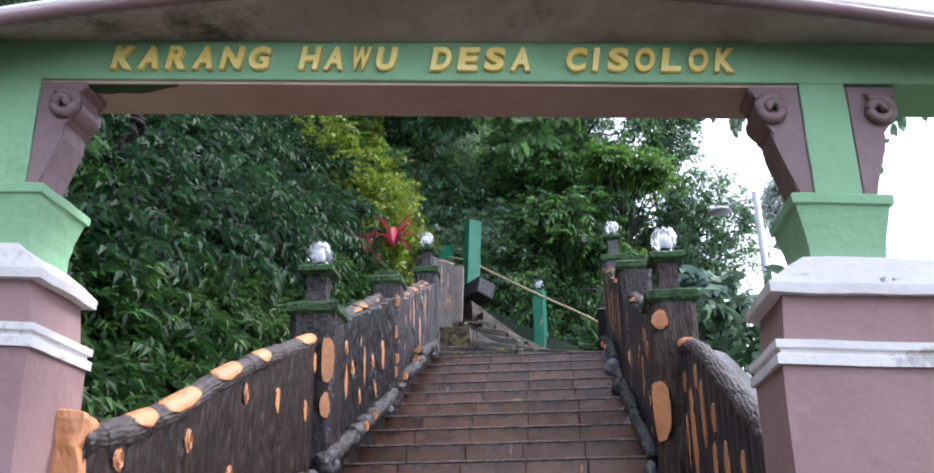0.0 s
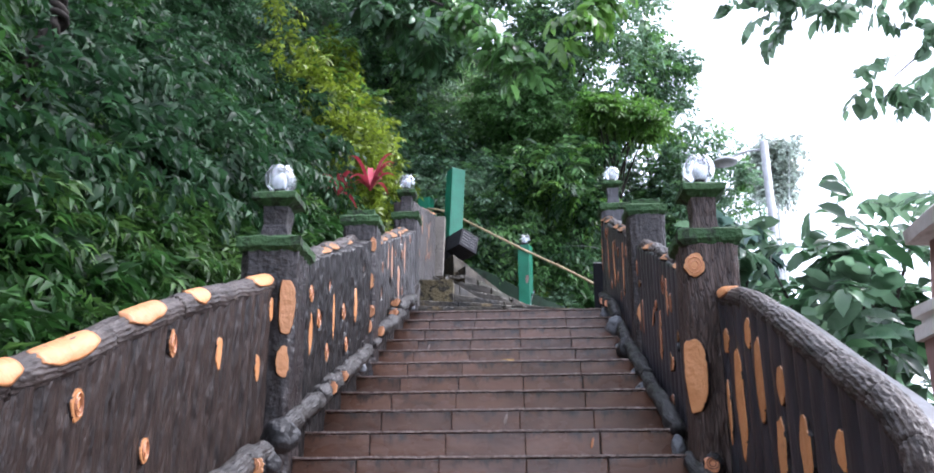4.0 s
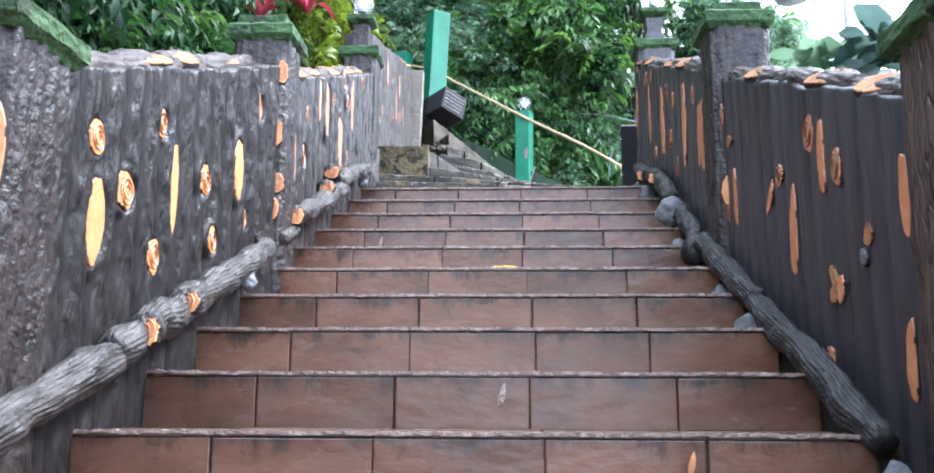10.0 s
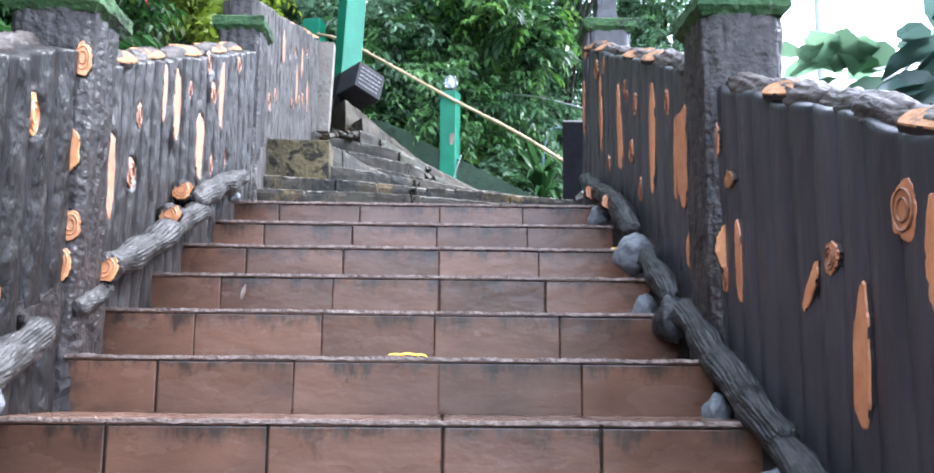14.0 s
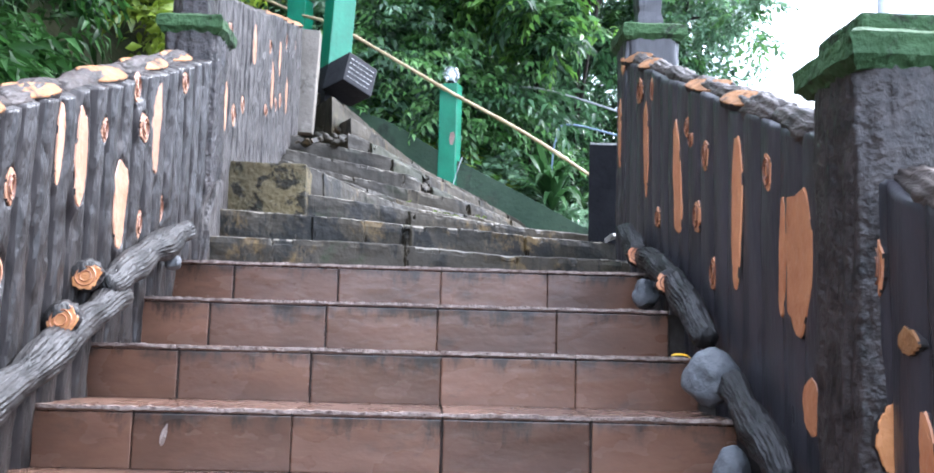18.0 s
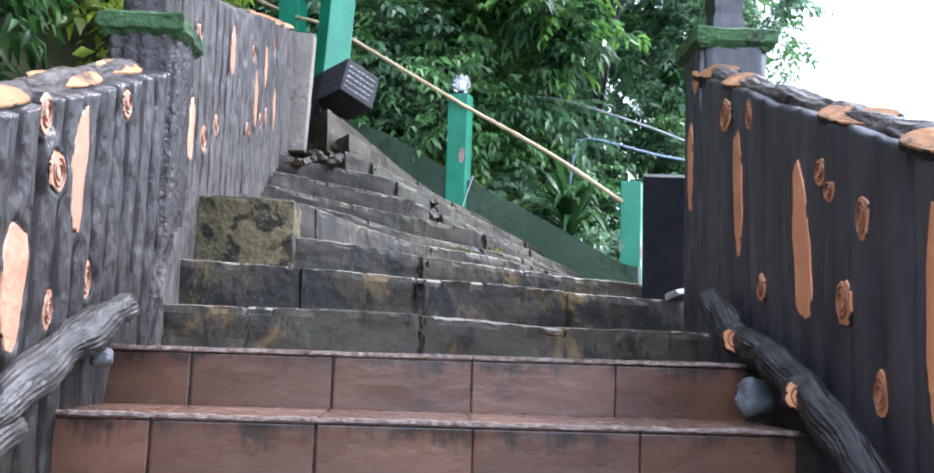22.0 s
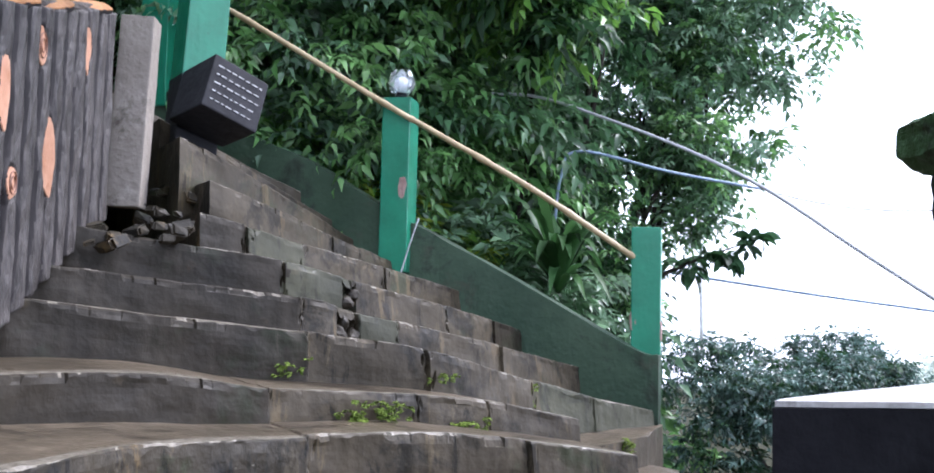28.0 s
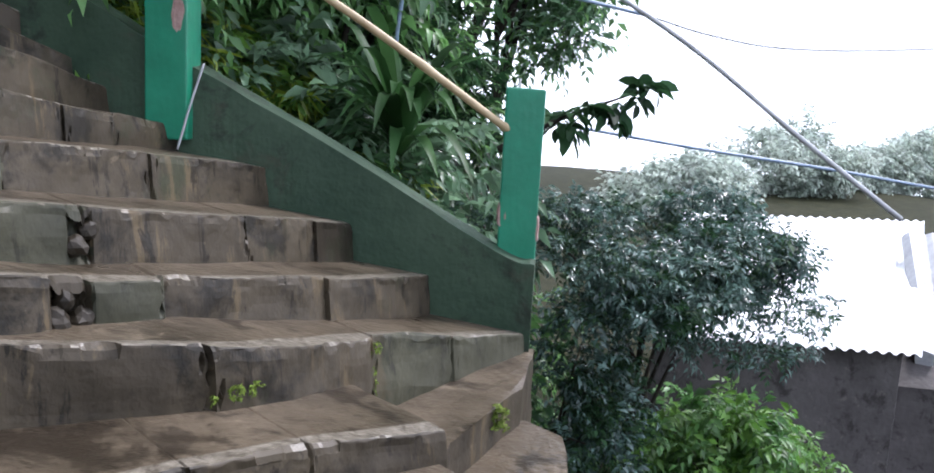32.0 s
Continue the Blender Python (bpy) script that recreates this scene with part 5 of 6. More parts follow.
# ---- old concrete steps that wind up to the left ----
# each nose runs from the left wall to the green wall; the old treads fall to the right
OLD = [
    ([(-1.2, 9.65, 3.725), (-0.2, 9.764, 3.72), (0.35, 9.82, 3.695), (0.95, 9.88, 3.682)], 0.15),
    ([(-1.2, 10.18, 3.92), (-0.5, 10.28, 3.898), (0.1, 10.36, 3.873), (0.6, 10.42, 3.847), (1.0, 10.47, 3.83)], 0.17),
    ([(-1.2, 10.5, 4.06), (-0.73, 10.55, 4.054), (-0.2, 10.71, 4.017), (0.19, 10.82, 3.983), (0.53, 10.91, 3.957), (1.0, 11.02, 3.93)], 0.14),
    ([(-1.2, 10.66, 4.235), (-0.75, 10.68, 4.23), (-0.49, 11.25, 4.205), (-0.2, 11.65, 4.17), (0.2, 11.95, 4.145), (0.585, 12.18, 4.095), (1.02, 12.43, 4.015)], 0.19),
    ([(-1.2, 11.2, 4.36), (-0.65, 11.73, 4.345), (-0.29, 12.02, 4.277), (0.06, 12.27, 4.243), (0.445, 12.5, 4.2), (0.87, 12.8, 4.105)], 0.15),
    ([(-1.28, 12.05, 4.57), (-0.774, 12.33, 4.508), (-0.27, 12.56, 4.449), (0.294, 12.79, 4.363), (0.787, 13.36, 4.205), (1.15, 13.68, 4.10), (1.53, 13.985, 4.012)], 0.19),
    ([(-1.28, 12.26, 4.69), (-0.778, 12.49, 4.634), (-0.254, 12.69, 4.575), (-0.06, 12.89, 4.522), (0.46, 13.36, 4.405), (0.82, 13.76, 4.315), (1.14, 14.15, 4.232)], 0.15),
    ([(-1.28, 12.55, 4.85), (-0.775, 12.735, 4.784), (-0.368, 12.87, 4.732), (-0.1, 13.157, 4.664), (0.325, 13.62, 4.565), (0.6, 13.97, 4.495), (0.82, 14.27, 4.435)], 0.16),
    ([(-0.72, 12.86, 4.92), (-0.555, 13.0, 4.886), (-0.344, 13.285, 4.833), (0.02, 13.78, 4.755), (0.27, 14.12, 4.70), (0.48, 14.40, 4.65)], 0.16),
    ([(-0.72, 13.02, 5.08), (-0.569, 13.2, 5.034), (-0.252, 13.80, 4.915), (-0.03, 14.22, 4.845), (0.14, 14.52, 4.79)], 0.16),
    ([(-0.9, 13.2, 5.3), (-0.763, 13.4, 5.244), (-0.40, 14.1, 5.07), (-0.25, 14.42, 4.99), (-0.16, 14.58, 4.95)], 0.17),
    ([(-1.1, 13.6, 5.46), (-0.8, 14.0, 5.33), (-0.5, 14.35, 5.16), (-0.3, 14.55, 5.06)], 0.17),
    ([(-1.4, 13.8, 5.63), (-1.1, 14.15, 5.5), (-0.75, 14.45, 5.34), (-0.5, 14.62, 5.24)], 0.17),
]


def topped(name, bm, side_mat, top_mat):
    """A part whose upward faces have a surface of their own."""
    ob = part(name, bm, side_mat)
    ob.data.materials.append(top_mat)
    for f in ob.data.polygons:
        if f.normal.z > 0.6:
            f.material_index = 1
    return ob


# the cast lengths of each step: the surface of each (0 grey, 3 brown, 4 green-grey, 5 blackened), and where a seam parts them and how wide it gapes
SEAMS = {
    0: ((0, 0, 0, 0), ((-0.72, 0.4), (-0.16, 1.1), (0.33, 0.7))),
    1: ((0, 0, 0, 0, 0), ((-0.63, 0.3), (-0.38, 0.6), (-0.18, 0.7), (0.43, 1.0))),
    2: ((0, 0, 0), ((-0.17, 1.1), (0.2, 0.6))),
    3: ((5, 0, 3, 3), ((-0.66, 0.3), (-0.14, 1.1), (0.58, 0.7))),
    4: ((5, 3, 3, 3), ((-0.3, 0.5), (0.19, 0.8), (0.47, 0.6))),
    5: ((5, 3, 3, 4, 4), ((-0.24, 0.1), (0.24, 1.5), (0.76, 1.3), (1.13, 0.5))),
    6: ((5, 3, 4, 3, 3), ((-0.27, 0.9), (-0.06, 1.0), (0.11, 1.1), (0.63, 0.5))),
    7: ((5, 4, 3, 3, 5), ((-0.37, 1.1), (-0.10, 1.0), (0.36, 1.4), (0.64, 0.6))),
    8: ((5, 4, 3, 3), ((-0.55, 1.2), (-0.34, 1.0), (0.04, 0.9))),
    9: ((3, 3, 3), ((-0.24, 0.9), (-0.1, 0.6))),
}
# broken hollows in the risers: where, half their width along the step, and depth
HOLLOWS = {1: ((-0.17, 0.02, 0.03),), 6: ((-0.10, 0.06, 0.06),), 7: ((-0.11, 0.035, 0.05),)}


def build_old_steps():
    for i, (ctrl, rise) in enumerate(OLD):
        n = 420
        pts = smooth_path(ctrl, n)
        away = Vector((-0.25, 0.97, 0)) if i < 3 else Vector((-0.45, 0.9, 0))
        back = 1.0 if i >= 3 else 0.65
        # upright seams that part the riser into cast lengths
        tones, seams = SEAMS.get(i, ((3,), ()))
        runs = [0.0]
        for p, q in zip(pts, pts[1:]):
            runs.append(runs[-1] + (q - p).length)
        along = lambda x: runs[min(range(n), key=lambda k: abs(pts[k].x - x))]
        cracks = [(along(x), 0.6 * wide) for x, wide in seams]
        holes = [(along(x), half, deep) for x, half, deep in HOLLOWS.get(i, ())]
        run = 0.0
        rings = []
        for j, p in enumerate(pts):
            if j:
                run += (p - pts[j - 1]).length
            chip = noise.noise(Vector((p.x * 3, p.y * 3, i * 7.0)))
            mid = noise.noise(Vector((p.x * 7, p.y * 7, i * 3.0)))
            fine = noise.noise(Vector((p.x * 22, p.y * 22, i * 5.0)))
            gap = max([max(0.0, 1 - abs(run - q) / (wide * (0.007 + 0.02 * abs(noise.noise(Vector((run * 3, p.z * 9, i))))))) for q, wide in cracks], default=0)
            piece = sum(1 for q, _ in cracks if q < run)
            pit = max([deep * smooth_step(1.3, 0.7, abs(run - q) / half + 0.4 * mid) for q, half, deep in holes], default=0)
            shift = 0.012 * math.sin(piece * 2.7 + i)
            sharp = noise.noise(Vector((p.x * 13, p.y * 13, i * 1.7)))
            bite = max(0.0, noise.cell(Vector((run * 11 + 1.5 * chip, i * 3.7, 0.5))) - 0.62) + 0.6 * max(0.0, noise.cell(Vector((run * 29 + mid, i * 5.3, 2.5))) - 0.7)
            c = 0.004 + 0.055 * bite + 0.012 * max(0, chip) ** 2 + 0.010 * max(0, mid) ** 1.5 + 0.03 * max(0, sharp - 0.2) + 0.005 * abs(fine) + 0.014 * gap + 0.35 * pit
            zt = p.z + 0.007 * chip + 0.003 * mid + 0.002 * fine + 0.3 * shift - 0.008 * gap
            f = p + away * (0.007 * chip + 0.004 * mid + 0.003 * fine + shift)

            def at(depth, z):
                q = f if depth < 0.05 else p
                return (q.x + away.x * depth, q.y + away.y * depth, z if depth < 0.05 else z + 0.6 * (p.z - zt))
            ring = [at(-0.02, zt - rise - 0.35)]
            for u in (1.0, 0.85, 0.7, 0.55, 0.4, 0.28, 0.18):
                e = noise.noise(Vector((p.x * 9, p.y * 9, zt * 1.0 + u * 2.2 + i * 4)))
                e2 = noise.noise(Vector((p.x * 24, p.y * 24, u * 7 + i * 4)))
                e3 = noise.noise(Vector((p.x * 4, p.y * 4, u * 1.4 + i * 6)))
                sway = 0.05 * noise.noise(Vector((u * 2.5, i * 3.0, 1)))
                e += max([5.0 * wide * max(0.0, 1 - abs(run + sway - q) / (wide * (0.006 + 0.014 * abs(noise.noise(Vector((run * 3, u * 3, i))))))) for q, wide in cracks], default=0)
                e += 170 * pit * smooth_step(1.0, 0.8, u) * (1 + 0.5 * e2)
                ring.append(at(min(0.045, -0.02 * u + 0.005 * e + 0.009 * e3 + 0.0008 * e2), zt - rise * u))
            ring += [at(0.0 + 0.004 * fine, zt - c * 1.25), at(c * 0.3, zt - c * 0.45), at(c, zt)]
            for w in (0.06, 0.12, 0.2, 0.3):
                e = noise.noise(Vector((f.x * 5, f.y * 5 + w * 12, i * 9)))
                ring.append(at(w, zt + 0.004 * e))
            ring += [at(back, zt + 0.01), at(back, zt - rise - 0.35)]
            rings.append(ring)
        ob = part("old_step", loft(rings), M_CONC)
        for extra in (M_EDGE, M_TREAD, M_CONC_BROWN, M_CONC_GREEN, M_CONC_DARK):
            ob.data.materials.append(extra)
        m = len(rings[0])
        for f in ob.data.polygons:
            k = f.index % m
            if f.index >= m * (n - 1):
                continue
            c = f.center
            run = runs[f.index // m] + 0.04 * noise.noise(Vector((c.z * 14, i * 2.0, 0)))
            f.material_index = tones[min(sum(1 for q, _ in cracks if q < run), len(tones) - 1)]
            # treads get the paler surface with sky reflection in its colour
            if k in (11, 12, 13, 14, 15):
                f.material_index = 2
            # pale edge strip: wear together with a painted glint of sky
            rub = noise.noise(Vector((c.x * 2.5, c.y * 2.5, i * 2.0))) + 0.7 * noise.noise(Vector((c.x * 24, c.y * 24, i)))
            if k == 10 or k == 9 and rub > 0.05 + (0.3 if i > 3 else 0):
                f.material_index = 1
        tagged(ob, "cracked weathered concrete step, worn edge painted with sky glint", "step", "old concrete steps", kind="structure")
    chip = rough_up(boxm(-0.055, 0.055, -0.045, 0.045, -0.012, 0.012, 0.004), 0.012, 18, 3)
    chip = tagged(part("broken_slab", chip, M_PALE), "pale broken slab of concrete on the end of a step", "rubble")
    chip.matrix_local = pose(0.91, 10.43, 3.87, -14, -16, 25)
    for i, (x, y, z, r) in enumerate([(-0.13, 12.83, 4.43, 0.038), (-0.08, 12.88, 4.42, 0.036), (-0.12, 12.86, 4.48, 0.03), (-0.12, 13.13, 4.56, 0.034), (-0.09, 13.18, 4.60, 0.028)]):
        bm = bmesh.new()
        bmesh.ops.create_icosphere(bm, subdivisions=2, radius=r)
        for v in bm.verts:
            v.co = v.co * (1 + 0.5 * noise.noise(v.co * 30 + Vector((i, 0, 0)))) + Vector((x, y, z))
        tagged(part("rubble", bm, M_CONC_DARK), "dark stone showing in a broken riser", "rubble", "stones in the broken risers")
    block = rough_up(boxm(-1.2, -0.70, 10.46, 10.8, 3.86, 4.20, 0.012), 0.008, 9, 8)
    tagged(part("step_block", block, M_CONC_WARM), "yellow-stained concrete block beside the steps", "block", kind="structure")
    piece = rough_up(prism([(0.8, 12.86), (0.90, 12.95), (0.98, 13.1), (1.38, 13.56), (1.6, 14.02), (0.9, 13.9)], "z", 3.4, 3.93), 0.012, 6, 6)
    tagged(topped("step_end_block", piece, M_CONC_BROWN, M_TREAD), "broken concrete step end below the parapet", "block", kind="structure")
    piece = rough_up(prism([(0.85, 12.4), (1.08, 12.55), (1.28, 12.8), (1.45, 13.25), (1.50, 13.42), (1.42, 13.6), (0.9, 13.5)], "z", 3.2, 3.78), 0.008, 6, 4)
    tagged(topped("step_end_block", piece, M_CONC_BROWN, M_TREAD), "low concrete kerb at the end of the steps", "block", kind="structure")
    ledge = rough_up(prism([(0.86, 11.02), (0.98, 12.4), (1.36, 12.87), (2.09, 12.24), (2.9, 11.6), (2.3, 10.9), (1.2, 10.4), (0.9, 10.5)], "z", 3.2, 3.72), 0.01, 3, 6)
    tagged(part("landing_ledge", ledge, M_PALE), "pale wet concrete ledge beside the steps", "ledge", kind="structure")


build_old_steps()


# ---- green parapet with posts, rail and lamp ----
def build_parapet():
    pts = smooth_path([(1.555, 13.98, 4.31), (1.42, 14.03, 4.345), (0.91, 14.25, 4.65), (0.39, 14.4, 4.94), (0.0, 14.5, 5.15), (-0.45, 14.65, 5.43), (-0.84, 14.75, 5.6), (-1.6, 15.0, 6.0)], 40)
    rings = [[(p.x, p.y, p.z - 1.3), (p.x, p.y, p.z), (p.x + 0.06, p.y + 0.15, p.z), (p.x + 0.06, p.y + 0.15, p.z - 1.3)] for p in pts]
    tagged(part("parapet_wall", rough_up(loft(rings), 0.006, 6, 2), M_GWALL), "low dark green mildewed parapet beside the steps", "wall", kind="structure")

    def post(x, y, z0, z1, half, label, tilt=0.0, turn=-18):
        ob = thing("railing_post", label, "post", "railing posts", at=(x, y, z0))
        ob.rotation_euler = (0, radians(tilt), radians(turn))
        part("shaft", rough_up(boxm(-half, half, -half, half, 0, z1 - z0, 0.008), 0.003, 9, 4), M_POST, ob)
        return ob

    def flake(parent, x, z, w, h, half, seed):
        me = patch_mesh(h, w, seed, M_FLAKE)
        me.materials[1] = M_FLAKE
        ob = new("peeled_paint", me)
        ob.parent = parent
        ob.matrix_local = pose(x, -half + 0.002, z)
        tagged(ob, "pinkish patch of peeled paint")

    p3 = post(1.55, 14.21, 4.0, 5.035, 0.084, "teal green concrete railing post with peeled paint")
    p2 = post(0.10, 14.5, 4.75, 5.8, 0.088, "teal green concrete railing post topped by a lamp")
    p1 = post(-0.98, 13.68, 5.0, 6.75, 0.105, "tall teal green post with a blackened base", 3, 30)
    post(-1.48, 15.05, 5.8, 6.8, 0.1, "teal green concrete railing post higher up the steps")
    flake(p3, -0.07, 0.5, 0.04, 0.12, 0.082, 3)
    flake(p3, 0.06, 0.45, 0.05, 0.2, 0.082, 4)
    flake(p2, 0.05, 0.5, 0.05, 0.13, 0.088, 5)
    part("blackened_base", boxm(-0.108, 0.108, -0.108, 0.108, 0, 0.68, 0.008), M_BLACK, p1, "blackened lower part")
    garden_lamp(0.10, 14.5, 5.8, 1.25)
    rail = smooth_path([(1.475, 14.19, 4.86), (1.40, 14.16, 4.90), (0.83, 14.22, 5.27), (0.22, 14.37, 5.63), (0.0, 14.38, 5.75), (-1.04, 14.6, 6.38), (-1.5, 15.0, 6.65), (-2.4, 15.6, 7.2)], 80)
    r = thing("bamboo_rail", "yellowed bamboo handrail tied between the posts", "handrail")
    part("cane", tube(rail, [0.017 + (0.004 if i % 9 == 0 else 0) for i in range(80)], 10), M_BAMBOO, r, smooth=True)
    sign = thing("sign_box", "tilted black box sign with white hand lettering fixed to a post", "sign", at=(-0.79, 13.5, 5.53))
    sign.rotation_euler = (radians(-8), radians(18), radians(40))
    part("box", boxm(-0.155, 0.155, -0.15, 0.15, -0.14, 0.14, 0.008), M_BLACK, sign)
    for i in range(5):
        z = 0.09 - i * 0.045
        x = -0.125
        rnd = random.Random(i)
        while x < 0.11:
            w = rnd.uniform(0.012, 0.035)
            part("text_bar", boxm(x, min(x + w, 0.125), -0.153, -0.15, z - 0.002 - rnd.uniform(0, 0.003), z + 0.003), M_CHALK, sign)
            x += w + 0.012
    slab = tagged(part("leaning_slab", rough_up(boxm(-0.075, 0.075, -0.06, 0.06, 0, 0.86, 0.008), 0.004, 9, 5), M_SLAB), "upright grey concrete slab at the end of the wall", "slab")
    slab.matrix_local = pose(-1.11, 13.14, 4.96, 0, 2, 0)
    low = prism([(0.79, 10.61), (0.82, 10.66), (1.57, 11.24), (2.4, 11.9), (2.5, 11.2), (1.7, 10.74), (1.2, 10.6)], "z", 2.5, 4.385)
    tagged(part("wall_low_dark", rough_up(low, 0.004, 6, 4), M_DARKWALL), "low dark weathered cement wall", "wall", kind="structure")
    # thin pale sheet added on the dark wall to paint its sky glare
    top = prism([(0.797, 10.615), (0.825, 10.655), (1.57, 11.23), (2.4, 11.89), (2.49, 11.21), (1.69, 10.75), (1.2, 10.61)], "z", 4.387, 4.398)
    tagged(part("wall_coping", rough_up(top, 0.003, 6, 3), M_PALE), "low wall top painted pale for sky glare", "coping", kind="structure")
    rub = random.Random(2)
    for i in range(26):
        x, y, z = rub.uniform(-1.12, -0.75), rub.uniform(12.5, 13.5), 0
        z = 4.72 + (y - 12.4) * 0.36
        r = rub.uniform(0.02, 0.055)
        bm = bmesh.new()
        bmesh.ops.create_cube(bm, size=1.5)
        turn = Euler((rub.uniform(-0.4, 0.4), rub.uniform(-0.4, 0.4), rub.uniform(0, 3)))
        bmesh.ops.bevel(bm, geom=bm.edges[:], offset=0.22, segments=2, affect="EDGES")
        for v in bm.verts:
            v.co *= 1 + 0.45 * noise.noise(v.co * 1.2 + Vector((i * 3.1, 0, 0)))
            q = Vector((v.co.x * r, v.co.y * r * 1.2, v.co.z * r * 0.55))
            q.rotate(turn)
            v.co = q + Vector((x, y, z - 0.01))
        tagged(part("rubble", bm, M_CONC), "lump of broken concrete at the foot of the wall", "rubble", "rubble by the wall end")


build_parapet()


# ---- foliage ----
def stuff(name, me, label, category="plants"):
    return tagged(new(name, me), label, category, kind="stuff")


def domes(n, x0, x1, y0, y1, r0, r1, per, lift=0.35, keep=None, squash=0.9, behind=None):
    """Rounded shrubs on the ground: points on their domes, where twigs start, and the way out from each."""
    at, way = [], []
    made = 0
    while made < n:
        x, y = RNG.uniform(x0, x1), RNG.uniform(y0, y1)
        if keep and not keep(x, y):
            continue
        made += 1
        r = RNG.uniform(r0, r1)
        z = ground_z(x, y) + lift * r
        d = unit(per)
        d[:, 2] = np.abs(d[:, 2]) * 1.2 - 0.25
        d /= np.linalg.norm(d, axis=1, keepdims=True)
        at.append(np.array([x, y, z]) + d * r * RNG.uniform(0.55, 1.0, (per, 1)) * np.array([1, 1, squash]))
        way.append(d)
    at, way = np.concatenate(at), np.concatenate(way)
    if behind is not None:
        clear = at[:, 0] < behind
        at, way = at[clear], way[clear]
    return at, way


def build_foliage():
    near = lambda x, y: x < -1.62
    c, o = domes(150, -2.9, -1.6, 2.6, 10.5, 0.22, 0.42, 34, 0.5, near, behind=-1.68)
    stuff("undergrowth", sprays(c, 0.17, 16, 0.10, 0.27, M_LEAF_UNDER, droop=0.55, out=o, flat=0.6, curl=0.4), "dense narrow-leaved green undergrowth beside the stair wall")
    c, o = domes(60, -2.8, -1.6, 2.6, 9.4, 0.25, 0.42, 22, 0.75, near, behind=-1.68)
    stuff("undergrowth", sprays(c, 0.17, 16, 0.095, 0.25, M_LEAF_FRESH, droop=0.55, out=o, flat=0.6, curl=0.4), "light green narrow leaves on top of the undergrowth")
    c, o = domes(460, -9, -2.3, 2.0, 16, 0.35, 0.75, 62, 0.55)
    stuff("slope_shrubs", sprays(c, 0.22, 16, 0.10, 0.36, M_LEAF_DARK, droop=0.8, out=o, curl=0.35), "dark broad-leaved shrubs covering the slope")
    c, o = domes(70, -7, -2.4, 2.0, 13, 0.35, 0.6, 40, 0.9)
    stuff("slope_shrubs", sprays(c, 0.2, 16, 0.095, 0.34, M_LEAF_UNDER, droop=0.75, out=o, curl=0.35), "greener leaves on the outer shrubs of the slope")
    c, o = domes(120, -7, 1.9, 15.6, 24, 0.6, 1.2, 80, 0.6)
    stuff("hill_shrubs", sprays(c, 0.36, 16, 0.13, 0.36, M_LEAF_HILL, droop=0.6, out=o, curl=0.35), "dark green shrubs on the steep hill")
    c, o = domes(70, -3, 1.8, 15.6, 22, 0.6, 1.1, 90, 0.8)
    stuff("hill_shrubs", sprays(c, 0.34, 16, 0.11, 0.36, M_LEAF_MID, droop=0.6, out=o, curl=0.35), "green shrubs on the steep hill")
    c, o = domes(34, -2, 1.6, 15.5, 20, 0.55, 0.95, 80, 1.1)
    stuff("hill_shrubs", sprays(c, 0.34, 16, 0.12, 0.36, M_LEAF_BLUE, droop=0.6, out=o, curl=0.3), "glossy leaves on the outer shrubs of the hill")
    c, o = domes(34, -1.4, 1.5, 14.95, 16.6, 0.25, 0.42, 34, 0.5)
    stuff("bank_plants", sprays(c, 0.2, 16, 0.13, 0.2, M_LEAF_MID, droop=0.5, out=o, curl=0.35), "green plants on the bank behind the parapet")
    c, o = domes(22, -1.3, 0.5, 15.0, 15.9, 0.25, 0.42, 30, 0.7)
    stuff("bank_plants", sprays(c, 0.2, 16, 0.11, 0.33, M_LEAF_LIGHT, droop=0.45, out=o), "light green leaves on the bank behind the parapet")
    c, o = domes(14, -1.2, 1.4, 15.3, 16.6, 0.3, 0.5, 34, 0.9)
    stuff("bank_plants", sprays(c, 0.22, 16, 0.12, 0.36, M_LEAF_BLUE, droop=0.55, out=o), "pale glossy leaves on the bank behind the rail")
    c, o = domes(20, -0.6, 1.5, 14.95, 15.8, 0.25, 0.4, 26, 0.7)
    stuff("bank_plants", sprays(c, 0.26, 24, 0.15, 0.13, M_LEAF_YELLOW, droop=0.6, out=o, curl=0.45, row=12), "yellow-green narrow fronds on the bank behind the rail")
    c, o = domes(46, 0.9, 2.1, 14.75, 17.2, 0.3, 0.55, 40, 1.0, lambda x, y: x < 1.2 or y > 15.4)
    stuff("bank_plants", sprays(c, 0.2, 16, 0.10, 0.34, M_LEAF_HILL, droop=0.55, out=o, curl=0.35), "dark green plants on the falling edge of the bank")
    c = np.array([(RNG.uniform(-3.0, -1.5), RNG.uniform(10.6, 13.0), 0) for _ in range(420)])
    c[:, 2] = 4.9 + 1.3 * RNG.uniform(0, 1, 420) ** 0.7 + (-1.5 - c[:, 0]) * 1.1 * RNG.uniform(0.3, 1.2, 420)
    stuff("yellow_shrub", sprays(c, 0.22, 24, 0.09, 0.42, M_LEAF_YELLOW, droop=0.35), "yellow-green small-leaved shrub behind the wall", "shrub")


build_foliage()


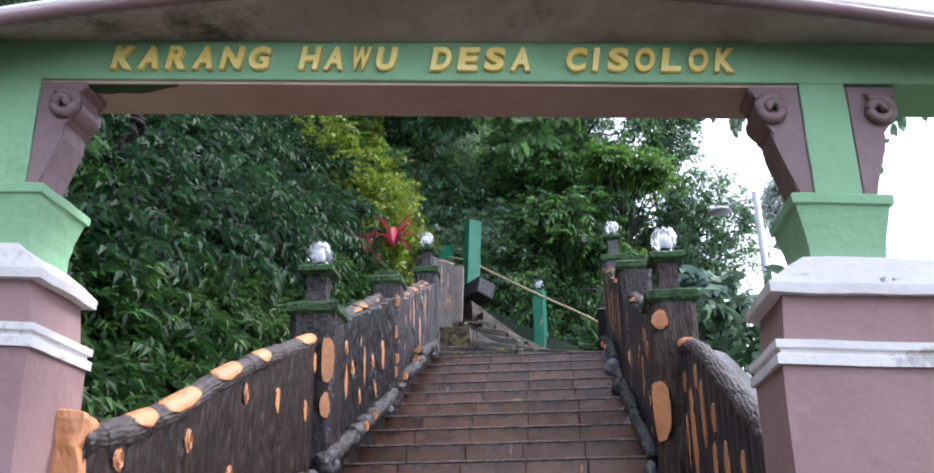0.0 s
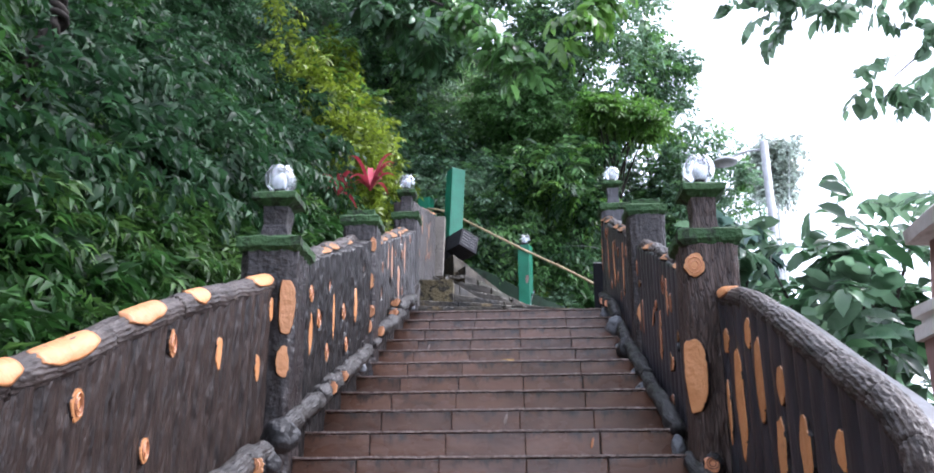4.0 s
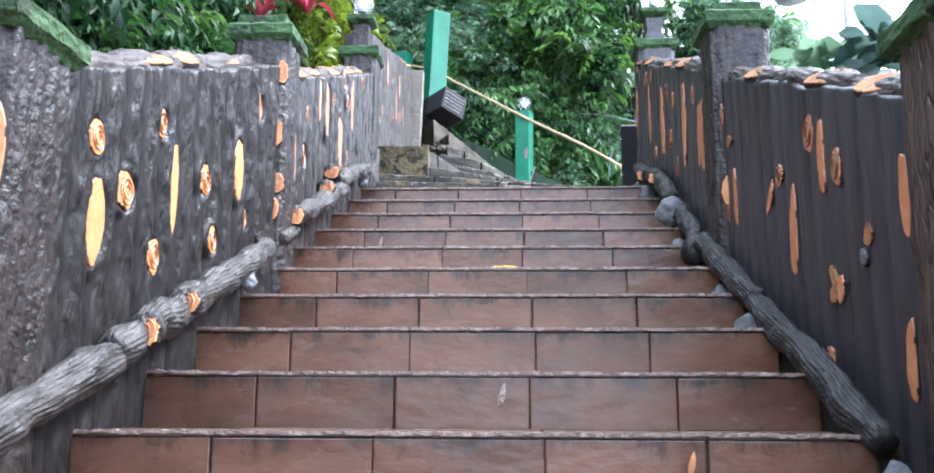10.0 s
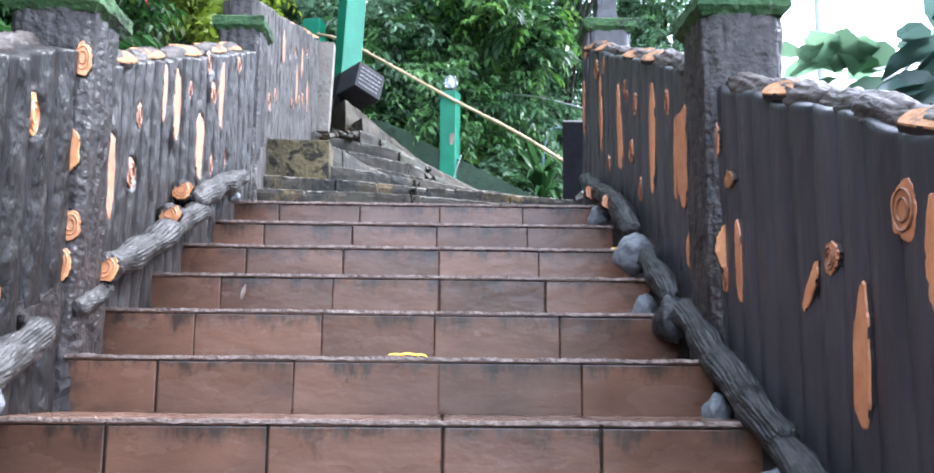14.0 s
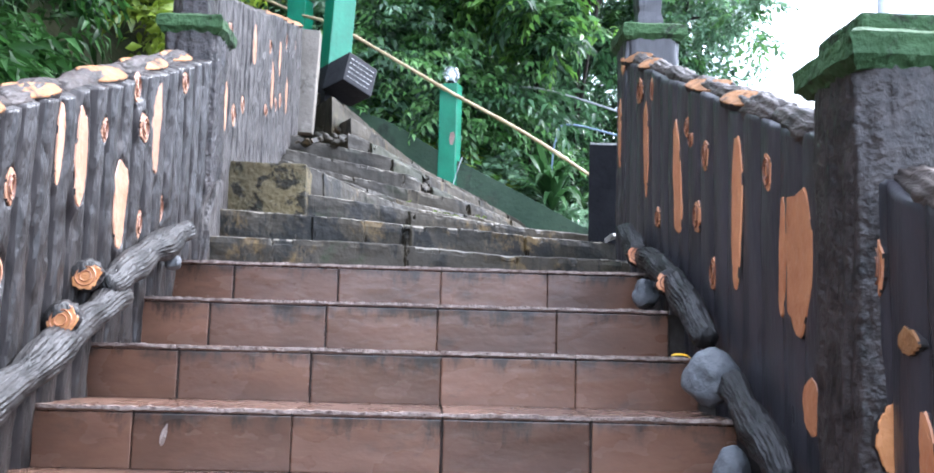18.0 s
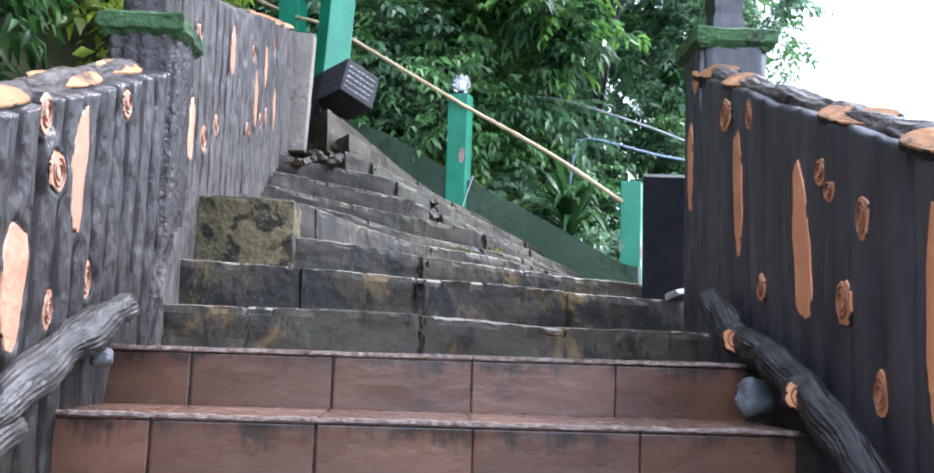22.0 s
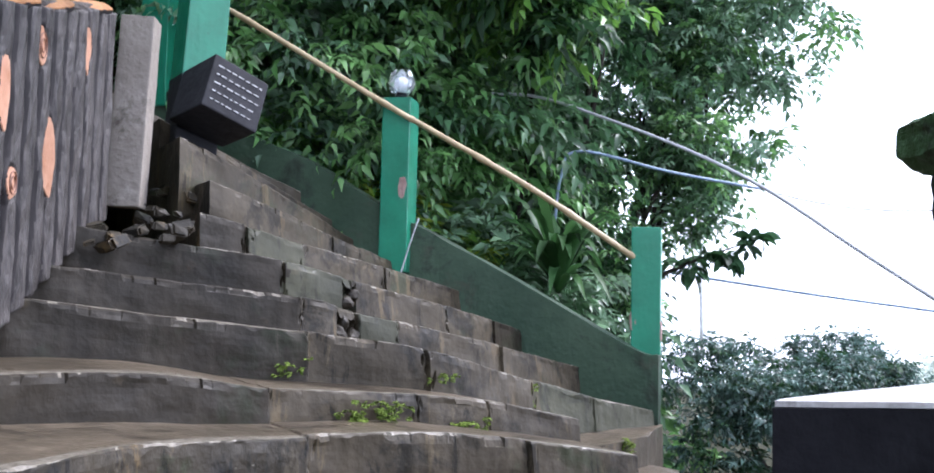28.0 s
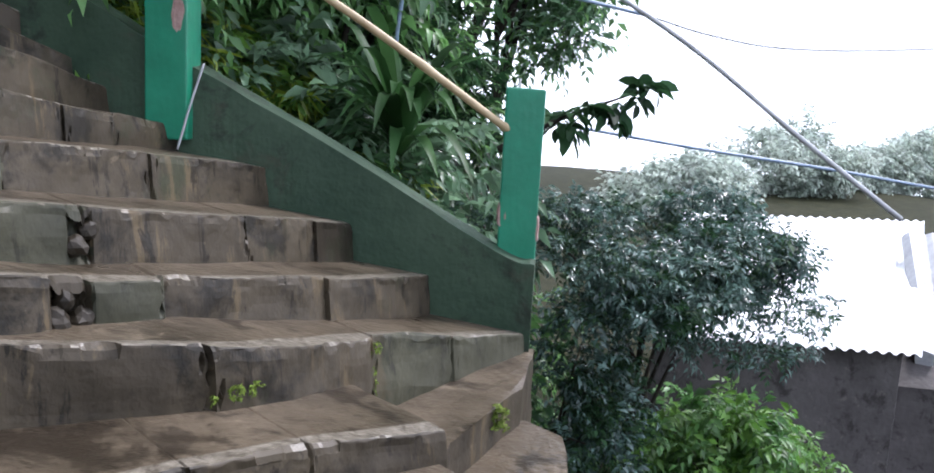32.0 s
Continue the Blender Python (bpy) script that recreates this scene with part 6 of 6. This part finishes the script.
def tree(name, label, base, height, crown_c, crown_r, n, leaf, mats, seed, width=0.42, per=32, spread=2.2, droop=0.4, category="tree", full=False, bark=None):
    """A tapered trunk with limbs and a crown of leaf sprays with gaps."""
    rnd = random.Random(seed)
    t = thing(name, label, category)
    b = Vector(base)
    top = Vector(crown_c)
    trunk = smooth_path([b, b.lerp(top, 0.5) + Vector((rnd.uniform(-0.2, 0.2), rnd.uniform(-0.2, 0.2), 0)), top], 14)
    part("trunk", tube(trunk, [0.013 * height * (1.15 - i / 14) for i in range(14)], 10, 0.3, seed), bark or M_TRUNK, t, smooth=True)
    lumps = []
    for i in range(9):
        u = Vector((rnd.gauss(0, 1), rnd.gauss(0, 1), rnd.gauss(0, 0.9))).normalized() * rnd.uniform(0.35, 0.8)
        lumps.append((Vector((top.x + u.x * crown_r[0], top.y + u.y * crown_r[1], top.z + u.z * crown_r[2])), rnd.uniform(0.3, 0.5)))
    centres = []
    for i in range(n):
        c, r = lumps[rnd.randrange(9)]
        u = Vector((rnd.gauss(0, 1), rnd.gauss(0, 1), rnd.gauss(0, 1))).normalized() * rnd.uniform(0.3, 1) ** 0.4 * r
        centres.append((c.x + u.x * crown_r[0], c.y + u.y * crown_r[1], c.z + u.z * crown_r[2] * 0.85))
    for c, r in lumps:
        s = trunk[rnd.randint(7, 12)]
        part("limb", tube(smooth_path([s, s.lerp(c, 0.5) + Vector((0, 0, 0.15)), c], 7), [0.008 * height * (1.1 - k / 7) for k in range(7)], 6), bark or M_TRUNK, t, smooth=True)
    k = n // len(mats)
    for i, m in enumerate(mats):
        ob = new("crown", sprays(centres[i * k:(i + 1) * k], leaf * spread, per, leaf, width, m, "crown", droop, full=full))
        ob.parent = t
    return t


def rosette(name, label, at, n, length, width, mat, seed, category="plant", rise=0.7):
    """A tuft of long arching strap leaves."""
    rnd = random.Random(seed)
    t = thing(name, label, category)
    for i in range(n):
        a = rnd.uniform(0, 2 * math.pi)
        ln = length * rnd.uniform(0.7, 1.15)
        up = rise * rnd.uniform(0.5, 1.3)
        pts = []
        for j in range(7):
            u = j / 6
            r = ln * u
            pts.append(Vector((at[0] + math.cos(a) * r, at[1] + math.sin(a) * r, at[2] + ln * (up * u * 1.6 - (0.9 + up * 0.6) * u * u))))
        side = Vector((-math.sin(a), math.cos(a), 0))
        bm = bmesh.new()
        row = []
        for j, p in enumerate(pts):
            w = width * (math.sin(math.pi * (0.12 + 0.88 * j / 6)) ** 0.8) * 0.5 + 0.002
            row.append((bm.verts.new(p - side * w), bm.verts.new(p + Vector((0, 0, -w * 0.35))), bm.verts.new(p + side * w)))
        for r0, r1 in zip(row, row[1:]):
            bm.faces.new((r0[0], r0[1], r1[1], r1[0]))
            bm.faces.new((r0[1], r0[2], r1[2], r1[1]))
        part("leaf", bm, mat, t, smooth=True)
    return t


def build_trees():
    hill = "tall dark-leaved tree on the steep hill"
    tree("tree", hill, (0.9, 18.5, 6.2), 6, (0.9, 17.6, 10.8), (2.4, 1.6, 2.8), 760, 0.11, (M_LEAF_MID, M_LEAF_BLUE, M_LEAF_HILL), 3)
    tree("tree", hill, (2.2, 19.6, 3.5), 6, (3.3, 18.0, 8.3), (2.2, 1.5, 2.9), 900, 0.105, (M_LEAF_MID, M_LEAF_BLUE, M_LEAF_BLUE), 5)
    tree("tree", hill, (0.0, 17.4, 6), 6, (0.1, 16.9, 8.6), (1.5, 1.0, 1.6), 560, 0.105, (M_LEAF_MID, M_LEAF_MID), 6)
    tree("tree", hill, (-2.6, 18.0, 7), 6, (-2.4, 17.0, 12), (3.0, 2.0, 3.2), 600, 0.15, (M_LEAF_HILL, M_LEAF_BLUE, M_LEAF_MID), 8)
    tree("tree", "dark broad-leaved tree above the slope", (-5.0, 11.0, 7), 6, (-4.2, 10.5, 9.6), (2.6, 3.2, 2.4), 700, 0.17, (M_LEAF_DARK, M_LEAF_DARK, M_LEAF_DARK), 17)
    tree("tree", "tree with bright green feathery leaves on the hill", (1.7, 16.6, 2.5), 3, (1.75, 15.9, 8.55), (0.85, 0.6, 0.5), 170, 0.13, (M_LEAF_LIGHT,), 21, 0.34)
    tree("tree", "young tree with long hanging leaflets behind the railing", (0.9, 15.9, 4.6), 1.6, (0.9, 15.4, 7.1), (1.1, 0.7, 1.0), 190, 0.15, (M_LEAF_MID, M_LEAF_DARK, M_LEAF_LIGHT), 23, 0.32, 26, 1.8, 0.6)
    tree("bush", "broad glossy bush with an umbrella-shaped crown behind the railing post", (2.75, 15.5, 1.3), 2.0, (2.8, 15.3, 4.0), (1.35, 0.75, 0.72), 1900, 0.044, (M_LEAF_GLOSS, M_LEAF_GLOSS, M_LEAF_GLOSS, M_LEAF_DARK), 9, 0.36, 18, category="bush")
    tree("bush", "dark shaded bush at the foot of the railing post", (2.1, 15.3, 1.3), 1.6, (2.1, 15.1, 3.1), (0.7, 0.5, 1.1), 560, 0.05, (M_LEAF_GLOSS, M_LEAF_DARK), 19, 0.36, 20, category="bush")
    tree("bush", "tall shrub with hanging leaves on the edge of the bank", (1.55, 16.6, 2.6), 2.2, (1.55, 16.4, 5.3), (0.75, 0.55, 1.15), 330, 0.085, (M_LEAF_HILL, M_LEAF_MID, M_LEAF_DARK), 29, 0.38, 24, category="bush")
    tree("tree", "glossy-leaved tree at the edge of the hill", (2.1, 17.2, 2.0), 3, (2.25, 17.0, 6.35), (1.0, 0.8, 1.35), 420, 0.085, (M_LEAF_BLUE, M_LEAF_MID, M_LEAF_HILL), 26, 0.4, 24)
    tree("bush", "bright green bush below the steps", (3.7, 15.0, 1.2), 1.6, (3.3, 15.3, 2.5), (1.5, 0.8, 0.8), 330, 0.075, (M_LEAF_LIGHT, M_LEAF_MID), 12, category="bush")
    tree("bush", "large-leaved glossy bush beside the stairs", (2.1, 6.4, 0.6), 3, (2.05, 6.5, 2.75), (0.8, 1.4, 1.1), 90, 0.15, (M_LEAF_BLUE, M_LEAF_BLUE, M_LEAF_HILL), 14, 0.45, 16, 1.5, category="bush", full=True)
    tree("bush", "large-leaved green bush behind the black wall", (1.7, 8.2, 1.5), 2, (1.55, 8.0, 3.55), (0.4, 0.9, 0.45), 40, 0.17, (M_LEAF_BLUE, M_LEAF_GLOSS), 15, 0.56, 8, 1.2, 0.2, category="bush", full=True)
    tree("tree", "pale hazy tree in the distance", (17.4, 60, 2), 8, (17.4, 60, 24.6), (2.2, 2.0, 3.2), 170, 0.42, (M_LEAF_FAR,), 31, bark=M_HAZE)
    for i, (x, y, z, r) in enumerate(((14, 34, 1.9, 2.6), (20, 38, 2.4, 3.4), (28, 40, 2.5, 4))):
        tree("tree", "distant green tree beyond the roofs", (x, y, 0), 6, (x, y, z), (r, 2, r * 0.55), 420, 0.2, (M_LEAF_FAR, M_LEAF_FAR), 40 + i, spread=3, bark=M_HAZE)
    tree("tree", "small yellow-green tree among the dark shrubs", (-2.8, 12.8, 5.6), 2.2, (-2.7, 12.5, 7.6), (0.65, 0.6, 0.95), 130, 0.11, (M_LEAF_LIGHT, M_LEAF_YELLOW), 27, 0.36, 24)
    rosette("cordyline", "red-leaved cordyline plant behind the wall", (-1.45, 9.5, 4.86), 13, 0.26, 0.05, M_RED, 5, rise=1.7)
    rosette("cordyline", "dark red cordyline plant among the yellow shrubs", (-1.75, 9.4, 4.78), 11, 0.24, 0.045, M_RED, 15, rise=1.3)
    rosette("fern", "large bird's-nest fern on the bank behind the rail", (1.16, 14.92, 4.66), 44, 0.56, 0.064, M_LEAF_FERN, 6, rise=1.5)
    overhang = (
        ([(3.6, 7.2, 5.9), (2.6, 7.0, 5.4), (1.6, 6.9, 5.25)], 44, 0.12, M_LEAF_BLUE),
        ([(3.7, 7.2, 5.6), (3.1, 7.0, 5.05), (2.55, 7.0, 4.58)], 30, 0.11, M_LEAF_BLUE),
        ([(-1.4, 13.0, 9.3), (-0.6, 12.6, 8.6), (0.15, 12.3, 7.7)], 46, 0.2, M_LEAF_MID),
        ([(-2.6, 12.6, 9.4), (-1.9, 12.4, 8.7), (-1.2, 12.3, 8.2)], 46, 0.2, M_LEAF_HILL),
        ([(1.9, 13.2, 9.6), (1.2, 12.7, 8.9), (0.7, 12.5, 8.3)], 30, 0.2, M_LEAF_LIGHT),
        ([(1.7, 15.0, 4.7), (2.05, 15.0, 4.88), (2.52, 15.0, 5.05)], 16, 0.10, M_LEAF_DARK),
    )
    for i, (ctrl, n, lf, mat) in enumerate(overhang):
        t = thing("overhanging_branch", "overhanging branch with broad green leaves", "branch", "overhanging branches")
        pts = smooth_path(ctrl, 14)
        part("limb", tube(pts, [0.02 * (1.1 - k / 14) for k in range(14)], 6), M_TRUNK, t, smooth=True)
        c = [pts[RNG.integers(3, 14)] + Vector(RNG.normal(size=3)) * (0.02 if i == 5 else 0.12) for _ in range(n)]
        ob = new("leaves", sprays(c, lf * 1.2, 7, lf, 0.5, mat, "leaves", 0.9, full=True))
        ob.parent = t
    vine = thing("vine", "twisted bare grey vine hanging in the trees", "vine")
    for k in (0, 1):
        turn = lambda u: Vector((0.03 * math.cos(u * 11 + 3.1 * k), 0.03 * math.sin(u * 11 + 3.1 * k), 0))
        pts = smooth_path([(-2.45, 5.4, 5.1), (-2.50, 5.4, 4.7), (-2.52, 5.4, 4.45), (-2.50, 5.4, 4.32), (-2.64, 5.4, 4.08), (-2.7, 5.5, 3.4)], 40)
        part("strand", tube([p + turn(i / 13) for i, p in enumerate(pts)], 0.022, 8, 0.3, k), M_TRUNK, vine, smooth=True)


build_trees()


# ---- moss and fallen petals on the steps ----
def tuft(x, y, z, rx, rz, n):
    c = np.array([(x, y, z)]) + RNG.normal(size=(n, 3)) * np.array([rx, rx * 0.5, rz])
    c[:, 1] = y + 0.5 * (c[:, 0] - x)
    tagged(new("moss_tuft", sprays(c, 0.015, 22, 0.012, 0.55, M_MOSS, "moss", 0.4)), "bright yellow-green moss growing on a riser", "moss", "moss on the steps", kind="stuff")


for x, y, z, rx, rz, n in ((0.08, 12.23, 4.195, 0.045, 0.022, 26), (-0.02, 12.17, 4.17, 0.03, 0.014, 12), (0.38, 12.42, 4.115, 0.035, 0.014, 14), (1.23, 13.37, 3.89, 0.016, 0.04, 18), (0.76, 13.32, 4.12, 0.012, 0.05, 12), (-0.28, 12.5, 4.31, 0.03, 0.02, 9), (0.3, 12.72, 4.26, 0.03, 0.01, 6)):
    tuft(x, y, z, rx, rz, n)
for x, k, ln, mat, lab in ((-0.1, 8, 0.07, M_NOSE, "pale fallen petal"), (-0.73, 3, 0.06, M_NOSE, "pale fallen petal"), (-0.12, 5, 0.07, M_PETAL, "orange-yellow fallen petal"), (-0.15, 5, 0.055, M_PETAL, "orange-yellow fallen petal"), (-0.08, 5, 0.05, M_PETAL, "orange-yellow fallen petal"), (0.72, 2, 0.065, M_PETAL, "orange-yellow fallen petal"), (0.35, 9, 0.06, M_CUT_RED, "brown fallen leaf")):
    y, z = nose(k)
    flat = mat is M_PETAL
    at, axis, up = ((x, y + 0.03, z + 0.006), (0.95, -0.2, 0.12), (0, -0.3, 1)) if flat else ((x, y - 0.03, z - 0.1), (0.2, -0.25, 0.9), (0, -1, 0))
    ob = new("fallen_leaf", leaf_mesh("fallen_leaf", [at], [axis], [up], [ln], [ln * (0.36 if flat else 0.28)], mat, full=True))
    tagged(ob, lab + " on the tiled stairs", "leaf", "fallen leaves")


# ---- cables, pole and houses ----
def cable(label, ctrl, r, mat):
    tagged(part("cable", tube(smooth_path(ctrl, 40), r, 6), mat, smooth=True), label, "cable", "overhead cables")


cable("pale water pipe running out of the trees", [(0.75, 15.5, 6.1), (1.08, 15.5, 6.09), (1.45, 15.1, 5.88), (1.9, 14.6, 5.58), (2.21, 14.08, 5.27), (2.6, 13.75, 4.9), (2.93, 13.48, 4.6)], 0.012, M_CABLE)
cable("blue hose looped out of the bank", [(1.2, 15.4, 5.0), (1.25, 15.4, 5.5), (1.41, 15.5, 5.70), (2.08, 15.5, 5.57), (2.75, 15.5, 5.47)], 0.012, M_BLUE)
cable("thin grey cable against the sky", [(2.72, 15.5, 5.475), (3.2, 15.5, 5.38), (3.8, 15.5, 5.34), (5.0, 15.5, 5.42), (9, 15.6, 5.8)], 0.007, M_CABLE)
cable("blue and black twisted cable against the sky", [(1.9, 15.5, 4.86), (2.44, 15.5, 4.79), (3.25, 15.5, 4.69), (4.17, 15.5, 4.59), (5.3, 15.5, 4.45), (8.5, 15.6, 4.1)], 0.012, M_BLUE)
cable("white cord hanging down the parapet", [(0.2, 14.37, 5.0), (0.22, 14.34, 5.06), (0.17, 14.33, 4.9), (0.12, 14.32, 4.72)], 0.005, M_CABLE)


def build_outside():
    pole = thing("utility_pole", "grey metal pole beyond the stairs", "pole")
    part("shaft", tube([(3.11, 11.9, 1.0), (3.11, 11.9, 4.0), (3.10, 11.9, 6.3)], [0.06, 0.055, 0.05], 12), M_CABLE, pole, smooth=True)
    lamp = thing("street_lamp", "grey street lamp with a round shade", "lamp")
    part("arm", tube([(3.10, 11.9, 6.2), (2.9, 11.95, 6.2), (2.7, 12, 6.14)], 0.018, 8), M_CABLE, lamp, smooth=True)
    circ = lambda r, z: [(2.62 + r * math.cos(a), 12 + r * math.sin(a), z) for a in np.linspace(0, 2 * math.pi, 19)[:-1]]
    part("shade", loft([circ(0.15, 6.06), circ(0.16, 6.075), circ(0.12, 6.11), circ(0.03, 6.15)]), M_CABLE, lamp, smooth=True)
    house = thing("house", "low grey block house with a pale corrugated metal roof", "house")
    shed = thing("shed", "leaning shed clad in grey corrugated sheets", "shed")

    def sheet(parent, corners, wave=0.1, mat=M_METAL):
        """A corrugated sheet between eave left, eave right, ridge left and ridge right."""
        el, er, rl, rr = (Vector(c) for c in corners)
        n = int((er - el).length / wave * 6)
        bm = bmesh.new()
        rows = []
        for v in (0, 0.5, 1):
            rows.append([bm.verts.new(el.lerp(er, i / n).lerp(rl.lerp(rr, i / n), v) + Vector((0, 0, 0.014 * math.sin(2 * math.pi * i / 6)))) for i in range(n + 1)])
        for a, b in zip(rows, rows[1:]):
            for i in range(n):
                bm.faces.new((a[i], a[i + 1], b[i + 1], b[i]))
        return part("roof_sheet", bm, mat, parent)

    el, er, rl, rr = Vector((3.55, 16.56, 3.19)), Vector((5.58, 16.03, 3.12)), Vector((5.7, 20.1, 3.58)), Vector((8.55, 19.4, 3.62))
    mid_l, mid_r = el.lerp(rl, 0.52), er.lerp(rr, 0.52)
    sheet(house, (el, er, mid_l + Vector((0, 0, 0.03)), mid_r + Vector((0, 0, 0.03))))
    sheet(house, (mid_l - Vector((0.05, 0.05, 0.0)), mid_r - Vector((0.05, 0.05, 0.0)), rl, rr))
    wl, wr = el + Vector((0.1, 0.2, 0)), er + Vector((0.0, 0.2, 0))
    part("wall", loft([[(wl.x, wl.y, 0.2), (wr.x, wr.y, 0.2), (rr.x, rr.y, 0.2), (rl.x, rl.y, 0.2)], [(wl.x, wl.y, wl.z - 0.03), (wr.x, wr.y, wr.z - 0.03), (rr.x, rr.y, rr.z - 0.03), (rl.x, rl.y, rl.z - 0.03)]]), M_BLOCK, house)
    sheet(shed, ((6.15, 16.5, 2.75), (7.6, 15.4, 2.75), (7.3, 18.2, 3.7), (8.9, 17.0, 3.75)), 0.14, M_CABLE)
    part("wall", loft([[(5.62, 16.5, 0.2), (7.6, 15.6, 0.2), (8.8, 17.2, 0.2), (7.4, 18.3, 0.2)], [(5.62, 16.5, 2.72), (7.6, 15.6, 2.72), (8.8, 17.2, 3.6), (7.4, 18.3, 3.6)]]), M_BLOCK, shed)
    part("ridge_sheet", tube([(6.12, 16.55, 2.9), (6.6, 17.2, 3.2), (7.2, 18.1, 3.65)], [0.09, 0.1, 0.08], 10, 0.4, 3), M_CABLE, shed, "crumpled grey roof sheet")
    part("timber", boxm(6.1, 7.9, 15.3, 15.4, 2.62, 2.74, 0.01), M_DARKWALL, shed, "dark timber rail")


build_outside()
